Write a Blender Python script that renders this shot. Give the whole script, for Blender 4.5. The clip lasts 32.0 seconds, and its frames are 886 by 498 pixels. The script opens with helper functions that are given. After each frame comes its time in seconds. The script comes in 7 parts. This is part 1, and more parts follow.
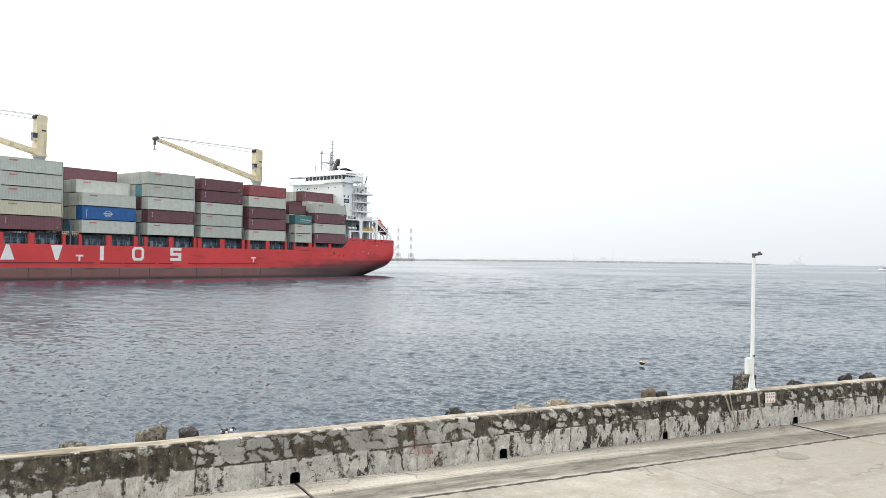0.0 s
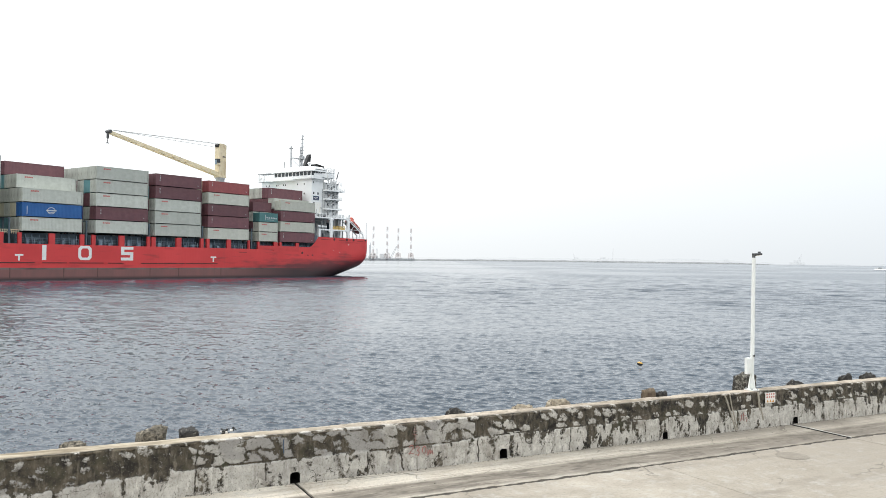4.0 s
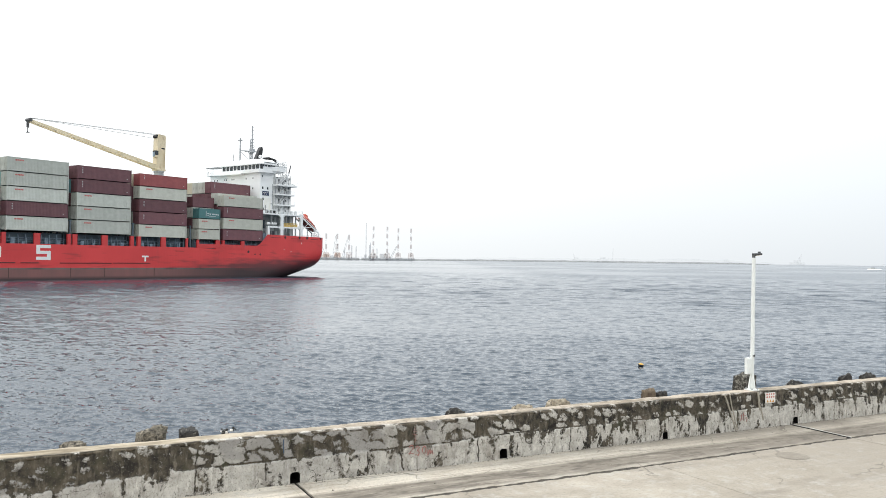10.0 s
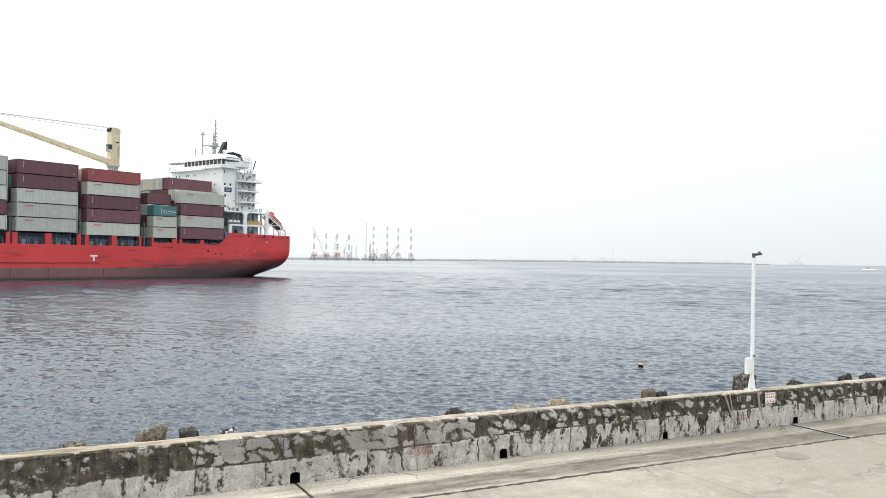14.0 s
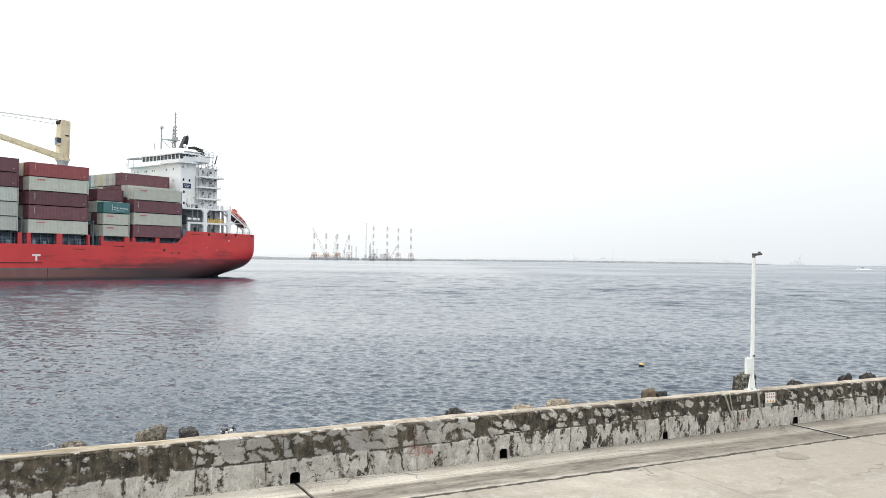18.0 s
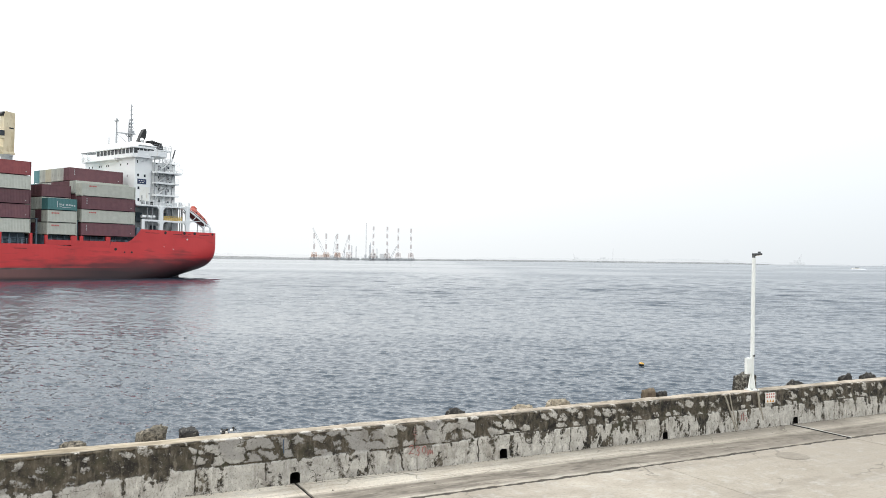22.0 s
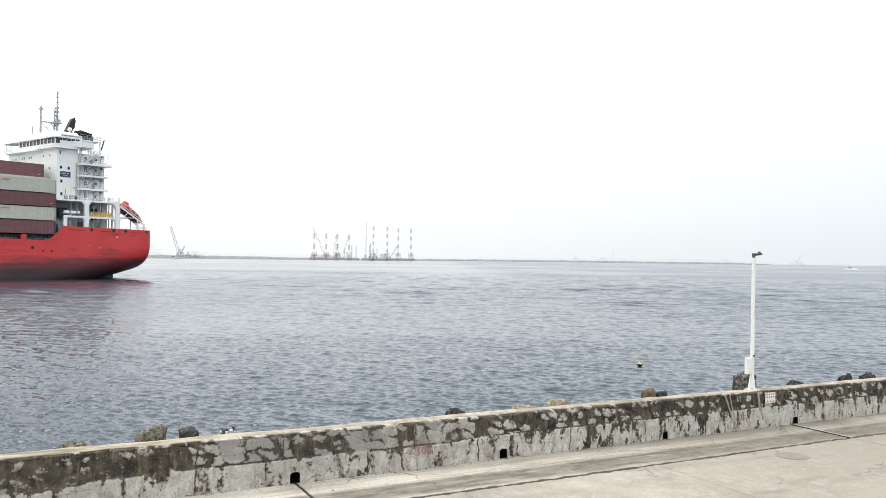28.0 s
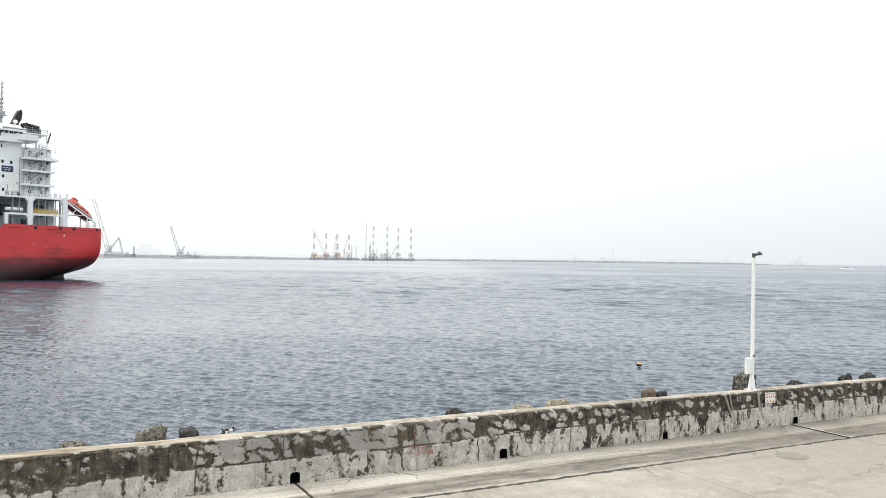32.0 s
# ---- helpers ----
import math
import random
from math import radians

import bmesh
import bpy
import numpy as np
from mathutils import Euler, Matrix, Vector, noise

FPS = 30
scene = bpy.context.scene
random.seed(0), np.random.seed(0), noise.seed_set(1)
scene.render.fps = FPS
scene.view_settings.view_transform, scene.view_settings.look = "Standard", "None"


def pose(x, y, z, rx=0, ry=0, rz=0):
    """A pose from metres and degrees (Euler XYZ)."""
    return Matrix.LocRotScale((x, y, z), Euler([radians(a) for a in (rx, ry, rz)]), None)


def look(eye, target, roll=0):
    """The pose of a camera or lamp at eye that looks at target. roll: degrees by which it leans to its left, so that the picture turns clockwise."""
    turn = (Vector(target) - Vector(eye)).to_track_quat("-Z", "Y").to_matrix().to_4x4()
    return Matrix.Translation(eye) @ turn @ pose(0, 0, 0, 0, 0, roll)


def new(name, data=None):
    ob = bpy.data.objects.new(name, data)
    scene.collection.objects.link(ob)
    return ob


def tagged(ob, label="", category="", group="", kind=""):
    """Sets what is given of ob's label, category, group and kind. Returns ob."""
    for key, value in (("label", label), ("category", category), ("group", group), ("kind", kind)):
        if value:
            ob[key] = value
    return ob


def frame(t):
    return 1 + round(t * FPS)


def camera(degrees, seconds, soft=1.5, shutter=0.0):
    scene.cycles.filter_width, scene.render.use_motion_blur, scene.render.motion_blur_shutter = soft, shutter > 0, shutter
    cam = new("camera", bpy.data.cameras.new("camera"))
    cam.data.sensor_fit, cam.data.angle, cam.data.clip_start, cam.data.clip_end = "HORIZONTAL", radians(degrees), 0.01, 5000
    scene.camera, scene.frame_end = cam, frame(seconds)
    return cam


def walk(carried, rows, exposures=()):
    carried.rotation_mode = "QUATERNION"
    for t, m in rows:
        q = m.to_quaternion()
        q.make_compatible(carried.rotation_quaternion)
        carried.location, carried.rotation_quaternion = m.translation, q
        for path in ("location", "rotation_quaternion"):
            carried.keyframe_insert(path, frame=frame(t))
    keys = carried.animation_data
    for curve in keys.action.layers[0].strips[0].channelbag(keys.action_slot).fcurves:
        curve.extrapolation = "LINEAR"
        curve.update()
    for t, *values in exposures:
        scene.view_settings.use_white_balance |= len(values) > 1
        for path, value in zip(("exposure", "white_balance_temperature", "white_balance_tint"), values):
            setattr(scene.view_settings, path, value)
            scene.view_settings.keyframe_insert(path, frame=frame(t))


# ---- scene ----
# ---------------------------------------------------------------- camera
EYE_Z = 5.1
cam = camera(57.482, 32.0, soft=0.8)
CAM_POSE = look((0, 0, EYE_Z), (0, 100, EYE_Z + 100 * math.tan(radians(0.7365))), 0.7513)
walk(cam, [(0.0, CAM_POSE), (32.0, CAM_POSE)])

# ---------------------------------------------------------------- sky and sun
world = bpy.data.worlds.new("overcast_sky")
scene.world = world
world.use_nodes = True
wn, wl = world.node_tree.nodes, world.node_tree.links
wn.clear()
w_out = wn.new("ShaderNodeOutputWorld")
w_bg = wn.new("ShaderNodeBackground")
sky = wn.new("ShaderNodeTexSky")
sky.sky_type = "NISHITA"
sky.sun_disc = False
SUN_EL, SUN_AZ = 58.0, -62.0     # azimuth from +y towards +x
sky.sun_elevation = radians(SUN_EL)
sky.sun_rotation = radians(SUN_AZ)
sky.air_density, sky.dust_density = 1.0, 4.0
coords = wn.new("ShaderNodeTexCoord")
sep = wn.new("ShaderNodeSeparateXYZ")
wl.new(coords.outputs["Generated"], sep.inputs[0])
# a cloud deck that is brightest round the hidden sun and greys away from it
side = wn.new("ShaderNodeMapRange")
side.inputs["From Min"].default_value = -0.15
side.inputs["From Max"].default_value = 0.75
side.inputs["To Min"].default_value = 0.0
side.inputs["To Max"].default_value = 1.0
wl.new(sep.outputs["X"], side.inputs["Value"])
deck = wn.new("ShaderNodeMix")
deck.data_type = "RGBA"
deck.inputs["A"].default_value = (1.025, 1.058, 1.073, 1)
deck.inputs["B"].default_value = (0.80, 0.855, 0.90, 1)
wl.new(side.outputs["Result"], deck.inputs["Factor"])
skyscale = wn.new("ShaderNodeMix")
skyscale.data_type = "RGBA"
skyscale.blend_type = "MULTIPLY"
skyscale.inputs["Factor"].default_value = 1.0
skyscale.inputs["B"].default_value = (0.10, 0.10, 0.10, 1)
wl.new(sky.outputs["Color"], skyscale.inputs["A"])
veil = wn.new("ShaderNodeMix")
veil.data_type = "RGBA"
veil.inputs["Factor"].default_value = 0.93
wl.new(skyscale.outputs["Result"], veil.inputs["A"])
wl.new(deck.outputs["Result"], veil.inputs["B"])
wl.new(veil.outputs["Result"], w_bg.inputs["Color"])
# overcast: the zenith is about two and a half times as bright as the horizon
rise = wn.new("ShaderNodeMapRange")
rise.inputs["To Min"].default_value = 1.0
rise.inputs["To Max"].default_value = 2.5
wl.new(sep.outputs["Z"], rise.inputs["Value"])
wl.new(rise.outputs["Result"], w_bg.inputs["Strength"])
wl.new(w_bg.outputs[0], w_out.inputs[0])

sun_data = bpy.data.lights.new("sun", "SUN")
sun_data.energy = 1.1
sun_data.angle = radians(25)
sun_data.color = (1.0, 0.97, 0.93)
sun = new("sun", sun_data)
sd = Vector((math.sin(radians(SUN_AZ)) * math.cos(radians(SUN_EL)), math.cos(radians(SUN_AZ)) * math.cos(radians(SUN_EL)), math.sin(radians(SUN_EL))))
sun.matrix_world = look(sd * 200, (0, 0, 0))


# ---------------------------------------------------------------- materials
def nodes_of(name):
    m = bpy.data.materials.new(name)
    m.use_nodes = True
    return m, m.node_tree.nodes, m.node_tree.links, m.node_tree.nodes["Principled BSDF"]


def surf(name, c1, c2, scale=2.0, rough=0.6, metal=0.0, bump=0.15, fine=30.0, stretch=(1, 1, 1), rust=None, rust_at=0.62, vary=0.0, thin=1.0, streaks=0.22):
    """A painted or raw surface: two tones in large patches, fine grain, relief, optional rust or dirt streaks, optional
    tone by object.
    thin below 1 is the opacity of things kilometres off: haze imitated in the material."""
    m, n, l, b = nodes_of(name)
    tc = n.new("ShaderNodeTexCoord")
    mp = n.new("ShaderNodeMapping")
    mp.inputs["Scale"].default_value = stretch
    l.new(tc.outputs["Object"], mp.inputs[0])
    big = n.new("ShaderNodeTexNoise")
    big.inputs["Scale"].default_value = scale
    big.inputs["Detail"].default_value = 6
    big.inputs["Roughness"].default_value = 0.65
    l.new(mp.outputs[0], big.inputs["Vector"])
    small = n.new("ShaderNodeTexNoise")
    small.inputs["Scale"].default_value = fine
    small.inputs["Detail"].default_value = 3
    l.new(tc.outputs["Object"], small.inputs["Vector"])
    ramp = n.new("ShaderNodeMapRange")
    ramp.inputs["From Min"].default_value, ramp.inputs["From Max"].default_value = 0.35, 0.68
    l.new(big.outputs[0], ramp.inputs["Value"])
    mix = n.new("ShaderNodeMix")
    mix.data_type = "RGBA"
    mix.inputs["A"].default_value, mix.inputs["B"].default_value = (*c1, 1), (*c2, 1)
    l.new(ramp.outputs[0], mix.inputs["Factor"])
    col = mix.outputs["Result"]
    if rust:
        st = n.new("ShaderNodeTexNoise")
        st.inputs["Scale"].default_value = scale * 2.3
        st.inputs["Detail"].default_value = 8
        st.inputs["Roughness"].default_value = 0.7
        mp2 = n.new("ShaderNodeMapping")
        mp2.inputs["Scale"].default_value = (1, 1, streaks)
        mp2.inputs["Location"].default_value = (7.3, 1.9, 4.4)
        l.new(tc.outputs["Object"], mp2.inputs[0])
        l.new(mp2.outputs[0], st.inputs["Vector"])
        rr = n.new("ShaderNodeMapRange")
        rr.inputs["From Min"].default_value, rr.inputs["From Max"].default_value = rust_at, rust_at + 0.14
        rr.inputs["To Max"].default_value = 0.85
        l.new(st.outputs[0], rr.inputs["Value"])
        mr = n.new("ShaderNodeMix")
        mr.data_type = "RGBA"
        mr.inputs["B"].default_value = (*rust, 1)
        l.new(rr.outputs[0], mr.inputs["Factor"])
        l.new(col, mr.inputs["A"])
        col = mr.outputs["Result"]
    if vary:
        oi = n.new("ShaderNodeObjectInfo")
        vr = n.new("ShaderNodeMapRange")
        vr.inputs["To Min"].default_value, vr.inputs["To Max"].default_value = 1 - vary, 1 + vary
        l.new(oi.outputs["Random"], vr.inputs["Value"])
        hv = n.new("ShaderNodeHueSaturation")
        l.new(vr.outputs[0], hv.inputs["Value"])
        l.new(col, hv.inputs["Color"])
        col = hv.outputs[0]
    l.new(col, b.inputs["Base Color"])
    b.inputs["Roughness"].default_value = rough
    b.inputs["Metallic"].default_value = metal
    if bump:
        bp = n.new("ShaderNodeBump")
        bp.inputs["Strength"].default_value = bump
        bp.inputs["Distance"].default_value = 0.02
        l.new(small.outputs[0], bp.inputs["Height"])
        l.new(bp.outputs[0], b.inputs["Normal"])
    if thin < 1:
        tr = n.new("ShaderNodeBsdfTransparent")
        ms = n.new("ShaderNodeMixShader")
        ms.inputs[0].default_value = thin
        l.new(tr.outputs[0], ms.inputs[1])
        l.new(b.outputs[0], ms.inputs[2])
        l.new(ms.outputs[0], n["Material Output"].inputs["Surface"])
    return m


RUST = (0.13, 0.06, 0.035)
M = {
    "grey_box": surf("container_grey", (0.425, 0.440, 0.388), (0.52, 0.535, 0.482), 0.9, 0.6, rust=(0.17, 0.15, 0.125), rust_at=0.60, vary=0.13),
    "pale_box": surf("container_pale", (0.45, 0.452, 0.388), (0.53, 0.53, 0.462), 0.9, 0.6, rust=(0.22, 0.19, 0.155), rust_at=0.60, vary=0.08),
    "maroon_box": surf("container_maroon", (0.122, 0.051, 0.060), (0.166, 0.068, 0.075), 0.9, 0.55, rust=(0.055, 0.03, 0.03), rust_at=0.60, vary=0.16),
    "red_box": surf("container_red", (0.245, 0.060, 0.062), (0.31, 0.078, 0.075), 0.9, 0.55, rust=(0.13, 0.05, 0.045), rust_at=0.60, vary=0.1),
    "blue_box": surf("container_blue", (0.012, 0.085, 0.27), (0.018, 0.11, 0.32), 0.6, 0.45, rust=(0.05, 0.06, 0.09), rust_at=0.7),
    "teal_box": surf("container_teal", (0.052, 0.155, 0.155), (0.075, 0.19, 0.19), 0.6, 0.5, rust=RUST, rust_at=0.7),
    "cream_box": surf("container_cream", (0.50, 0.47, 0.34), (0.58, 0.55, 0.42), 0.6, 0.55, rust=(0.35, 0.27, 0.17), rust_at=0.6),
    "aqua_box": surf("container_aqua", (0.12, 0.27, 0.29), (0.16, 0.33, 0.35), 0.6, 0.55, rust=RUST, rust_at=0.7),
    "mast_grey": surf("mast_grey_paint", (0.30, 0.31, 0.32), (0.40, 0.41, 0.42), 2, 0.5),
    "steel": surf("galvanised_steel", (0.30, 0.31, 0.31), (0.40, 0.41, 0.41), 3, 0.45, 0.6),
    "white_mark": surf("white_marking", (0.72, 0.72, 0.70), (0.80, 0.80, 0.78), 1.5, 0.5, bump=0.05, rust=(0.45, 0.33, 0.27), rust_at=0.66),
    "faded_mark": surf("faded_pale_marking", (0.44, 0.47, 0.47), (0.56, 0.58, 0.58), 2.5, 0.5, bump=0.05),
    "red_mark": surf("red_marking", (0.45, 0.10, 0.09), (0.55, 0.16, 0.13), 3, 0.5, bump=0.05),
    "ship_white": surf("ship_white_paint", (0.82, 0.83, 0.82), (0.88, 0.88, 0.87), 0.35, 0.4, bump=0.05, rust=(0.58, 0.47, 0.32), rust_at=0.625),
    # rusty ship's white, greyed to paint in shade of the after part
    "ship_greyed": surf("greyed_white_paint", (0.54, 0.56, 0.57), (0.72, 0.73, 0.73), 0.6, 0.5, bump=0.1, rust=(0.36, 0.28, 0.19), rust_at=0.60),
    "ship_stained": surf("stained_white_paint", (0.50, 0.51, 0.51), (0.74, 0.74, 0.73), 0.9, 0.5, bump=0.1, rust=(0.42, 0.34, 0.25), rust_at=0.57),
    "cream_patch": surf("yellowed_paint_patch", (0.80, 0.785, 0.72), (0.84, 0.835, 0.80), 0.9, 0.5, bump=0.05, rust=(0.50, 0.38, 0.20), rust_at=0.58),
    "inner_grey": surf("inner_bulkhead_paint", (0.44, 0.47, 0.48), (0.60, 0.62, 0.62), 0.5, 0.5, rust=(0.22, 0.20, 0.17), rust_at=0.58),
    "cream_paint": surf("crane_cream_paint", (0.63, 0.53, 0.35), (0.72, 0.63, 0.45), 0.5, 0.5, rust=(0.33, 0.21, 0.11), rust_at=0.585),
    "red_paint": surf("ship_red_paint", (0.50, 0.036, 0.038), (0.60, 0.048, 0.048), 0.3, 0.45, bump=0.06, rust=(0.20, 0.03, 0.03), rust_at=0.64),
    "deck_dark": surf("deck_dark_teal", (0.062, 0.088, 0.105), (0.105, 0.145, 0.170), 0.8, 0.6, rust=(0.09, 0.07, 0.06), rust_at=0.62),
    "pipe_blue": surf("coaming_fittings", (0.13, 0.18, 0.24), (0.30, 0.38, 0.44), 1.4, 0.55, rust=RUST, rust_at=0.62),
    "yellow": surf("yellow_paint", (0.50, 0.34, 0.11), (0.60, 0.43, 0.16), 1.2, 0.5, rust=(0.25, 0.14, 0.06), rust_at=0.6),
    "orange": surf("lifeboat_orange", (0.46, 0.070, 0.045), (0.56, 0.11, 0.065), 0.9, 0.35, bump=0.03),
    "boat_dark": surf("lifeboat_dark_red", (0.16, 0.035, 0.028), (0.20, 0.045, 0.035), 0.9, 0.4),
    "seam_brown": surf("rusty_weld_seam", (0.060, 0.034, 0.028), (0.10, 0.055, 0.045), 0.8, 0.6),
    "seam_dark": surf("sooty_red_paint", (0.035, 0.012, 0.012), (0.075, 0.018, 0.018), 0.8, 0.5),
    "black": surf("black_fittings", (0.012, 0.012, 0.013), (0.022, 0.022, 0.022), 2, 0.6),
    "navy_panel": surf("navy_panel", (0.018, 0.030, 0.075), (0.030, 0.045, 0.10), 2, 0.4),
    "pole_white": surf("lamp_post_white_paint", (0.74, 0.76, 0.73), (0.82, 0.83, 0.80), 4, 0.4, bump=0.06, rust=(0.40, 0.27, 0.15), rust_at=0.68),
    "lamp_dark": surf("lamp_head_metal", (0.06, 0.06, 0.065), (0.12, 0.12, 0.12), 9, 0.45, 0.5),
    "rock": surf("weathered_concrete_rock", (0.070, 0.058, 0.042), (0.34, 0.30, 0.23), 9, 0.9, bump=1.0, fine=38, rust=(0.012, 0.011, 0.010), rust_at=0.46, streaks=1.0),
    "crusted": surf("crusted_dark_concrete", (0.020, 0.018, 0.015), (0.075, 0.066, 0.052), 7, 0.9, bump=1.0, fine=30, rust=(0.44, 0.41, 0.35), rust_at=0.50, streaks=1.0),
    "brown_block": surf("rusty_brown_block", (0.105, 0.075, 0.050), (0.20, 0.155, 0.105), 5, 0.9, bump=0.8, fine=40, rust=(0.04, 0.03, 0.022), rust_at=0.56, streaks=0.5),
    "rock_dark": surf("algae_dark_rock", (0.013, 0.012, 0.012), (0.055, 0.050, 0.042), 9, 0.85, bump=1.0, fine=38, rust=(0.30, 0.28, 0.24), rust_at=0.56, streaks=1.0),
    "rock_pale": surf("pale_rock", (0.23, 0.185, 0.125), (0.46, 0.40, 0.31), 9, 0.9, bump=1.0, fine=38, rust=(0.07, 0.055, 0.04), rust_at=0.50, streaks=1.0),
    "lime": surf("lime_crust", (0.36, 0.34, 0.30), (0.66, 0.64, 0.59), 5, 0.9, bump=0.4, rust=(0.14, 0.12, 0.10), rust_at=0.55, streaks=1.0),
    "crumbs": surf("plaster_crumbs", (0.06, 0.052, 0.042), (0.34, 0.31, 0.26), 3.5, 0.9, bump=0.3),
    "sign_white": surf("sign_enamel", (0.72, 0.68, 0.62), (0.80, 0.77, 0.71), 5, 0.4, bump=0.02),
    "sign_red": surf("sign_red", (0.46, 0.14, 0.12), (0.52, 0.20, 0.17), 6, 0.4, bump=0.02),
    "sign_ochre": surf("sign_ochre", (0.50, 0.24, 0.05), (0.60, 0.32, 0.09), 6, 0.4, bump=0.02),
    "spray_red": surf("red_spray_paint", (0.38, 0.12, 0.105), (0.30, 0.17, 0.145), 14, 0.8, bump=0.4, fine=60, rust=(0.27, 0.24, 0.21), rust_at=0.50),
    "spray_blue": surf("blue_paint_trace", (0.035, 0.075, 0.13), (0.08, 0.10, 0.12), 14, 0.8, bump=0.4, fine=60, rust=(0.10, 0.09, 0.075), rust_at=0.48),
    "mortar": surf("dripped_mortar", (0.30, 0.27, 0.22), (0.40, 0.36, 0.29), 8, 0.9, bump=0.7, fine=60),
    "iron": surf("manhole_cement_and_iron", (0.18, 0.155, 0.122), (0.245, 0.215, 0.172), 6, 0.8, 0.0, bump=0.4),
    "joint_dirt": surf("joint_dirt", (0.020, 0.017, 0.013), (0.075, 0.062, 0.046), 6, 0.9, bump=0.6),
    "shade_black": surf("drain_dark", (0.010, 0.010, 0.010), (0.022, 0.020, 0.018), 8, 0.8),
    "buoy_yellow": surf("buoy_yellow", (0.52, 0.28, 0.04), (0.60, 0.36, 0.07), 9, 0.5),
    "foam": surf("wake_foam", (0.80, 0.82, 0.84), (0.88, 0.89, 0.90), 1.5, 0.9),
    # far across the bay: haze is put into these by low opacity
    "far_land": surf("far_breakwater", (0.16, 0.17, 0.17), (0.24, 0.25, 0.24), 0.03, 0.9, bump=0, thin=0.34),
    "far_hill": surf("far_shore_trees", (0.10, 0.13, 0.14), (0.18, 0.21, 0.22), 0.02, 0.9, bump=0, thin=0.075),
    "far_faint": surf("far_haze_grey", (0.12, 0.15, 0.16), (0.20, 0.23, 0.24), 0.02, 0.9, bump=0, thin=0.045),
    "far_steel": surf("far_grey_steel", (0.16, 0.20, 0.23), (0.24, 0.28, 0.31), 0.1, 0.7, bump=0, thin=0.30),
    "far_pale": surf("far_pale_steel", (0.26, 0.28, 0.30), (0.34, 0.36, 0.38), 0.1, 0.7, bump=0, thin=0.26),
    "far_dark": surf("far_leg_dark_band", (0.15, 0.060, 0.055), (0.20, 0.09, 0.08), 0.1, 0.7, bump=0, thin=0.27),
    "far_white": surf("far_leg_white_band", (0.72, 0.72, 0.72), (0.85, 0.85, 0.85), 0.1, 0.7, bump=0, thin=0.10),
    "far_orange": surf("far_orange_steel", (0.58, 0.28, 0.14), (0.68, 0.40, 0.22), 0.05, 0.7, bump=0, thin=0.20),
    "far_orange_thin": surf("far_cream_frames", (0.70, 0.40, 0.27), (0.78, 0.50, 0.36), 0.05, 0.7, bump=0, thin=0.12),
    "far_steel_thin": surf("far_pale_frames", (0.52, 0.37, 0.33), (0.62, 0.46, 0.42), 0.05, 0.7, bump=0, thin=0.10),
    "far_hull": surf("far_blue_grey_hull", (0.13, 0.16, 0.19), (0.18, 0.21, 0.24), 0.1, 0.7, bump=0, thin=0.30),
}

M["shade_black"].node_tree.nodes["Principled BSDF"].inputs["Specular IOR Level"].default_value = 0.05    # no gloss: near black paints the shade inside drain holes and grooves


def glass_mat(name, tint):
    m, n, l, b = nodes_of(name)
    b.inputs["Base Color"].default_value = (*tint, 1)
    b.inputs["Roughness"].default_value = 0.06
    b.inputs["Specular IOR Level"].default_value = 0.6
    return m


M["glass"] = glass_mat("dark_window_glass", (0.015, 0.022, 0.028))


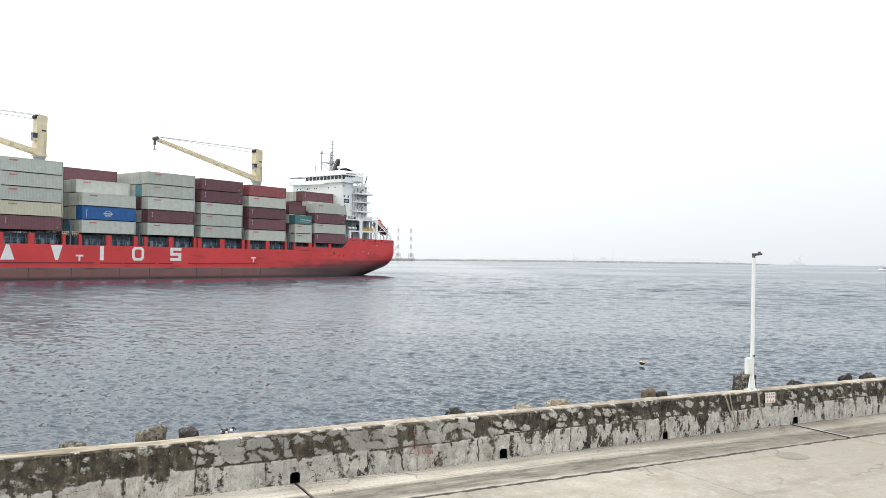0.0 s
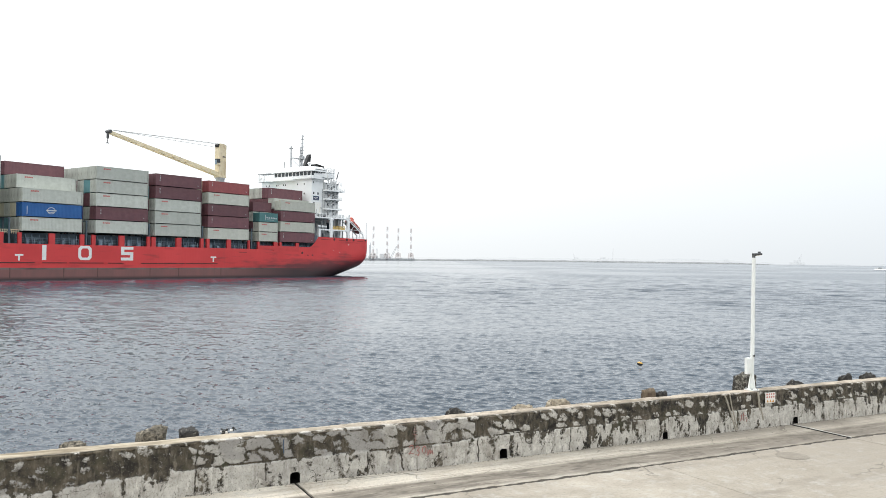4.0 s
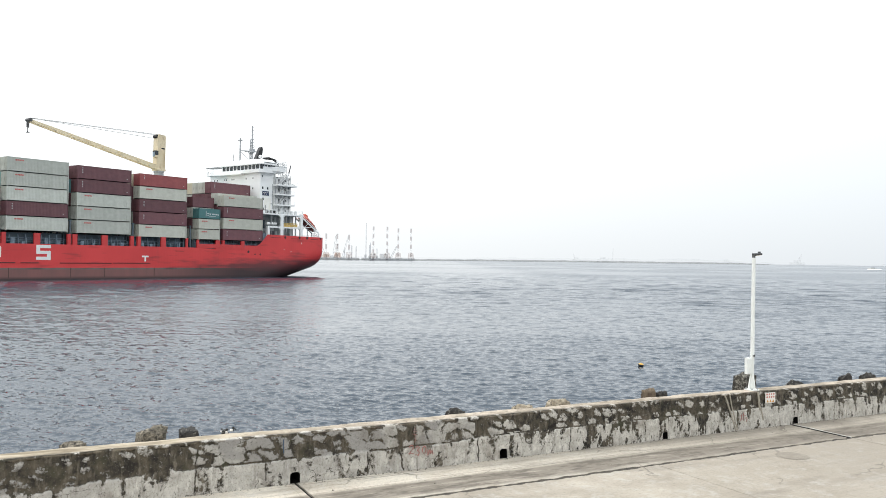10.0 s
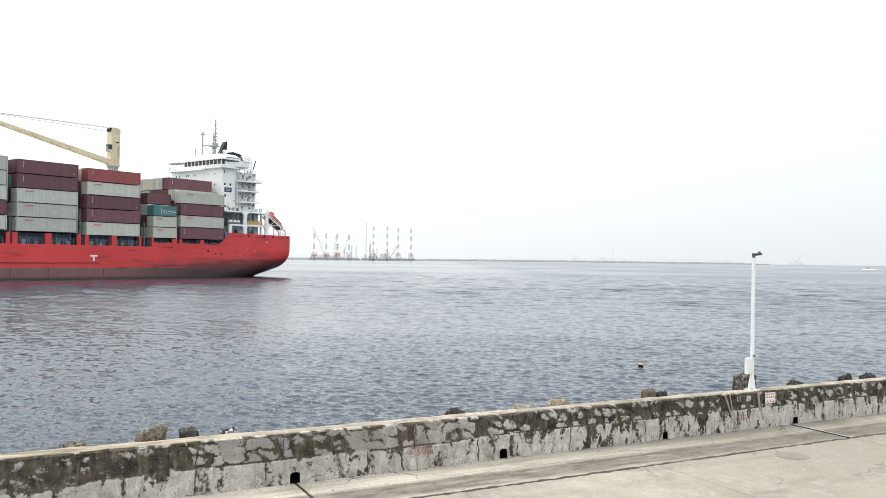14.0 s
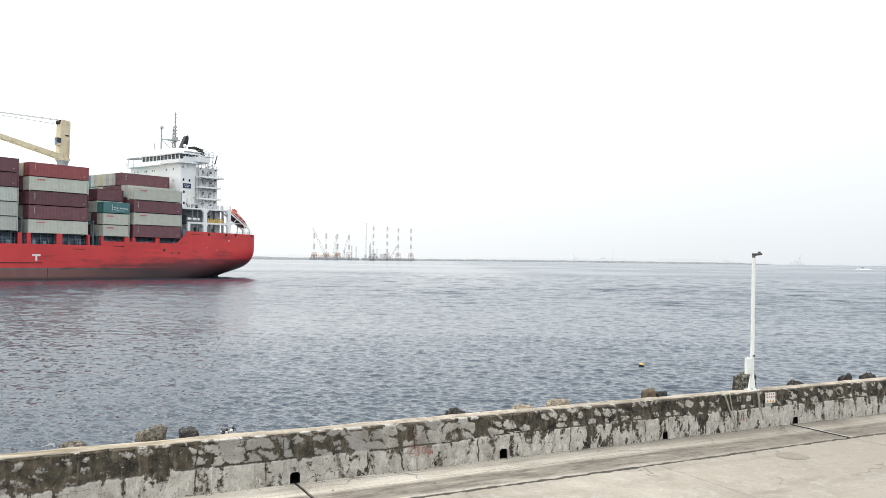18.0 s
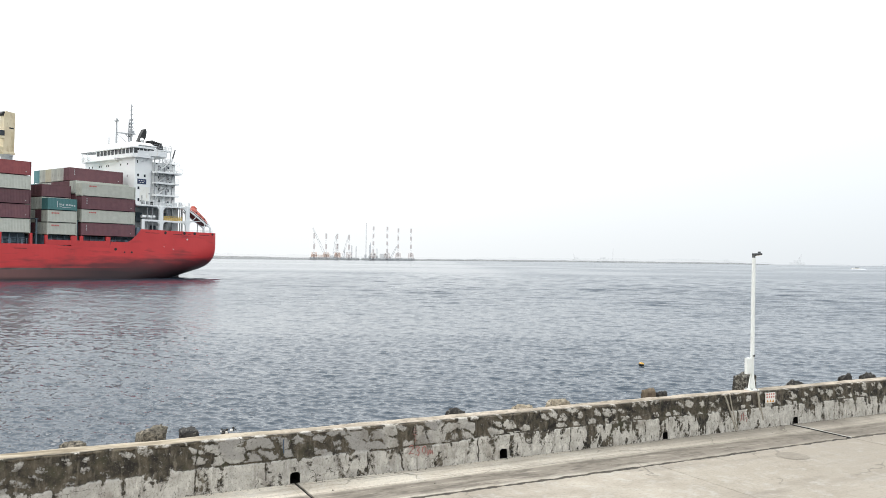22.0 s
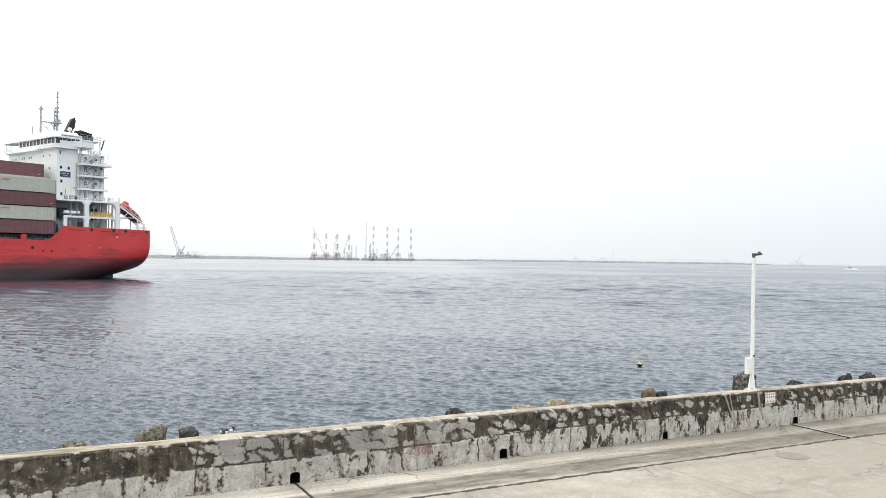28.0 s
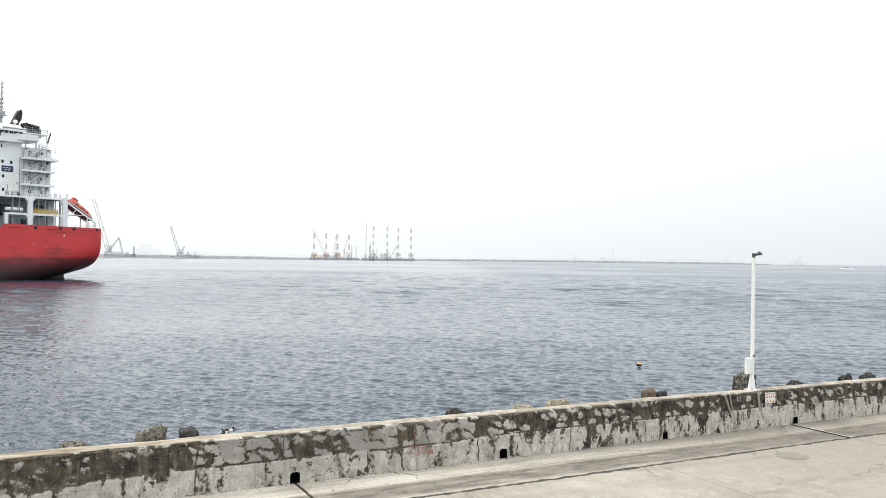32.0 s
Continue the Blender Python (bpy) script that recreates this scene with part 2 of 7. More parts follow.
def hull_mat():
    """Red topsides, a grey boot-top stained brown, dull antifouling darkest at the waterline, and shade painted under
    the quarter.
    """
    m, n, l, b = nodes_of("hull_paint")
    tc = n.new("ShaderNodeTexCoord")
    sp = n.new("ShaderNodeSeparateXYZ")
    l.new(tc.outputs["Object"], sp.inputs[0])
    big = n.new("ShaderNodeTexNoise")
    big.inputs["Scale"].default_value = 0.12
    big.inputs["Detail"].default_value = 7
    l.new(tc.outputs["Object"], big.inputs["Vector"])
    mp = n.new("ShaderNodeMapping")
    mp.inputs["Scale"].default_value = (0.36, 0.36, 0.12)
    l.new(tc.outputs["Object"], mp.inputs[0])
    streak = n.new("ShaderNodeTexNoise")
    streak.inputs["Scale"].default_value = 1.0
    streak.inputs["Detail"].default_value = 9
    streak.inputs["Roughness"].default_value = 0.7
    l.new(mp.outputs[0], streak.inputs["Vector"])
    mp2 = n.new("ShaderNodeMapping")
    mp2.inputs["Scale"].default_value = (0.16, 0.16, 0.9)
    l.new(tc.outputs["Object"], mp2.inputs[0])
    scuff = n.new("ShaderNodeTexNoise")
    scuff.inputs["Scale"].default_value = 1.0
    scuff.inputs["Detail"].default_value = 7
    l.new(mp2.outputs[0], scuff.inputs["Vector"])

    def mixed(fac, a, bb, lo, hi, top=1.0):
        r = n.new("ShaderNodeMapRange")
        r.inputs["From Min"].default_value, r.inputs["From Max"].default_value, r.inputs["To Max"].default_value = lo, hi, top
        l.new(fac, r.inputs["Value"])
        x = n.new("ShaderNodeMix")
        x.data_type = "RGBA"
        l.new(r.outputs[0], x.inputs["Factor"])
        for sock, v in (("A", a), ("B", bb)):
            if isinstance(v, tuple):
                x.inputs[sock].default_value = (*v, 1)
            else:
                l.new(v, x.inputs[sock])
        return x.outputs["Result"]

    red = mixed(big.outputs[0], (0.55, 0.040, 0.041), (0.65, 0.052, 0.052), 0.35, 0.65)
    red = mixed(scuff.outputs[0], red, (0.22, 0.028, 0.030), 0.56, 0.74, 0.55)
    # black tug rubbing marks; low and aft they also paint in the quarter's shade
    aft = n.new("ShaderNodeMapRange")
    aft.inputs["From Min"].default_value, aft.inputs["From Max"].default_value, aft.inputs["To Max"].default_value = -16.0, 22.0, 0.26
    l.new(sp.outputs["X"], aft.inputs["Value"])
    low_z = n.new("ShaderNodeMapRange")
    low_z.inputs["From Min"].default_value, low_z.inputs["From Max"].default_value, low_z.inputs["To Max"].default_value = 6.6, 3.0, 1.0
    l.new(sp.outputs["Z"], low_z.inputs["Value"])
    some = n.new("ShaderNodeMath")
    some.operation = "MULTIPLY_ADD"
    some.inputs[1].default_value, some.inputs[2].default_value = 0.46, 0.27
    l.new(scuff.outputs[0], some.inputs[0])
    rub_shade = n.new("ShaderNodeMath")
    rub_shade.operation = "MULTIPLY_ADD"
    l.new(aft.outputs[0], rub_shade.inputs[0])
    l.new(low_z.outputs[0], rub_shade.inputs[1])
    l.new(some.outputs[0], rub_shade.inputs[2])
    red = mixed(rub_shade.outputs[0], red, (0.085, 0.024, 0.028), 0.56, 0.74, 0.85)
    red = mixed(streak.outputs[0], red, (0.34, 0.050, 0.045), 0.60, 0.76, 0.6)
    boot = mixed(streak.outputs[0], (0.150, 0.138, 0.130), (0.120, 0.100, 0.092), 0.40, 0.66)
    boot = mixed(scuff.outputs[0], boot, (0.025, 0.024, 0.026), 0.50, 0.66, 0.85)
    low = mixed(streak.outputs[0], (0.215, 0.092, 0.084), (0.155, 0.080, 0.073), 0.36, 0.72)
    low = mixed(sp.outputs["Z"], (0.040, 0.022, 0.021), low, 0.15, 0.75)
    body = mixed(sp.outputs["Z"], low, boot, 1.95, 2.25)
    # near black aft: shade under the stern's turn, put into the colour
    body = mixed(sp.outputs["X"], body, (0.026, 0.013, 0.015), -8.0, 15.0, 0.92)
    edge = n.new("ShaderNodeMath")
    edge.operation = "MULTIPLY_ADD"
    edge.inputs[1].default_value = 0.25
    l.new(streak.outputs[0], edge.inputs[0])
    l.new(sp.outputs["Z"], edge.inputs[2])
    hard = mixed(edge.outputs[0], body, red, 2.44, 2.60)
    ragged = n.new("ShaderNodeMath")
    ragged.operation = "MULTIPLY_ADD"
    ragged.inputs[1].default_value = 2.6
    l.new(scuff.outputs[0], ragged.inputs[0])
    l.new(sp.outputs["Z"], ragged.inputs[2])
    # soot and the curved stern's shade, painted as one soft gradient
    soft_shade = mixed(ragged.outputs[0], body, red, 2.7, 5.2)
    body = mixed(sp.outputs["X"], hard, soft_shade, 8.0, 24.0)
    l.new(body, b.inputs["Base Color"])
    b.inputs["Roughness"].default_value = 0.42
    # plating: faint frames and strakes
    wv = n.new("ShaderNodeTexWave")
    wv.inputs["Scale"].default_value = 0.42
    wv.inputs["Distortion"].default_value = 3.0
    l.new(tc.outputs["Object"], wv.inputs["Vector"])
    bp = n.new("ShaderNodeBump")
    bp.inputs["Strength"].default_value = 0.06
    bp.inputs["Distance"].default_value = 0.05
    l.new(wv.outputs[1], bp.inputs["Height"])
    l.new(bp.outputs[0], b.inputs["Normal"])
    return m


M["hull"] = hull_mat()


def water_mat():
    """Dark water; ripples too small for the sheet tilt the normal at three sizes, a little more on the side that the wind piles up."""
    m, n, l, b = nodes_of("sea_water")
    tc = n.new("ShaderNodeTexCoord")
    b.inputs["Base Color"].default_value = (0.022, 0.037, 0.054, 1)
    b.inputs["IOR"].default_value = 1.34
    b.inputs["Roughness"].default_value = 0.06
    geo = n.new("ShaderNodeNewGeometry")
    total = geo.outputs["Normal"]
    chop = n.new("ShaderNodeAttribute")
    chop.attribute_name = "chop"
    lean = n.new("ShaderNodeAttribute")
    lean.attribute_name = "lean"

    def plus(a, c):
        x = n.new("ShaderNodeVectorMath")
        x.operation = "ADD"
        l.new(a, x.inputs[0])
        l.new(c, x.inputs[1])
        return x.outputs[0]

    for scale, stretch, amount, seed in RIPPLES:
        mp = n.new("ShaderNodeMapping")
        mp.inputs["Rotation"].default_value = (0, 0, radians(24))
        mp.inputs["Scale"].default_value = stretch
        mp.inputs["Location"].default_value = (seed, seed, 0)
        l.new(tc.outputs["Object"], mp.inputs[0])
        a = n.new("ShaderNodeTexNoise")
        a.inputs["Scale"].default_value = scale
        a.inputs["Detail"].default_value = 3
        a.inputs["Roughness"].default_value = 0.55
        l.new(mp.outputs[0], a.inputs["Vector"])
        c = n.new("ShaderNodeVectorMath")
        c.operation = "SUBTRACT"
        c.inputs[1].default_value = (0.5, 0.5, 0.5)
        l.new(a.outputs["Color"], c.inputs[0])
        k = n.new("ShaderNodeVectorMath")
        k.operation = "MULTIPLY"
        k.inputs[1].default_value = (amount * 0.6, amount, 0.0)
        l.new(c.outputs[0], k.inputs[0])
        rel = n.new("ShaderNodeVectorMath")
        rel.operation = "SCALE"
        l.new(k.outputs[0], rel.inputs[0])
        l.new(chop.outputs["Fac"], rel.inputs["Scale"])
        total = plus(total, rel.outputs[0])
    wind = n.new("ShaderNodeVectorMath")
    wind.operation = "SCALE"
    wind.inputs[0].default_value = (-0.25, -1.0, 0.0)
    l.new(lean.outputs["Fac"], wind.inputs["Scale"])
    total = plus(total, wind.outputs[0])
    nn = n.new("ShaderNodeVectorMath")
    nn.operation = "NORMALIZE"
    l.new(total, nn.inputs[0])
    l.new(nn.outputs[0], b.inputs["Normal"])
    return m


RIPPLES = ((3.4, (0.45, 1.0, 1), 0.26, 5.0), (8.0, (0.6, 1.0, 1), 0.46, 9.0), (19.0, (0.7, 1.0, 1), 0.46, 2.0))   # scale, stretch, steepness, seed
M["water"] = water_mat()


# ---------------------------------------------------------------- mesh helpers
def box(bm, x0, x1, y0, y1, z0, z1, bevel=0.0):
    r = bmesh.ops.create_cube(bm, size=1, matrix=Matrix.Translation(((x0 + x1) / 2, (y0 + y1) / 2, (z0 + z1) / 2)) @ Matrix.Diagonal((x1 - x0, y1 - y0, z1 - z0, 1)))
    if bevel:
        edges = list({e for v in r["verts"] for e in v.link_edges})
        bmesh.ops.bevel(bm, geom=edges, offset=bevel, segments=2, affect="EDGES", profile=0.6)


def rod(bm, a, b, r, sides=8, r2=None):
    a, b = Vector(a), Vector(b)
    d = b - a
    m = Matrix.Translation((a + b) / 2) @ d.to_track_quat("Z", "Y").to_matrix().to_4x4()
    bmesh.ops.create_cone(bm, cap_ends=True, segments=sides, radius1=r, radius2=r if r2 is None else r2, depth=d.length, matrix=m)


def beam(bm, a, b, w, h):
    """A square bar from a to b."""
    a, b = Vector(a), Vector(b)
    d = b - a
    m = Matrix.Translation((a + b) / 2) @ d.to_track_quat("Y", "Z").to_matrix().to_4x4() @ Matrix.Diagonal((w, d.length, h, 1))
    bmesh.ops.create_cube(bm, size=1, matrix=m)


def prism(bm, outline, axis, lo, hi):
    """A plate: a polygon of (a, b) pushed from lo to hi along axis; a, b are the two other axes in order."""
    def v(a, b, c):
        return {"x": (c, a, b), "y": (a, c, b), "z": (a, b, c)}[axis]
    f = [bm.verts.new(v(a, b, lo)) for a, b in outline]
    k = [bm.verts.new(v(a, b, hi)) for a, b in outline]
    n = len(f)
    bm.faces.new(f)
    bm.faces.new(k[::-1])
    for i in range(n):
        bm.faces.new((f[i], k[i], k[(i + 1) % n], f[(i + 1) % n]))


def mesh_of(name, bm, material, smooth=False):
    bmesh.ops.recalc_face_normals(bm, faces=bm.faces)
    me = bpy.data.meshes.new(name)
    bm.to_mesh(me)
    bm.free()
    for mt in (material if isinstance(material, (list, tuple)) else [material]):
        me.materials.append(mt)
    if smooth:
        me.shade_smooth()
    return me


def part(name, bm, material, parent=None, label="", smooth=False):
    ob = new(name, mesh_of(name, bm, material, smooth))
    ob.parent = parent
    if label:
        tagged(ob, label)
    return ob


def boxed(name, dims, material, parent, label="", bevel=0.0):
    bm = bmesh.new()
    box(bm, *dims, bevel)
    return part(name, bm, material, parent, label)


def grid_mesh(name, xs, ys, zs, material, keep=None):
    """A sheet from arrays of shape (rows, columns)."""
    r, c = xs.shape
    co = np.stack([xs, ys, zs], -1).reshape(-1, 3)
    i = (np.arange(r - 1)[:, None] * c + np.arange(c - 1)[None]).ravel()
    f = np.stack([i, i + 1, i + c + 1, i + c], -1)
    if keep is not None:
        f = f[keep.ravel()]
    me = bpy.data.meshes.new(name)
    me.from_pydata(co.tolist(), [], f.tolist())
    me.materials.append(material)
    return me


def smooth01(x, a, b):
    t = np.clip((x - a) / (b - a), 0, 1)
    return t * t * (3 - 2 * t)

# ---------------------------------------------------------------- numbers of the plan
QUAY_Z = 1.5                       # quay top over the water
WALL_TURN = 27.3985                # the sea wall's line, degrees from +x
WALL_H, WALL_T = 0.785, 0.40
WALL_POSE = pose(0, 14.1118, QUAY_Z, 0, 0, WALL_TURN)   # u along the wall, n towards the sea


def vnoise(x, y, seed):
    """Smooth value noise of two arrays, about 0 to 1."""
    xi, yi = np.floor(x).astype(np.int64), np.floor(y).astype(np.int64)
    fx, fy = x - xi, y - yi
    fx, fy = fx * fx * (3 - 2 * fx), fy * fy * (3 - 2 * fy)

    def h(a, b):
        k = (a * 374761393 + b * 668265263 + seed * 974711) & 0x7FFFFFFF
        k = ((k ^ (k >> 13)) * 1274126177) & 0x7FFFFFFF
        k = ((k ^ (k >> 16)) * 69069 + 12345) & 0x7FFFFFFF
        return (k >> 7) % 65536 / 65535.0
    return (h(xi, yi) * (1 - fx) + h(xi + 1, yi) * fx) * (1 - fy) + (h(xi, yi + 1) * (1 - fx) + h(xi + 1, yi + 1) * fx) * fy


def fnoise(x, y, seed, octaves=4, gain=0.5):
    s, a, t = 0, 1.0, 0
    for k in range(octaves):
        s = s + a * vnoise(x * 2 ** k + 13.7 * k, y * 2 ** k + 7.1 * k, seed + k)
        t += a
        a *= gain
    return s / t


def cells(x, y, seed):
    """Distance to the nearest edge of rounded random cells, 0 on the edges."""
    xi, yi = np.floor(x).astype(np.int64), np.floor(y).astype(np.int64)
    near, next_near = np.full(x.shape, 9.0), np.full(x.shape, 9.0)
    for a in (-1, 0, 1):
        for c in (-1, 0, 1):
            px, py = xi + a + 0.1 + 0.8 * vnoise((xi + a).astype(float), (yi + c).astype(float), seed), yi + c + 0.1 + 0.8 * vnoise((xi + a).astype(float), (yi + c).astype(float), seed + 7)
            d = np.hypot(x - px, y - py)
            next_near = np.minimum(next_near, np.maximum(near, d))
            near = np.minimum(near, d)
    return next_near - near


def evened(f):
    """The same field with its values spread evenly over 0 to 1."""
    flat = f.ravel()
    rank = np.empty(flat.size)
    rank[np.argsort(flat)] = np.linspace(0, 1, flat.size)
    return rank.reshape(f.shape)


# ---------------------------------------------------------------- sea
SEA_FROM, SEA_STEEP = -113, 0.058     # degrees that the waves run to, mean steepness of one wave train
SEA_LEAN = (-0.025, 0.015, 0.062)         # ripple asymmetry near, in the middle and far


def build_sea():
    """One sheet to the horizon: a wind sea with its crests as relief, finer towards the quay."""
    rs = [6.0]
    while rs[-1] < 4900:
        r = rs[-1]
        rs.append(r + (2.0 if r < 18 else r * 0.0020 if r < 55 else r * 0.0025 if r < 150 else r * 0.0036 if r < 300 else r * 0.006 if r < 480 else r * 0.012 if r < 1500 else r * 0.02))
    r = np.array(rs)
    th = np.concatenate([np.arange(-180, -47, 6.0), np.arange(-44, 44.01, 0.105), np.arange(48, 181, 6.0)])
    R, T = np.meshgrid(r, np.radians(th), indexing="ij")
    X, Y = R * np.sin(T), R * np.cos(T)
    step = np.maximum(np.gradient(r)[:, None] * np.ones_like(X), R * radians(0.105))
    rng = np.random.RandomState(4)
    Z, DX, DY = np.zeros_like(X), np.zeros_like(X), np.zeros_like(X)
    count, small, large = 165, 0.11, 6.5
    for k in range(count):
        lam = small * (large / small) ** ((k + rng.rand()) / count)
        ang = radians(SEA_FROM) + rng.normal() * radians(26 if lam > 1.0 else 36)
        slope = SEA_STEEP * (0.6 + 0.8 * rng.rand()) * (1.4 if 0.16 < lam < 0.42 else 1.0) * (1.0 if lam < 0.42 else (0.42 / lam) ** 1.0)
        q = 2 * math.pi / lam
        amp = slope / q
        fade = smooth01(lam / step, 2.0, 3.6)
        if lam > 2.4:      # the longer waves run in the open water
            fade = fade * (0.12 + 0.88 * smooth01(R, 60, 140))
            amp = 0.026 * (0.6 + 0.8 * rng.rand()) / q
        ph = (X * math.cos(ang) + Y * math.sin(ang)) * q + rng.rand() * 6.283
        sn = np.sin(ph)
        Z += amp * fade * sn
        side = amp * fade * np.cos(ph)
        DX, DY = DX + 0.45 * side * math.cos(ang), DY + 0.45 * side * math.sin(ang)
    gust = 0.62 + 0.76 * fnoise(X / 16.0, Y / 30.0, 5, 3)
    far = smooth01(R, 130, 420)
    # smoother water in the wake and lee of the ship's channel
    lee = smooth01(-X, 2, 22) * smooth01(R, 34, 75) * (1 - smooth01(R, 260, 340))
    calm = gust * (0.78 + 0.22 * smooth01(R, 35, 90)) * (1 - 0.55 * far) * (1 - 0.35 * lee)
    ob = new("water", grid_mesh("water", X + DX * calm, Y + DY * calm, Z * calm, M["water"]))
    slick = smooth01(fnoise(X / 60.0, Y / 60.0, 15, 3), 0.30, 0.62)
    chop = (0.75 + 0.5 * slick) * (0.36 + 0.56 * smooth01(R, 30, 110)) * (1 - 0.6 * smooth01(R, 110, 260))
    lean = SEA_LEAN[0] + (SEA_LEAN[1] - SEA_LEAN[0]) * smooth01(R, 30, 110) + (SEA_LEAN[2] - SEA_LEAN[1]) * smooth01(R, 140, 320)
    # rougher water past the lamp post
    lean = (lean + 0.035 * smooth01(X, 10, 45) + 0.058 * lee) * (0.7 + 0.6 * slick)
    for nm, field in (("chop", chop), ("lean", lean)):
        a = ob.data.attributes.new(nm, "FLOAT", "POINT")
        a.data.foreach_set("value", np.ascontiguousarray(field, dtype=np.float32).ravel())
    ob.data.shade_smooth()
    return tagged(ob, "grey-blue choppy sea water under an overcast sky", "water", kind="structure")


# ---------------------------------------------------------------- quay and sea wall
def concrete_mat():
    m, n, l, b = nodes_of("sea_wall_concrete")
    tc = n.new("ShaderNodeTexCoord")
    st = n.new("ShaderNodeAttribute")
    st.attribute_name = "stain"
    cp = n.new("ShaderNodeAttribute")
    cp.attribute_name = "cap"
    tn = n.new("ShaderNodeAttribute")
    tn.attribute_name = "tone"

    def noise_node(scale, detail, loc=0.0, stretch=(1, 1, 1)):
        mp = n.new("ShaderNodeMapping")
        mp.inputs["Scale"].default_value = stretch
        mp.inputs["Location"].default_value = (loc, loc, loc)
        l.new(tc.outputs["Object"], mp.inputs[0])
        t = n.new("ShaderNodeTexNoise")
        t.inputs["Scale"].default_value, t.inputs["Detail"].default_value, t.inputs["Roughness"].default_value = scale, detail, 0.65
        l.new(mp.outputs[0], t.inputs["Vector"])
        return t.outputs[0]

    def mixed(fac, a, bb, lo=0.0, hi=1.0):
        rr = n.new("ShaderNodeMapRange")
        rr.inputs["From Min"].default_value, rr.inputs["From Max"].default_value = lo, hi
        l.new(fac, rr.inputs["Value"])
        x = n.new("ShaderNodeMix")
        x.data_type = "RGBA"
        l.new(rr.outputs[0], x.inputs["Factor"])
        for sock, v in (("A", a), ("B", bb)):
            if isinstance(v, tuple):
                x.inputs[sock].default_value = (*v, 1)
            else:
                l.new(v, x.inputs[sock])
        return x.outputs["Result"]

    n1, n2, n3 = noise_node(5, 8), noise_node(26, 5, 3.1), noise_node(1.4, 5, 9.0)
    light = mixed(n1, (0.345, 0.318, 0.275), (0.63, 0.60, 0.54), 0.3, 0.68)
    light = mixed(noise_node(10, 6, 6.0, (1, 1, 0.16)), light, (0.22, 0.198, 0.168), 0.54, 0.74)
    light = mixed(noise_node(17, 7, 16.0, (1, 1, 0.35)), light, (0.74, 0.71, 0.64), 0.55, 0.74)
    light = mixed(tn.outputs["Fac"], light, (0.30, 0.285, 0.262), 0.0, 1.0)
    light = mixed(n2, light, (0.11, 0.10, 0.085), 0.54, 0.78)
    dark = mixed(n1, (0.008, 0.007, 0.005), (0.115, 0.094, 0.064), 0.40, 0.70)
    dark = mixed(noise_node(12, 7, 2.5, (1, 1, 0.28)), dark, (0.20, 0.172, 0.130), 0.52, 0.74)
    dark = mixed(n2, dark, (0.24, 0.21, 0.17), 0.60, 0.78)
    dark = mixed(noise_node(3.0, 5, 7.5), dark, (0.040, 0.038, 0.020), 0.56, 0.68)
    dark = mixed(tn.outputs["Fac"], dark, (0.125, 0.102, 0.074), 0.0, 7.0)
    wob = n.new("ShaderNodeMath")
    wob.operation = "MULTIPLY_ADD"
    wob.inputs[1].default_value = 1.5
    l.new(noise_node(15, 10, 5.0), wob.inputs[0])
    l.new(st.outputs["Fac"], wob.inputs[2])
    face = mixed(wob.outputs[0], light, dark, 1.19, 1.30)
    face = mixed(noise_node(3.4, 7, 21.0, (1, 1, 0.6)), face, (0.135, 0.110, 0.080), 0.52, 0.90)
    # the broken rim of the plaster round each stain, its shadow gap painted dark
    off = n.new("ShaderNodeMath")
    off.operation = "SUBTRACT"
    off.inputs[1].default_value = 1.185
    l.new(wob.outputs[0], off.inputs[0])
    size = n.new("ShaderNodeMath")
    size.operation = "ABSOLUTE"
    l.new(off.outputs[0], size.inputs[0])
    face = mixed(size.outputs[0], (0.045, 0.038, 0.03), face, -0.012, 0.03)
    # hair cracks
    vor = n.new("ShaderNodeTexVoronoi")
    vor.feature = "DISTANCE_TO_EDGE"
    vor.inputs["Scale"].default_value = 2.6
    bend = n.new("ShaderNodeVectorMath")
    bend.operation = "MULTIPLY_ADD"
    bend.inputs[1].default_value = (0.35, 0.35, 0.35)
    rough_n = n.new("ShaderNodeTexNoise")
    rough_n.inputs["Scale"].default_value = 6
    rough_n.inputs["Detail"].default_value = 6
    l.new(tc.outputs["Object"], rough_n.inputs["Vector"])
    l.new(rough_n.outputs["Color"], bend.inputs[0])
    l.new(tc.outputs["Object"], bend.inputs[2])
    l.new(bend.outputs[0], vor.inputs["Vector"])
    some = n.new("ShaderNodeMapRange")
    some.inputs["From Min"].default_value, some.inputs["From Max"].default_value = 0.50, 0.62
    some.inputs["To Max"].default_value = 0.016
    l.new(noise_node(1.7, 4, 12.0), some.inputs["Value"])
    near = n.new("ShaderNodeMath")
    near.operation = "LESS_THAN"
    l.new(vor.outputs["Distance"], near.inputs[0])
    l.new(some.outputs[0], near.inputs[1])
    face = mixed(near.outputs[0], face, (0.075, 0.064, 0.05))
    speck = noise_node(70, 3, 1.0)
    face = mixed(speck, face, (0.03, 0.028, 0.022), 0.60, 0.74)
    face = mixed(noise_node(48, 4, 8.0), face, (0.40, 0.385, 0.35), 0.63, 0.76)
    cap = mixed(noise_node(2.2, 9, 4.4), (0.47, 0.40, 0.32), (0.20, 0.165, 0.12), 0.40, 0.66)
    cap = mixed(n2, cap, (0.12, 0.10, 0.07), 0.54, 0.80)
    cap = mixed(n1, cap, (0.52, 0.45, 0.345), 0.56, 0.72)
    cap = mixed(noise_node(11, 7, 2.0), cap, (0.07, 0.06, 0.042), 0.56, 0.70)
    # the cap is bleached towards its low end
    along = n.new("ShaderNodeSeparateXYZ")
    l.new(tc.outputs["Object"], along.inputs[0])
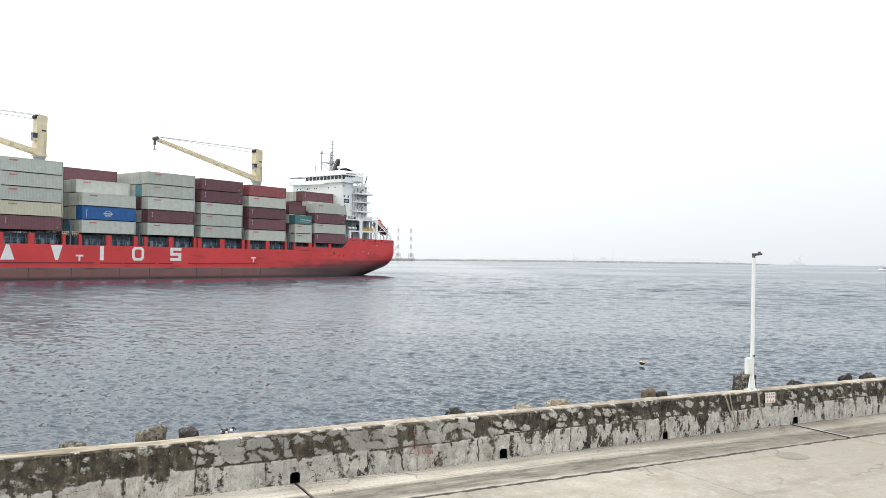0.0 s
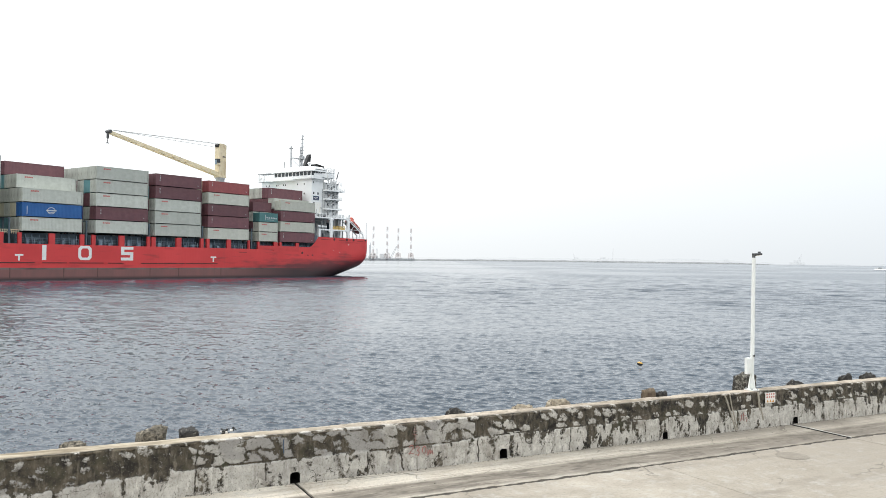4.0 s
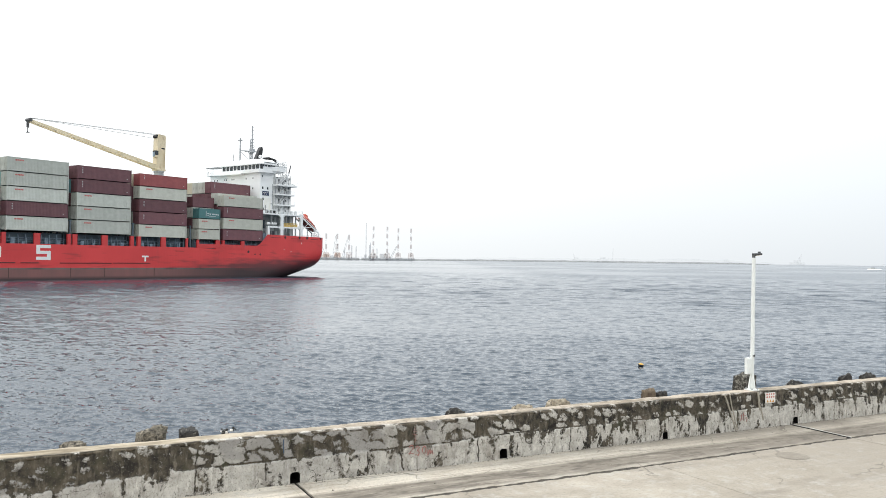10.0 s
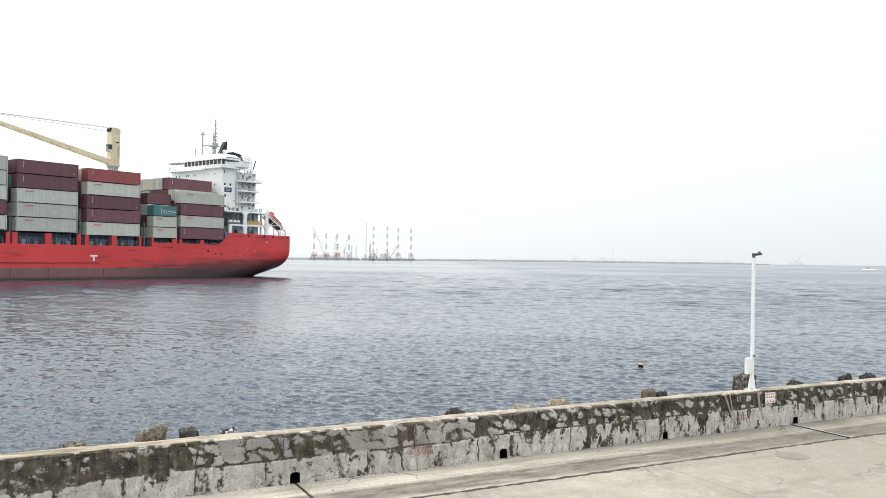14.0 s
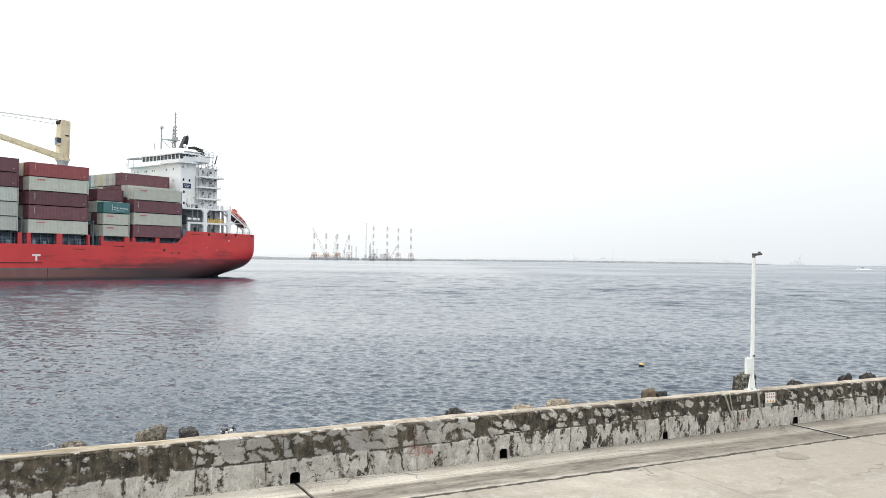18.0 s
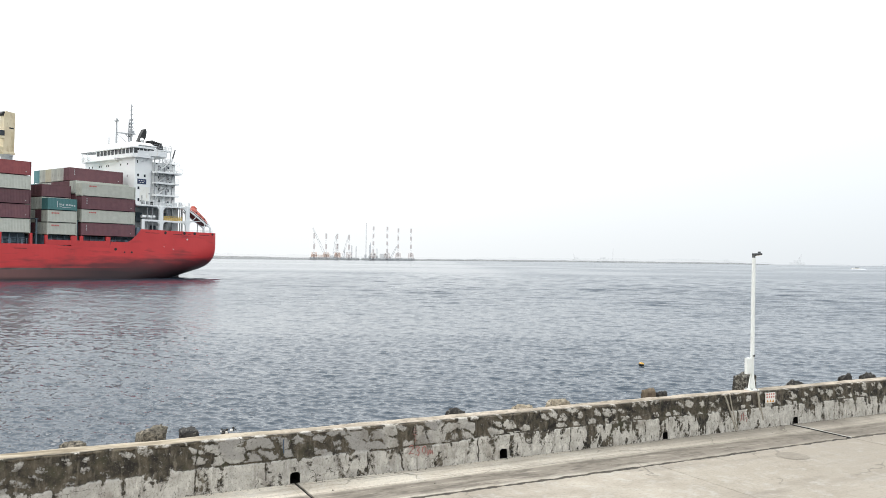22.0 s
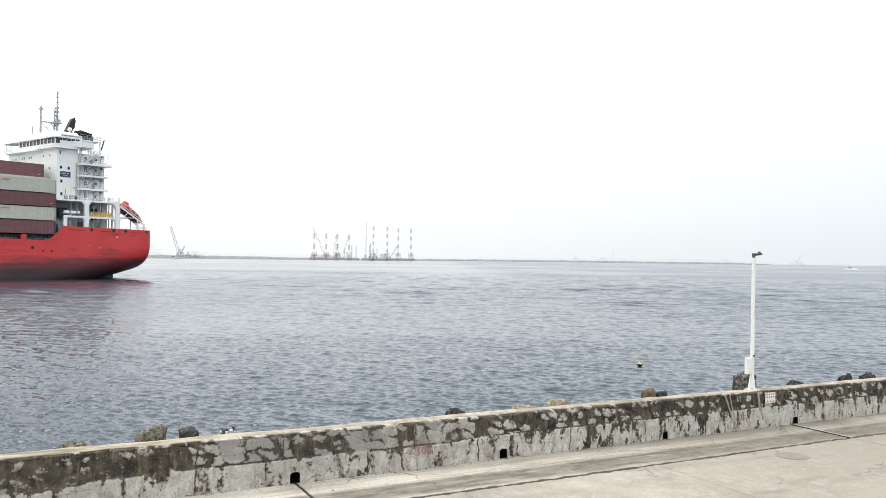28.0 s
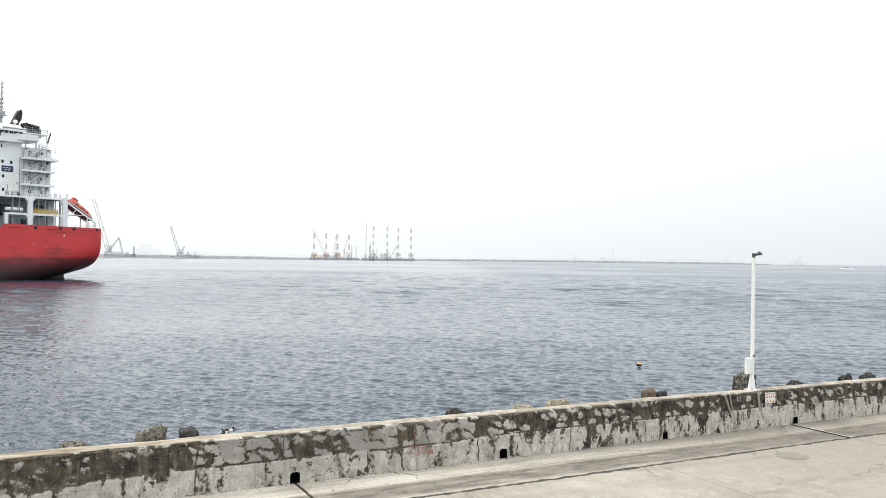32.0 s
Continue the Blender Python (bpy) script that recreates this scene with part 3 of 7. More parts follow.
    cap = mixed(along.outputs["X"], mixed(noise_node(2.6, 8, 14.0, (0.5, 2.5, 1)), (0.44, 0.375, 0.28), (0.20, 0.16, 0.105), 0.40, 0.64), cap, -4.4, -1.6)
    l.new(mixed(cp.outputs["Fac"], face, cap), b.inputs["Base Color"])
    b.inputs["Roughness"].default_value = 0.92
    bp = n.new("ShaderNodeBump")
    bp.inputs["Strength"].default_value = 0.9
    bp.inputs["Distance"].default_value = 0.02
    l.new(n2, bp.inputs["Height"])
    l.new(bp.outputs[0], b.inputs["Normal"])
    return m


HOLES = [(-2.61, 0.16, 0.19), (1.28, 0.15, 0.19), (5.135, 0.13, 0.16), (8.985, 0.16, 0.17)]   # u, width, height
STAINS = [(-30, .8, .4), (-8, .92, .44), (-6, .90, .26), (-4.35, .90, .10), (-4.05, .30, .05), (-2.95, .26, .05), (-2.65, .66, .05), (-1.95, .62, .06),
          (-1.65, .28, .05), (-0.95, .42, .06), (-0.6, .62, .16), (-0.35, .24, .08), (0.55, .30, .06), (0.8, .66, .14), (1.2, .48, .06), (1.5, .72, .10),
          (2.6, .72, .14), (3.2, .74, .44), (4.5, .80, .34), (5.0, .78, .24), (6.5, .80, .42), (7.2, .85, .40), (8.2, .80, .12), (9, .82, .14), (11, .80, .26), (40, .8, .3)]


def build_wall():
    us = np.concatenate([np.arange(-34, -8, 0.4), np.arange(-8, 14, 0.0125), np.arange(14, 46, 0.4)])
    rows = 60
    zs = np.linspace(0, WALL_H, rows + 1)
    prof = [(0.0, z) for z in zs] + [(0.012, WALL_H + 0.010)] + [(t, WALL_H + 0.012) for t in np.linspace(0.05, WALL_T - 0.03, 7)] + [(WALL_T, WALL_H - 0.02), (WALL_T + 0.02, -3.5)]
    N = np.array([p[0] for p in prof])[:, None] * np.ones((1, us.size))
    Z = np.array([p[1] for p in prof])[:, None] * np.ones((1, us.size))
    U = np.ones((len(prof), 1)) * us[None]
    front = np.arange(len(prof))[:, None] <= rows
    su = np.array([s[0] for s in STAINS])
    hi = np.interp(us, su, [s[1] for s in STAINS])[None]
    lo = np.interp(us, su, [s[2] for s in STAINS])[None]
    warp = 0.10 * (fnoise(U * 3.1, Z * 3.1, 31, 3) - 0.5)
    blobs = evened(fnoise((U + warp) * 4.8, (Z - warp) * 5.6, 3, 4, 0.40) * (1 - smooth01(U, 1.0, 2.0)) + fnoise((U + warp + 0.4 * Z) * 7.0, (Z - warp) * 6.2, 9, 4, 0.36) * smooth01(U, 1.0, 2.0))
    islands = cells((U + 0.35 * Z + 1.2 * warp) * 3.4, (Z - 1.2 * warp) * 5.2, 61)
    blobs = evened(evened(islands + 0.22 * fnoise(U * 14, Z * 14, 63, 3)) * 0.62 + blobs * 0.55)
    drips = evened(fnoise((U + warp) * 8.5, Z * 2.6 + warp * 4, 17, 5, 0.6))
    seam_z = 0.40 - 0.09 * smooth01(-U, 4.4, 6.6) + 0.035 * (fnoise(U * 0.9, Z * 0, 8, 3) - 0.5) + 0.05 * smooth01(U, -0.2, 1.0) + 0.012 * (fnoise(U * 9, Z * 0, 81, 3) - 0.5)
    upper = smooth01(Z + 0.05 * (fnoise(U * 6, Z * 2, 41, 3) - 0.5), seam_z - 0.03, seam_z + 0.01)
    d_hi = np.clip(0.5 + 0.9 * (hi - blobs), 0, 1)
    d_lo = np.clip(0.5 + 0.9 * (lo + 0.25 * (smooth01(Z, 0.2, 0.42) - 0.5) * (lo > 0.1) - drips), 0, 1)
    dark = upper * d_hi + (1 - upper) * d_lo
    seam = np.exp(-((Z - seam_z) / 0.016) ** 2) * smooth01(fnoise(U * 2.4, Z * 0, 23, 3), 0.30, 0.50)
    cracks = np.zeros_like(U)
    for cu, z0, z1, lean, w in ((-1.365, 0, .39, .01, .012), (-0.70, 0, .42, -.22, .016), (0.76, 0, .75, -.03, .013), (-4.15, 0, .78, .03, .012), (2.75, .0, .45, .05, .012),
                                (-0.50, .35, .78, .02, .012), (4.62, 0, .4, -.06, .014), (6.25, 0, .5, .05, .014), (-3.1, .1, .4, .02, .008), (10.3, 0, .5, .02, .012)):
        wob = 0.03 * (fnoise(Z * 9, Z * 0 + cu, 5, 3) - 0.5)
        cracks = np.maximum(cracks, np.exp(-((U - cu - lean * Z - 2.2 * wob) / w) ** 2) * (Z > z0) * (Z < z1))
    dark = np.clip(np.maximum(dark, np.maximum(0.85 * seam, 0.9 * cracks)), 0, 1)
    rim = smooth01(Z, WALL_H - 0.02, WALL_H) * smooth01(fnoise(U * 5, Z * 5, 77, 3), 0.40, 0.6)
    cap = np.where(front, rim * 0.6, smooth01(N, 0.02, 0.05 + 0.22 * fnoise(U * 2.5, N * 0, 19, 4)))
    dark = np.where(front, dark, dark[rows][None])
    tone = np.where(front, smooth01(fnoise(U * 1.1, Z * 2.3, 57, 4), 0.48, 0.62) * (0.4 + 0.6 * upper) * (1 - 0.7 * smooth01(U, 0.8, 2.2)), 0)
    tone = np.where(front, np.maximum(tone, 0.5 * (1 - smooth01(U, 0.4, 2.0)) * (0.2 + 0.8 * upper)), 0)
    N = N + np.where(front, 0.014 * smooth01(dark, 0.42, 0.58) - 0.020 * (1 - upper) + 0.010 * (fnoise(U * 4, Z * 4, 90, 4) - 0.5) + 0.012 * cracks, 0)
    top = ~front & (np.arange(len(prof))[:, None] < len(prof) - 1)
    Z = Z + np.where(top, 0.028 * (fnoise(U * 2.2, N * 6, 66, 4) - 0.5), 0)
    Z[rows] -= 0.042 * smooth01(fnoise(us * 3.0, us * 0, 12, 4), 0.56, 0.70)
    uc, zc = (us[:-1] + us[1:]) / 2, np.array([(prof[i][1] + prof[i + 1][1]) / 2 for i in range(len(prof) - 1)])
    keep = np.ones((len(prof) - 1, us.size - 1), bool)
    for hu, w, h in HOLES:
        keep &= ~((np.abs(uc - hu)[None] < w / 2 * np.clip(1 - ((zc[:, None] - 0.45 * h) / (0.58 * h)).clip(0) ** 7.0, 0, 1) + 0.012 * (vnoise(uc * 30, uc * 0, 4)[None] - 0.5)) & (zc[:, None] < 0.93 * h) & (np.arange(len(prof) - 1)[:, None] < rows))
    me = grid_mesh("sea_wall", U, N, Z, concrete_mat(), keep)
    for nm, field in (("stain", dark), ("cap", cap), ("tone", tone)):
        a = me.attributes.new(nm, "FLOAT", "POINT")
        a.data.foreach_set("value", np.ascontiguousarray(field, dtype=np.float32).ravel())
    me.shade_smooth()
    ob = new("sea_wall", me)
    ob.matrix_basis = WALL_POSE
    tagged(ob, "low concrete sea wall with black algae stains and flaking plaster", "wall", kind="structure")
    for hu, w, h in HOLES:
        bm = bmesh.new()
        a, c, d = hu - w / 2 - 0.012, hu + w / 2 + 0.012, WALL_T - 0.03
        q = h + 0.012
        for f in (((a, 0.012, 0), (a, d, 0), (a, d, q), (a, 0.012, q)), ((c, 0.012, 0), (c, d, 0), (c, d, q), (c, 0.012, q)), ((a, 0.012, q), (a, d, q), (c, d, q), (c, 0.012, q)),
                  ((a, d, 0), (c, d, 0), (c, d, q), (a, d, q)), ((a, 0.012, 0.003), (c, 0.012, 0.003), (c, d, 0.003), (a, d, 0.003))):
            bm.faces.new([bm.verts.new(p) for p in f])
        part("drain_opening", bm, M["shade_black"], ob, "dark square drain hole through the wall foot")
    return ob


def paving_mat(name, c1, c2, streaky):
    m, n, l, b = nodes_of(name)
    tc = n.new("ShaderNodeTexCoord")
    geo = n.new("ShaderNodeNewGeometry")
    # quay axes: turn world positions onto the wall's line
    mp = n.new("ShaderNodeMapping")
    mp.vector_type = "POINT"
    mp.inputs["Rotation"].default_value = (0, 0, radians(-WALL_TURN))
    l.new(geo.outputs["Position"], mp.inputs[0])
    sp = n.new("ShaderNodeSeparateXYZ")
    l.new(mp.outputs[0], sp.inputs[0])

    def noise_node(scale, detail, stretch=(1, 1, 1), loc=0.0):
        q = n.new("ShaderNodeMapping")
        q.inputs["Scale"].default_value = stretch
        q.inputs["Location"].default_value = (loc, loc, 0)
        l.new(mp.outputs[0], q.inputs[0])
        t = n.new("ShaderNodeTexNoise")
        t.inputs["Scale"].default_value, t.inputs["Detail"].default_value, t.inputs["Roughness"].default_value = scale, detail, 0.62
        l.new(q.outputs[0], t.inputs["Vector"])
        return t.outputs[0]

    def ranged(fac, lo, hi, top=1.0):
        rr = n.new("ShaderNodeMapRange")
        rr.inputs["From Min"].default_value, rr.inputs["From Max"].default_value, rr.inputs["To Max"].default_value = lo, hi, top
        l.new(fac, rr.inputs["Value"])
        return rr.outputs[0]

    def mixed(fac, a, bb):
        x = n.new("ShaderNodeMix")
        x.data_type = "RGBA"
        l.new(fac, x.inputs["Factor"])
        for sock, v in (("A", a), ("B", bb)):
            if isinstance(v, tuple):
                x.inputs[sock].default_value = (*v, 1)
            else:
                l.new(v, x.inputs[sock])
        return x.outputs["Result"]

    def times(a, bb):
        x = n.new("ShaderNodeMath")
        x.operation = "MULTIPLY"
        l.new(a, x.inputs[0])
        l.new(bb, x.inputs[1])
        return x.outputs[0]

    n1, n2, n3 = noise_node(0.9, 8), noise_node(20, 5, loc=4.0), noise_node(1.0, 7, (0.35, 1.5, 1), 2.0)
    base = mixed(ranged(n1, 0.32, 0.68), c1, c2)
    base = mixed(ranged(n2, 0.50, 0.76, 0.6), base, (0.16, 0.14, 0.115))
    base = mixed(ranged(n3, 0.50, 0.66, 0.6), base, (0.165, 0.143, 0.115))
    base = mixed(ranged(noise_node(5.0, 8, loc=7.0), 0.52, 0.68, 0.5), base, (0.42, 0.40, 0.36))
    base = mixed(ranged(noise_node(55, 3, loc=1.0), 0.58, 0.72, 0.7), base, (0.13, 0.115, 0.095))
    # a run-off stain beside the strip's joint
    across = ranged(sp.outputs["Y"], 12.53 - 1.50, 12.53 - 1.28)
    back = ranged(sp.outputs["Y"], 12.53 - 0.66, 12.53 - 0.80)
    dirt = times(times(across, back), ranged(noise_node(1.6, 10, (0.45, 4.0, 1), 6.0), 0.26, 0.46, 0.85))
    east = ranged(sp.outputs["X"], 6.494 + 0.2, 6.494 + 4.5, 0.5)
    base = mixed(times(times(east, ranged(sp.outputs["Y"], 12.53 - 1.50, 12.53 - 1.44)), ranged(n3, 0.30, 0.52)), base, (0.20, 0.178, 0.14))
    base = mixed(times(ranged(sp.outputs["X"], 6.494 + 2.0, 6.494 + 11.0, 0.9), ranged(n1, 0.36, 0.6)), base, (0.19, 0.163, 0.13))
    vor = n.new("ShaderNodeTexVoronoi")
    vor.feature = "DISTANCE_TO_EDGE"
    vor.inputs["Scale"].default_value = 0.32
    bend = n.new("ShaderNodeVectorMath")
    bend.operation = "MULTIPLY_ADD"
    bend.inputs[1].default_value = (0.9, 0.9, 0.0)
    rough_n = n.new("ShaderNodeTexNoise")
    rough_n.inputs["Scale"].default_value = 2.0
    rough_n.inputs["Detail"].default_value = 8
    l.new(mp.outputs[0], rough_n.inputs["Vector"])
    l.new(rough_n.outputs["Color"], bend.inputs[0])
    l.new(mp.outputs[0], bend.inputs[2])
    l.new(bend.outputs[0], vor.inputs["Vector"])
    base = mixed(times(ranged(vor.outputs["Distance"], 0.006, 0.002, 0.6), ranged(noise_node(0.5, 3, loc=15.0), 0.46, 0.58)), base, (0.10, 0.085, 0.066))
    lines = noise_node(1.0, 9, (0.30, 22.0, 1), 3.0)
    base = mixed(ranged(lines, 0.55, 0.64, streaky), base, (0.15, 0.13, 0.105))
    base = mixed(dirt, base, (0.15, 0.128, 0.10))
    # the thin dark edge of a later pour along the strip
    away = n.new("ShaderNodeMath")
    away.operation = "COMPARE"
    wavy = n.new("ShaderNodeMath")
    wavy.operation = "MULTIPLY_ADD"
    wavy.inputs[1].default_value = 0.10
    l.new(noise_node(0.7, 5, (1, 0.1, 1), 3.0), wavy.inputs[0])
    l.new(sp.outputs["Y"], wavy.inputs[2])
    l.new(wavy.outputs[0], away.inputs[0])
    away.inputs[1].default_value, away.inputs[2].default_value = 12.53 - 0.62, 0.009
    base = mixed(times(away.outputs[0], ranged(noise_node(1.3, 4, (1, 0.2, 1), 8.0), 0.40, 0.55, 0.75)), base, (0.11, 0.095, 0.075))
    scum = times(dirt, ranged(noise_node(3.0, 9, (1, 2.5, 1), 11.0), 0.46, 0.60, 0.8))
    base = mixed(scum, base, (0.075, 0.062, 0.048))
    l.new(base, b.inputs["Base Color"])
    b.inputs["Roughness"].default_value = 0.85
    bp = n.new("ShaderNodeBump")
    bp.inputs["Strength"].default_value = 0.5
    bp.inputs["Distance"].default_value = 0.008
    l.new(n2, bp.inputs["Height"])
    l.new(bp.outputs[0], b.inputs["Normal"])
    return m


def build_quay():
    quay = boxed("quay_base", (-60, 70, -70, WALL_T - 0.01, -6, -0.06), M["rock_dark"], None)
    quay.matrix_basis = WALL_POSE
    tagged(quay, "concrete quay body under the paving", "quay", kind="structure")
    pave = new("pavement")
    pave.matrix_basis = WALL_POSE
    tagged(pave, "pale stained concrete quay paving in large slabs", "pavement", kind="structure")
    mt = paving_mat("quay_concrete", (0.235, 0.203, 0.158), (0.395, 0.352, 0.288), 0.16)
    strip = paving_mat("quay_strip_concrete", (0.43, 0.378, 0.305), (0.62, 0.57, 0.48), 0.60)
    rng = random.Random(7)

    def slab(u0, u1, n0, n1, dz=0.0, mt=mt):
        bm = bmesh.new()
        a0, a1 = max(u0, -10), min(u1, 16)
        if n1 > -3 and a1 > a0:
            cu = [u0] + [a0 + (a1 - a0) * i / 180 for i in range(1, 180)] + [u1]
            wear = [0.045 if -1.7 < e < -1.3 else 0.008 for e in (n0, n1)]
            rag = [(wear[0] * (noise.fractal(Vector((c * 5, n0, 0)), 1.0, 2.0, 3) + 0.1), wear[1] * (noise.fractal(Vector((c * 5, n1 + 5, 0)), 1.0, 2.0, 3) + 0.1)) for c in cu]
            top = [[bm.verts.new((c, y, z)) for c, y, z in zip(cu, ys, [zz] * len(cu))] for ys, zz in
                   (([n0 + r[0] for r in rag], -0.3), ([n0 + r[0] for r in rag], dz - 0.006), ([n0 + 0.012 + r[0] for r in rag], dz), ([n1 - 0.012 - r[1] for r in rag], dz), ([n1 - r[1] for r in rag], dz - 0.006), ([n1 - r[1] for r in rag], -0.3))]
            for r0, r1 in zip(top, top[1:]):
                for i in range(len(cu) - 1):
                    bm.faces.new((r0[i], r0[i + 1], r1[i + 1], r1[i]))
            bm.faces.new([r[0] for r in top])
            bm.faces.new([r[-1] for r in top])
        else:
            box(bm, u0, u1, n0, n1, -0.30, dz, 0.008)
        part("slab", bm, mt, pave)
    for u0, u1, dz in ((-58, -8.1, 0.0), (-8.08, -2.76, 0.002), (-2.56, 8.78, 0.0), (8.935, 14.2, 0.001), (14.22, 68, 0.0)):
        slab(u0, u1, -1.448, 0.06, dz, strip)
    for u0, u1, dz in ((-2.755, -2.715, -0.001), (-2.71, -2.61, -0.002), (-2.605, -2.575, -0.012), (8.785, 8.90, -0.0055), (8.905, 8.93, 0.003)):
        bm = bmesh.new()
        box(bm, u0, u1, -1.455, 0.02, -0.3, dz, 0.006)
        part("gutter_strip", bm, M["shade_black"] if dz < -0.005 else M["lime"] if dz > 0 else strip, pave)
    bm = bmesh.new()
    box(bm, -50, 60, -1.60, -1.38, -0.30, -0.011)
    part("joint_filler", bm, M["joint_dirt"], pave, "dark brown dirt in the open joint")
    cuts = [-58, -12.3, -7.0, -1.72, 3.56, 8.84, 14.1, 19.4, 68]
    rows = [-1.525, -8.2, -14.5, -21, -68]
    for i in range(len(cuts) - 1):
        for k in range(len(rows) - 1):
            slab(cuts[i] + 0.004, cuts[i + 1] - 0.004, rows[k + 1] + 0.008, rows[k] - 0.008, rng.uniform(-0.004, 0.003))
    # round cover in the slab
    hole = new("manhole_cover")
    hole.matrix_basis = WALL_POSE @ pose(6.36, -2.08, 0.0)
    tagged(hole, "round brown-grey manhole cover set flush in concrete", "manhole cover")
    bm = bmesh.new()
    rod(bm, (0, 0, -0.02), (0, 0, 0.006), 0.285, 40)
    part("cover_plate", bm, M["iron"], hole)
    bm = bmesh.new()
    for k in range(36):
        a, c = 2 * math.pi * k / 36, 2 * math.pi * (k + 1) / 36
        vs = [bm.verts.new((rr * math.cos(t), rr * math.sin(t), zz)) for rr, t, zz in ((0.285, a, .007), (0.30, a, .005), (0.30, c, .005), (0.285, c, .007))]
        bm.faces.new(vs)
    part("rim", bm, M["iron"], hole)
    return quay


# ---------------------------------------------------------------- things on and behind the wall
def stone(w, d, h, seed, rough=0.10, square=0.5, shave=0.0):
    """A broken block: a squared or rounded lump with chipped faces."""
    bm = bmesh.new()
    bmesh.ops.create_cube(bm, size=2)
    bmesh.ops.subdivide_edges(bm, edges=bm.edges[:], cuts=15, use_grid_fill=True)
    off = Vector((seed * 3.7, seed * 1.3, seed * 2.1))
    for v in bm.verts:
        p = v.co.copy()
        ball = p.normalized() * 1.15
        p = p * square + ball * (1 - square)
        g = noise.fractal(p * 1.3 + off, 1.0, 2.0, 4)
        p *= 1 + rough * g + 0.06 * noise.noise(p * 4.5 + off) + 0.045 * noise.noise(p * 11 + off)
        v.co = p
    if shave:
        for v in bm.verts:
            if v.co.z > 0:
                v.co.z -= shave * max(0.0, 0.35 - v.co.x) * v.co.z
    big = [max(abs(v.co[i]) for v in bm.verts) for i in range(3)]
    top = max(v.co.z for v in bm.verts)
    for v in bm.verts:
        v.co = Vector((v.co.x / big[0] * w / 2, v.co.y / big[1] * d / 2, v.co.z / top * h / 2))
    return bm


ROCKS = [  # name, u, n, width, depth, top over the quay, height, material, squareness, label
    ("boulder", -4.71, 0.79, 0.48, 0.36, 0.985, 0.80, "rock", 0.62, "angular brown-grey concrete lump behind the sea wall"),
    ("boulder", -4.10, 0.79, 0.32, 0.34, 0.875, 0.66, "rock_dark", 0.7, "dark squared stone behind the sea wall"),
    ("boulder", -5.80, 0.79, 0.46, 0.34, 0.81, 0.6, "rock", 0.3, "low grey rock just showing over the wall"),
    ("boulder", 0.68, 0.73, 0.56, 0.21, 0.85, 0.6, "rock_dark", 0.12, "rough dark rock with pale flecks just showing over the wall"),
    ("boulder", 2.18, 0.73, 0.60, 0.22, 0.825, 0.6, "rock_pale", 0.3, "pale tan rock just showing over the wall"),
    ("boulder", 3.00, 0.73, 0.70, 0.23, 0.865, 0.65, "rock_pale", 0.25, "pale tan rounded rock behind the sea wall"),
    ("concrete_block", 5.32, 0.70, 0.31, 0.16, 0.93, 0.8, "brown_block", 0.95, "square rust-brown concrete block with a dark end"),
    ("boulder", 5.69, 0.70, 0.27, 0.16, 0.855, 0.65, "rock_dark", 0.7, "small dark brown stone beside a block"),
    ("concrete_block", 8.17, 0.70, 0.68, 0.16, 1.13, 1.1, "crusted", 0.8, "tall rough crusted concrete stump behind the lamp post"),
    ("boulder", 9.87, 0.70, 0.80, 0.16, 0.84, 0.6, "rock_dark", 0.2, "flat dark rock just showing over the wall"),
    ("boulder", 11.67, 0.70, 0.58, 0.16, 0.90, 0.75, "rock_dark", 0.55, "dark squared rock behind the sea wall"),
    ("boulder", 12.53, 0.70, 0.82, 0.16, 0.90, 0.75, "rock_dark", 0.35, "dark leaning rock behind the sea wall"),
]


def build_shore():
    # armour slope that carries the visible rocks
    us, ns = np.arange(-34, 46, 0.35), np.linspace(WALL_T + 0.02, 7.0, 22)
    U, N = np.meshgrid(us, ns, indexing="ij")
    Z = 0.30 - 0.55 * np.clip(N - 1.7, 0, None) + 0.30 * (fnoise(U * 1.3, N * 1.3, 6, 4) - 0.5) * smooth01(N, 1.6, 2.2)
    ob = new("rock_armour", grid_mesh("rock_armour", U, N, Z, M["rock_dark"]))
    ob.matrix_basis = WALL_POSE
    tagged(ob, "dark rock armour sloping into the sea behind the wall", "rock armour", kind="stuff")
    for i, (name, u, nn, w, d, top, h, mat_name, sq, label) in enumerate(ROCKS):
        k = new(name, mesh_of(name, stone(w, d, h, i + 1.37, 0.12 if sq > 0.65 else 0.22, sq, 0.22 if i == 0 else 0.0), M[mat_name], True))
        k.matrix_basis = WALL_POSE @ pose(u, nn, top - h / 2, 0, (9, -4, 0)[i % 3] if name == "boulder" else 0)
        tagged(k, label, "rock" if name == "boulder" else "concrete block", "rocks behind the sea wall")


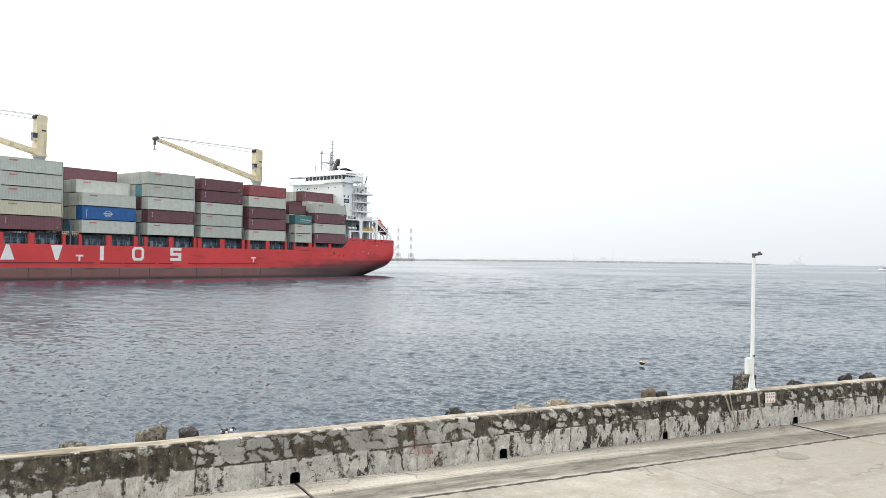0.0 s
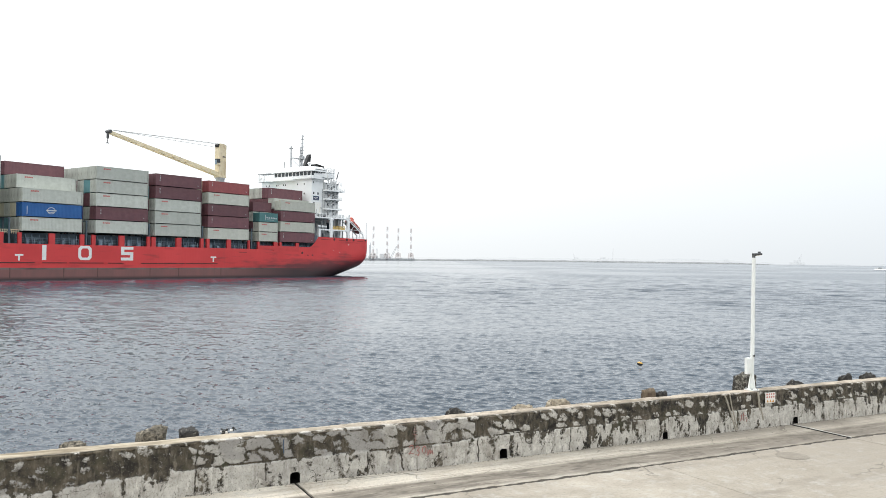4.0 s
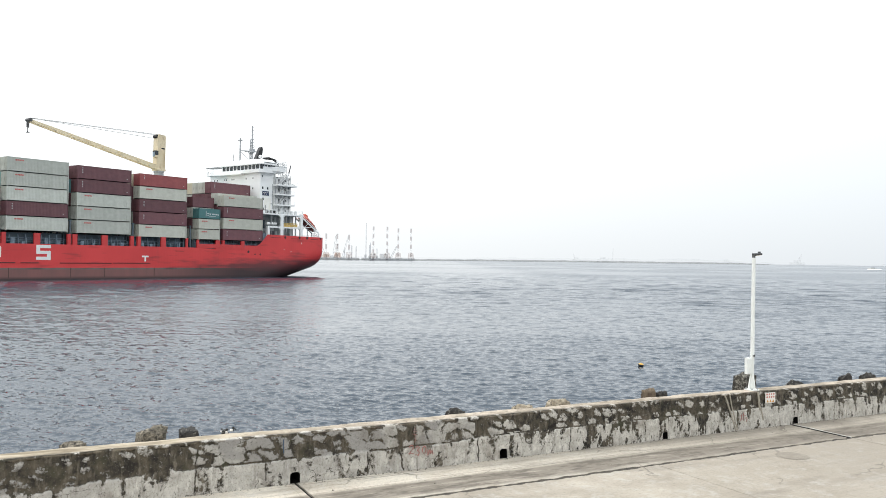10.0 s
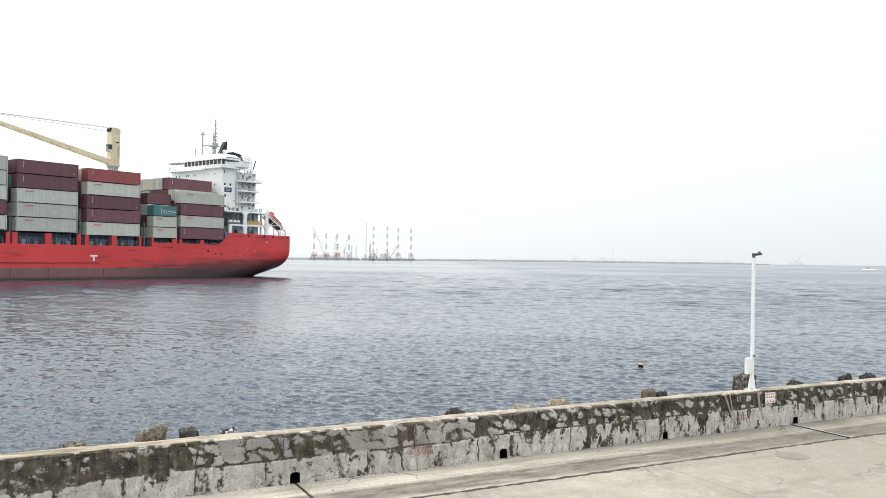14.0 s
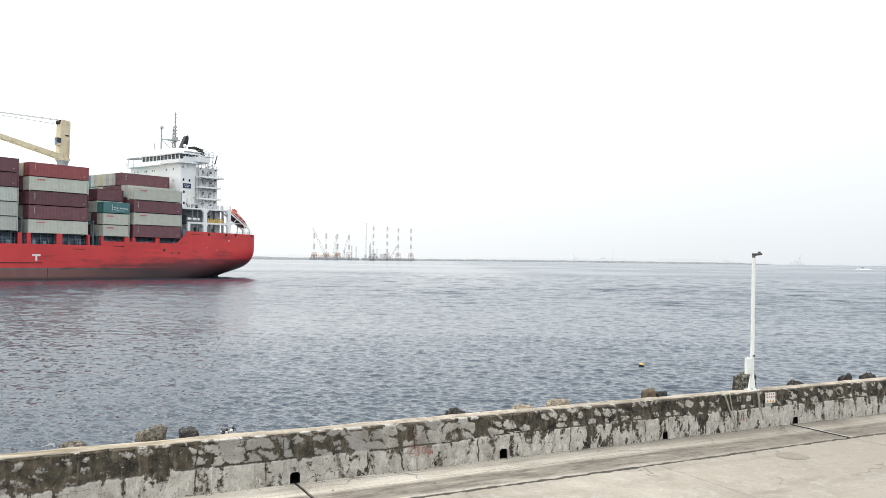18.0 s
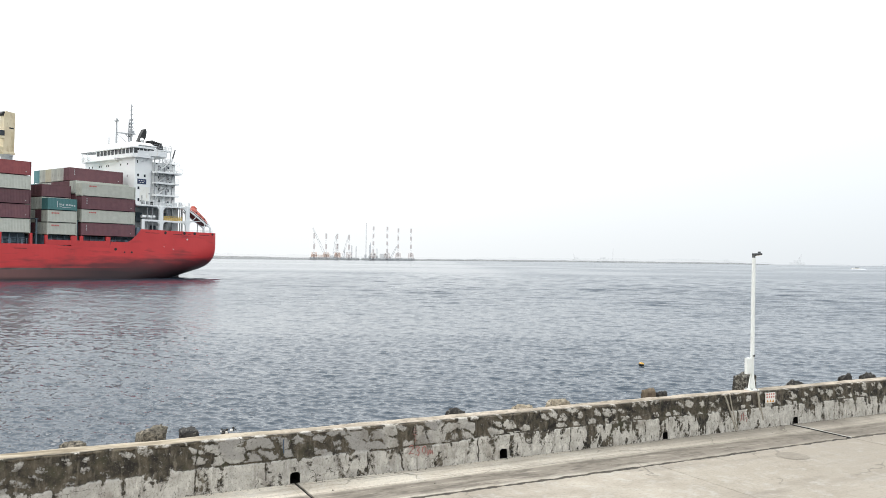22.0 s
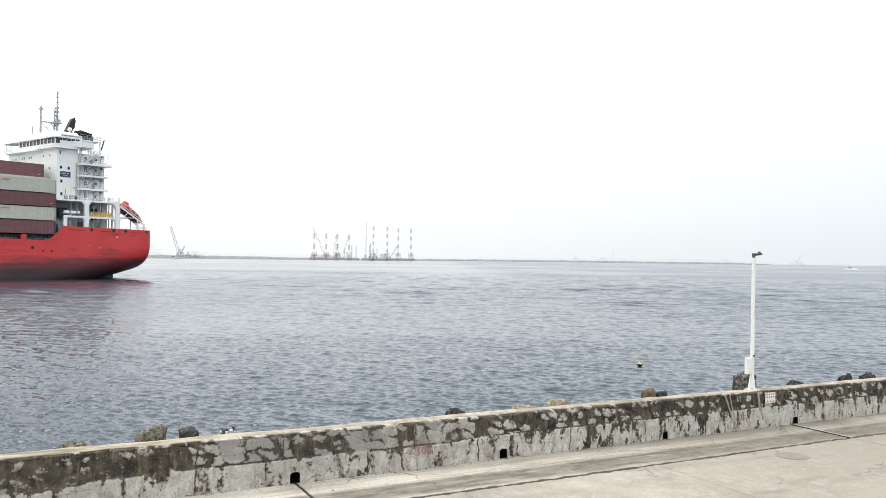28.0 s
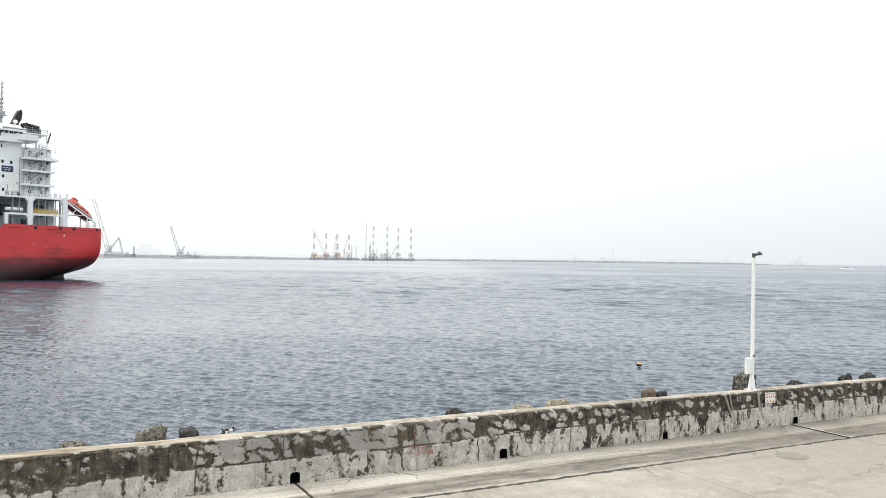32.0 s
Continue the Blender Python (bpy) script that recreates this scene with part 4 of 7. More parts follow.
def build_rubble():
    """A few black and white broken pieces on the armour, and crumbs of plaster along the wall's foot."""
    rng = random.Random(31)
    heap = new("rubble_heap")
    heap.matrix_basis = WALL_POSE @ pose(-3.52, 0.74, 0.30)
    tagged(heap, "small heap of black and white broken pieces behind the wall", "rubble")
    part("core", stone(0.34, 0.30, 1.0, 5.2, 0.25, 0.3), M["rock_dark"], heap)
    for k in range(11):
        w = rng.uniform(0.025, 0.055)
        bm = stone(w, w * 0.8, w * 0.7, 40 + k, 0.2, 0.6)
        bm.transform(pose(rng.uniform(-0.15, 0.15), rng.uniform(-0.12, 0.0), 0.44 + rng.uniform(0, 0.07), rng.uniform(0, 90), rng.uniform(0, 90), 0))
        part("broken_piece", bm, M["sign_white" if k % 3 == 0 else "rock_dark"], heap)
    bm = bmesh.new()
    for k in range(420):
        u = rng.uniform(-6.5, 13.0)
        nn = -abs(rng.gauss(0, 0.05)) - 0.008 if k % 12 else -rng.uniform(0.05, 1.3)
        w = rng.uniform(0.008, 0.028)
        m = pose(u, nn, w * 0.3, rng.uniform(0, 180), rng.uniform(0, 180), 0) @ Matrix.Diagonal((w, w * rng.uniform(0.5, 1), w * rng.uniform(0.3, 0.7), 1))
        bmesh.ops.create_icosphere(bm, subdivisions=1, radius=0.7, matrix=m)
    ob = part("plaster_crumbs", bm, M["crumbs"])
    ob.matrix_basis = WALL_POSE
    tagged(ob, "dark and pale plaster crumbs along the wall foot", "debris", kind="stuff")


def build_lamp_post():
    lamp = new("lamp_post")
    lamp.matrix_basis = WALL_POSE @ pose(7.86, 0.22, WALL_H + 0.012)
    tagged(lamp, "white painted steel lamp post bolted on the sea wall", "lamp post")
    boxed("base_plate", (-0.115, 0.115, -0.115, 0.115, 0.0, 0.02), M["pole_white"], lamp, bevel=0.004)
    bm = bmesh.new()
    rod(bm, (0, 0, 0.02), (0.03, 0, 2.93), 0.046, 10, 0.040)
    part("pole", bm, M["pole_white"], lamp)
    for k in range(4):
        a = math.pi / 2 * k
        c, s = math.cos(a), math.sin(a)
        bm = bmesh.new()
        pts = [(0.045, 0.02), (0.105, 0.02), (0.10, 0.06), (0.055, 0.30), (0.045, 0.30)]
        prism(bm, pts, "y", -0.008, 0.008)
        bm.transform(Matrix.Rotation(a, 4, "Z"))
        part("gusset", bm, M["pole_white"], lamp)
    for sx in (-1, 1):
        for sy in (-1, 1):
            bm = bmesh.new()
            rod(bm, (sx * 0.085, sy * 0.085, 0.02), (sx * 0.085, sy * 0.085, 0.05), 0.014, 6)
            part("bolt", bm, M["steel"], lamp)
    cab = boxed("control_box", (-0.185, -0.06, -0.045, 0.045, 0.36, 0.72), M["pole_white"], lamp, "white weatherproof control box", 0.012)
    boxed("box_door", (-0.178, -0.067, -0.052, -0.046, 0.38, 0.70), M["pole_white"], cab, bevel=0.003)
    bm = bmesh.new()
    rod(bm, (0.0, -0.060, 0.745), (0.0, -0.060, 0.785), 0.018, 8)
    part("band_clamp", bm, M["black"], lamp)
    arm = bmesh.new()
    rod(arm, (0.03, 0, 2.92), (0.03, 0, 3.0), 0.035, 8)
    rod(arm, (0.03, 0, 2.985), (0.16, 0, 3.0), 0.022, 8)
    part("bracket", arm, M["lamp_dark"], lamp)
    bm = bmesh.new()
    box(bm, 0.02, 0.25, -0.05, 0.05, 2.985, 3.03, 0.015)
    for v in bm.verts:
        if v.co.x > 0.2:
            v.co.z += (v.co.x - 0.2) * 0.18
    head = part("lamp_head", bm, M["lamp_dark"], lamp, "dark grey flat lamp head")
    boxed("lens", (0.07, 0.22, -0.04, 0.04, 2.976, 2.984), M["sign_white"], head)
    bm = bmesh.new()
    rod(bm, (0.20, 0, 3.03), (0.20, 0, 3.07), 0.035, 10, 0.028)
    part("photocell", bm, M["lamp_dark"], head)


def build_wall_details():
    sign = new("notice_sign")
    sign.matrix_basis = WALL_POSE @ pose(8.17, -0.016, 0.645)
    tagged(sign, "small square white safety notice with red and orange pictograms", "sign")
    boxed("sign_plate", (-0.155, 0.155, -0.004, 0.004, -0.115, 0.115), M["sign_white"], sign, bevel=0.002)
    for r in range(2):
        for c in range(4):
            bm = bmesh.new()
            x, z = -0.105 + c * 0.07, 0.078 - r * 0.062
            rod(bm, (x, -0.0075, z), (x, -0.0045, z), 0.021, 12)
            part("pictogram", bm, M["sign_red"], sign)
    for c in range(3):
        bm = bmesh.new()
        x = -0.085 + c * 0.085
        prism(bm, [(x - 0.034, -0.098), (x + 0.034, -0.098), (x, -0.038)], "y", -0.0075, -0.0045)
        part("pictogram", bm, M["sign_ochre"], sign)

    def strokes(name, lines, r, label, tint="spray_red", depth=-0.026):
        bm = bmesh.new()
        for line in lines:
            for a, c in zip(line, line[1:]):
                beam(bm, (a[0], depth, a[1]), (c[0], depth, c[1]), 0.012, r)
        ob = part(name, bm, M[tint])
        ob.matrix_basis = WALL_POSE
        tagged(ob, label, "graffiti")
    # the distance mark 230m
    two = [(0.0, .12), (.03, .16), (.075, .165), (.085, .12), (.05, .07), (.0, .02), (.045, .03), (.095, .015)]
    three = [(0.0, .14), (.04, .165), (.075, .135), (.03, .095), (.08, .06), (.05, .01), (.0, .03)]
    nought = [(.03, .02), (.0, .07), (.015, .13), (.05, .15), (.075, .10), (.065, .04), (.03, .02)]
    em = [(0, .0), (.015, .11), (.03, .02), (.055, .12), (.07, .03), (.10, .115), (.115, .01)]
    strokes("wall_marking", [[(-0.62 + x, .255 + z * 1.0) for x, z in two], [(-0.49 + x, .225 + z * 1.05) for x, z in three], [(-0.365 + x, .235 + z) for x, z in nought],
                             [(-0.27 + x, .215 + z * .85) for x, z in em]], 0.011, "faded red hand-painted distance mark 230m on the wall")
    strokes("wall_marking", [[(-0.50, .72), (-0.505, .60), (-0.49, .50), (-0.50, .46)], [(-0.54, .66), (-0.47, .64)], [(-0.55, .61), (-0.46, .585)]], 0.006, "thin faded red paint strokes on the wall", depth=-0.010)
    strokes("wall_marking", [[(7.26, .32), (7.33, .34), (7.40, .31)], [(7.29, .37), (7.28, .26), (7.25, .20)], [(7.35, .38), (7.34, .21)], [(7.25, .25), (7.41, .24)],
                             [(7.41, .28), (7.45, .24), (7.43, .17)]], 0.007, "faded red painted characters on the wall")
    strokes("wall_marking", [[(-2.80, .72), (-2.805, .62), (-2.795, .50)]], 0.015, "thin blue paint trace on the wall", "spray_blue", -0.010)
    # mortar runs over the wall
    for pts, w in (([(6.80, .79), (6.88, .62), (6.96, .40), (7.05, .18), (7.12, .02)], .03), ([(6.95, .79), (6.99, .60), (7.04, .40), (7.10, .20), (7.17, .02)], .022),
                   ([(7.80, .79), (7.83, .60), (7.84, .44)], .04), ([(7.86, .44), (7.91, .32), (7.95, .18)], .03)):
        bm = bmesh.new()
        for a, c in zip(pts, pts[1:]):
            na, nc = [-0.004 if p[1] > 0.5 else -0.020 for p in (a, c)]
            beam(bm, (a[0], na, a[1]), (c[0], nc, c[1]), 0.022, w)
        ob = part("mortar_run", bm, M["mortar"])
        ob.matrix_basis = WALL_POSE
        tagged(ob, "pale dried mortar run down the wall face", "mortar run")


# ---------------------------------------------------------------- the ship
# ship axes: x aft, y from the port side to starboard, z over the water; x = 0 at the after end of a stack
SHIP_TURN = 53.4105
BEAM = 27.0
TIMES = (0.0, 4.0, 8.0, 12.0, 16.0, 20.0, 24.0, 28.0, 32.0)


def ship_pose(t):
    run = 3.05042 * t - 0.0014429 * t * t - 0.0000236636 * t ** 3
    a = radians(SHIP_TURN)
    return pose(-41.0558 - run * math.cos(a), 210.5626 - run * math.sin(a), 0, 0, 0, SHIP_TURN)


SHIP_0 = ship_pose(0.0)
AFLOAT = []      # what travels with the ship: object, pose on the ship


def aboard(ob, m=None):
    m = m or Matrix.Identity(4)
    ob.matrix_basis = SHIP_0 @ m
    AFLOAT.append((ob, m))
    return ob


def deck_z(s):
    if s > 24.1:
        return 10.85 - 0.22 * (s - 24.1) / 19
    if s > 20.7:
        t = (s - 20.7) / 3.4
        return 7.92 + 2.93 * t ** 1.5
    if s > 16.9:
        return 7.92
    if s > 2:
        return 7.1 - 0.45 * min(1, (s - 2) / 10)
    if s < -110:
        return 7.1 + 3.5 * min(1, (-110 - s) / 25)
    return 7.1


def hull_section(s):
    """Port half of a section, deck to keel, as (y, z)."""
    c = BEAM / 2
    t = max(0.0, min(1.0, (s - 4) / 39.4))
    k = t ** 1.0
    zc = -4 + (8.0 + 4) * k
    zk = -10 + (1.75 + 10) * (t ** 0.8 if t > 0 else 0)
    r = 4 + 7 * k
    half = c
    if s < -85:
        f = min(1, (-85 - s) / 62)
        half = max(0.15, c * (1 - f ** 2.2))
        r = min(r, half)
    if s > 43.0:
        half = c - 0.4 * ((s - 43.0) / 1.2) ** 2
        zk += 0.4 * ((s - 43.0) / 1.2) ** 2
    r = min(r, half)
    zd = deck_z(s)
    pts = [(c - half, zd + (zc - zd) * i / 8) for i in range(9)]
    flare = 0.0 if s > -85 else 0.45 * min(1, (-85 - s) / 62)
    pts = [(y + flare * (c - y) * (i / 8), z) for i, (y, z) in enumerate(pts)]
    y0 = pts[-1][0]
    r = min(r, c - y0)
    for i in range(1, 15):
        a = math.pi / 2 * i / 14
        pts.append((y0 + r * (1 - max(0.0, math.cos(a)) ** 0.74), zc - (zc - zk) * math.sin(a) ** 0.74))
    pts.append((c, zk))
    return pts


def build_hull(ship):
    ss = sorted(set([-148 + 4 * i for i in range(17)] + [-84 + 3.5 * i for i in range(25)] + [2 + i for i in range(0, 20)] + [16.8, 20.7, 21.3, 21.7, 22.2, 22.7, 23.2, 23.7, 24.1, 24.2]
                    + [25 + i for i in range(18)] + [42.4, 42.8, 43.2, 43.5, 43.8, 44.0, 44.2]))
    port = np.array([[(s, y, z) for y, z in hull_section(s)] for s in ss])
    star = port[:, ::-1].copy()
    star[..., 1] = BEAM - star[..., 1]
    ring = np.concatenate([port, star[:, 1:]], 1)
    me = grid_mesh("hull", ring[..., 0], ring[..., 1], ring[..., 2], M["hull"])
    bm = bmesh.new()
    bm.from_mesh(me)
    bm.verts.ensure_lookup_table()
    n = ring.shape[1]
    last = (len(ss) - 1) * n
    bm.faces.new([bm.verts[last + i] for i in range(n)])
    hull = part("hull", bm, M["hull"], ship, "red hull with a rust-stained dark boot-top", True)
    bm = bmesh.new()
    top = [bm.verts.new((s, 0.02 + hull_section(s)[0][0], min(deck_z(s), 7.1) - 0.05 if s < 21.7 else deck_z(s) - 1.0)) for s in ss]
    far = [bm.verts.new((s, BEAM - 0.02 - hull_section(s)[0][0], min(deck_z(s), 7.1) - 0.05 if s < 21.7 else deck_z(s) - 1.0)) for s in ss]
    for i in range(len(ss) - 1):
        bm.faces.new((top[i], top[i + 1], far[i + 1], far[i]))
    part("deck", bm, M["deck_dark"], ship, "dark green weather deck")
    bm = bmesh.new()
    prism(bm, [(39.4, -4), (43.1, -4), (43.2, 1.9), (39.8, 1.9)], "y", BEAM / 2 - 0.35, BEAM / 2 + 0.35)
    part("rudder", bm, M["hull"], ship)
    # long fender lines, scuppers and fittings on the port side
    for a, c, z in ((-75, -53.0, 3.42), (-51.5, -46.5, 3.40), (-46.0, -38.6, 3.40), (-37.6, -34.0, 3.38), (-29.8, -18.6, 3.36), (-18.3, -9.4, 3.40)):
        boxed("fender_strip", (a, c, -0.06, 0.02, z - 0.08, z + 0.08), M["seam_dark"], hull)
    for x in (-66.5, -57.8, -47.2, -39.9, -27.6, -20.2, -8.4):
        boxed("plate_seam", (x, x + 0.16, -0.022, 0.02, 0.4, 2.42), M["seam_brown"], hull)
    for a, c, z in ((25.2, 28.6, 10.12), (32.2, 34.6, 10.02), (39.3, 42.0, 10.0), (-3, -0.6, 6.2), (36.2, 36.9, 10.05)):
        boxed("freeing_port", (a, c, -0.03, 0.05, z - 0.05, z + 0.05), M["seam_dark"], hull)
    for s, z, r in ((30.2, 10.25, .32), (35.2, 10.3, .36), (38.0, 10.3, .34), (43.0, 10.3, .26), (21.9, 5.75, .22), (20.2, 5.75, .18), (18.1, 6.35, .30)):
        bm = bmesh.new()
        rod(bm, (s, -0.06, z), (s, 0.08, z), r, 14)
        part("fairlead", bm, M["black"], hull)
    for s, z, w in ((36.0, 8.9, 0.2), (29.9, 7.1, 0.10), (32.3, 6.6, 0.12)):
        bm = bmesh.new()
        prism(bm, [(s - w, z), (s, z + w), (s + w, z), (s, z - w)], "y", -0.03, 0.02)
        part("hull_mark", bm, M["white_mark"], hull)
    return hull


def build_hull_marks(hull):
    """White shapes of the company mark along the side, and the two tug marks."""
    def mark(outlines, name="hull_mark", label="white painted shape on the hull side"):
        bm = bmesh.new()
        for o in outlines:
            prism(bm, o, "y", -0.025, 0.02)
        part(name, bm, M["white_mark"], hull, label)
    zt, zb = 6.92, 3.97

    def bar(a, b, c, d):
        return [(a, c), (b, c), (b, d), (a, d)]
    # a wedge, an inverted wedge, a bar, a ring and three linked bars
    mark([[(-71.75, zb), (-69.1, zb), (-70.15, zt), (-70.7, zt)]])
    mark([[(-62.05, zt), (-59.65, zt), (-60.55, zb), (-61.1, zb)]])
    mark([bar(-51.6, -50.75, zb, zt)])
    ring = []
    outer = [(-1.45, -0.9), (-0.95, -1.47), (0.95, -1.47), (1.45, -0.9), (1.45, 0.9), (0.95, 1.47), (-0.95, 1.47), (-1.45, 0.9)]
    for (x0, z0), (x1, z1) in zip(outer, outer[1:] + outer[:1]):
        ring.append([(-42.7 + a, (zt + zb) / 2 + b) for a, b in ((x0 * 0.58, z0 * 0.64), (x0, z0), (x1, z1), (x1 * 0.58, z1 * 0.64))])
    mark(ring)
    mark([bar(-34.6, -31.7, zt - .62, zt), bar(-34.6, -31.7, 5.14, 5.76), bar(-34.6, -31.7, zb, zb + .62), bar(-34.6, -33.85, 5.76, zt - .62), bar(-32.45, -31.7, zb + .62, 5.14)])
    for a in (-56.87, -11.4):
        mark([bar(a, a + 1.62, 4.72, 5.07), bar(a + 0.62, a + 1.0, 3.8, 4.75)], "tug_mark", "white letter T tug push mark")


PILLARS = [(-72.0, -71.2), (-66.5, -65.3), (-59.7, -59.0), (-56.25, -55.6), (-50.2, -49.0), (-43.75, -42.85), (-41.2, -40.4), (-35.0, -33.8), (-28.3, -27.6), (-27.2, -26.2), (-20.8, -19.5),
           (-14.2, -13.4), (-12.5, -11.7), (-6.6, -5.4), (-0.05, 0.45), (3.0, 3.5), (8.3, 9.5), (10.2, 10.9), (15.9, 16.9)]


def build_deck_gear(ship):
    for i, (a, c) in enumerate(PILLARS):
        z = 9.25 if a < 1 else 8.95
        bm = bmesh.new()
        box(bm, a, c, 0.02, 0.55, deck_z(a) - 0.06, z, 0.03)
        part("pillar", bm, M["red_paint"], ship)
    for a, c in ((3.5, 8.3), (9.5, 10.2), (10.9, 15.9)):
        boxed("bulwark_sill", (a, c, 0.03, 0.30, deck_z(a) - 0.06, 8.0 if a < 16 else 7.95), M["red_paint"], ship, bevel=0.02)
    rng = random.Random(3)
    for a, c in ((-72.2, -59.7), (-55.7, -43.4), (-40.6, -28.2), (-26.5, -14.1), (-12.3, 0.0), (3.4, 9.4), (10.4, 22.4), (-110, -76)):
        base = boxed("hatch_coaming", (a, c, 2.6, BEAM - 2.6, 6.4, 8.95 if a > 2 else 9.3), M["deck_dark"], ship, "dark hatch coaming under the stacks")
        if a < -73:
            continue
        s = a + 0.4
        while s < c:
            bm = bmesh.new()
            prism(bm, [(1.95, 6.6), (2.62, 6.6), (2.62, 9.0), (2.35, 9.0)], "x", s, s + 0.16)
            part("coaming_stay", bm, M["pipe_blue"], base)
            s += 1.3 + rng.random() * 0.3
        bm = bmesh.new()
        for z in (7.45, 7.9, 8.3):
            box(bm, a, c, 2.0, 2.08, z, z + 0.07)
        s = a
        while s < c:
            box(bm, s, s + 0.08, 0.9, 0.98, 7.0, 8.2)
            s += 1.5
        box(bm, a, c, 0.9, 0.96, 8.15, 8.21)
        box(bm, a, c, 0.9, 0.96, 7.6, 7.65)
        part("walkway_rail", bm, M["pipe_blue"], base)
        for k in range(5):
            s = a + (c - a) * (k + 0.3 + 0.4 * rng.random()) / 5
            w = 0.3 + 0.5 * rng.random()
            boxed("deck_locker", (s, s + w, 1.2, 1.8, 6.9, 7.5 + 0.9 * rng.random()), M["pipe_blue"], base)
    # lashing frames between bays
    for s in (-57.6, -42.0, -27.35, -13.2, 1.6, 9.9):
        bm = bmesh.new()
        for y in [0.9 + 2.5 * i for i in range(11)]:
            box(bm, s - 0.15, s + 0.15, y - 0.1, y + 0.1, 6.6, 12.2)
        for z in (9.3, 12.0):
            box(bm, s - 0.35, s + 0.35, 0.8, BEAM - 0.8, z, z + 0.14)
        part("lashing_bridge", bm, M["deck_dark"], ship, "dark steel lashing bridge between stacks")
    bm = bmesh.new()
    for s in [-59.2 + 0.42 * i for i in range(9)]:
        box(bm, s, s + 0.09, 1.0, 1.1, 9.0, 9.85)
    box(bm, -59.4, -55.8, 1.0, 1.1, 9.3, 9.38)
    box(bm, -59.4, -55.8, 1.0, 1.1, 9.75, 9.85)
    part("platform_rail", bm, M["cream_paint"], ship, "weathered cream platform rail")


def crane_mesh(ship, s0, zb, tip_s, tip_z):
    """Deck crane: grey pedestal, cream tower, lattice-free box jib stowed forward, luffing ropes and a hook."""
    y = BEAM / 2
    bm = bmesh.new()
    box(bm, s0 - 1.2, s0 + 1.2, y - 1.05, y + 1.05, zb, zb + 0.5, 0.08)
    prism(bm, [(s0 - 1.1, zb + .5), (s0 + 1.05, zb + .5), (s0 + 1.2, zb + 8.4), (s0 + 0.95, zb + 8.7), (s0 - 0.75, zb + 8.85), (s0 - 1.0, zb + 8.1), (s0 - 1.05, zb + 4.5)], "y", y - 0.9, y + 0.9)
    tower = part("deck_crane", bm, M["cream_paint"], ship, "cream deck crane with its jib stowed forward")
    bm = bmesh.new()
    rod(bm, (s0, y, 6.5), (s0, y, zb), 1.12, 28)
    rod(bm, (s0, y, zb - 0.35), (s0, y, zb - 0.02), 1.25, 28)
    part("pedestal", bm, M["steel"], tower, "grey round crane pedestal")
    cab = boxed("cab", (s0 - 1.95, s0 - 1.0, y - 1.3, y - 0.2, zb + 3.1, zb + 4.9), M["cream_paint"], tower, bevel=0.08)
    boxed("cab_window", (s0 - 2.0, s0 - 1.1, y - 1.36, y - 0.3, zb + 3.7, zb + 4.75), M["glass"], cab)
    boxed("cab_front_window", (s0 - 2.05, s0 - 1.9, y - 1.2, y - 0.4, zb + 3.3, zb + 4.4), M["pipe_blue"], cab)
    foot = (s0 - 0.9, zb + 0.85)
    for side in (-0.6, 0.6):
        bm = bmesh.new()
        w0, w1 = 1.05, 0.55
        d = Vector((tip_s - foot[0], 0, tip_z - foot[1]))
        nrm = Vector((-d.z, 0, d.x)).normalized() * -1
        a, c = Vector((foot[0], 0, foot[1])), Vector((tip_s, 0, tip_z))
        yy = y + side
        o = [(a + nrm * w0 / 2), (c + nrm * w1 / 2), (c - nrm * w1 / 2), (a - nrm * w0 / 2)]
        prism(bm, [(p.x, p.z) for p in o], "y", yy - 0.16, yy + 0.16)
        part("jib_girder", bm, M["cream_paint"], tower)
    bm = bmesh.new()
    for t in (0.12, 0.24, 0.38, 0.52, 0.66, 0.80, 0.93):
        p = Vector((foot[0] + (tip_s - foot[0]) * t, 0, foot[1] + (tip_z - foot[1]) * t))
        box(bm, p.x - 0.16, p.x + 0.16, y - 0.55, y + 0.55, p.z - 0.15, p.z + 0.15)
    part("jib_tie", bm, M["cream_paint"], tower)
    for t in (0.26, 0.50, 0.74):
        p = Vector((foot[0] + (tip_s - foot[0]) * t, 0, foot[1] + (tip_z - foot[1]) * t))
        boxed("floodlight_bracket", (p.x - 0.55, p.x + 0.55, y - 1.0, y - 0.75, p.z - 0.62, p.z - 0.30), M["cream_paint"], tower)
    for t, h in ((0.08, 0.5), (0.17, 0.35), (0.33, 0.4), (0.45, 0.3), (0.58, 0.4), (0.70, 0.3), (0.86, 0.45)):
        p = Vector((foot[0] + (tip_s - foot[0]) * t, 0, foot[1] + (tip_z - foot[1]) * t))
        boxed("jib_fitting", (p.x - 0.3, p.x + 0.3, y - 0.95, y - 0.55, p.z - 0.15 - 0.5 * h, p.z + 0.1 + 0.4 * h), M["cream_paint"], tower)
    bm = bmesh.new()
    rod(bm, (foot[0] - 0.4, y - 0.8, foot[1] + 0.1), (foot[0] - 0.4, y + 0.8, foot[1] + 0.1), 0.55, 14)
    part("jib_pivot", bm, M["cream_paint"], tower)
    bm = bmesh.new()
    rod(bm, (tip_s, y - 0.8, tip_z + 0.1), (tip_s, y + 0.8, tip_z + 0.1), 0.40, 16)
    part("sheave", bm, M["lamp_dark"], tower)
    bm = bmesh.new()
    for dz, yy in ((8.75, -0.5), (8.75, 0.5), (7.85, 0.2)):
        rod(bm, (s0 - 0.9, y + yy, zb + dz), (tip_s, y + yy * 0.6, tip_z + 0.55), 0.05, 5)
    part("luffing_rope", bm, M["steel"], tower)
    bm = bmesh.new()
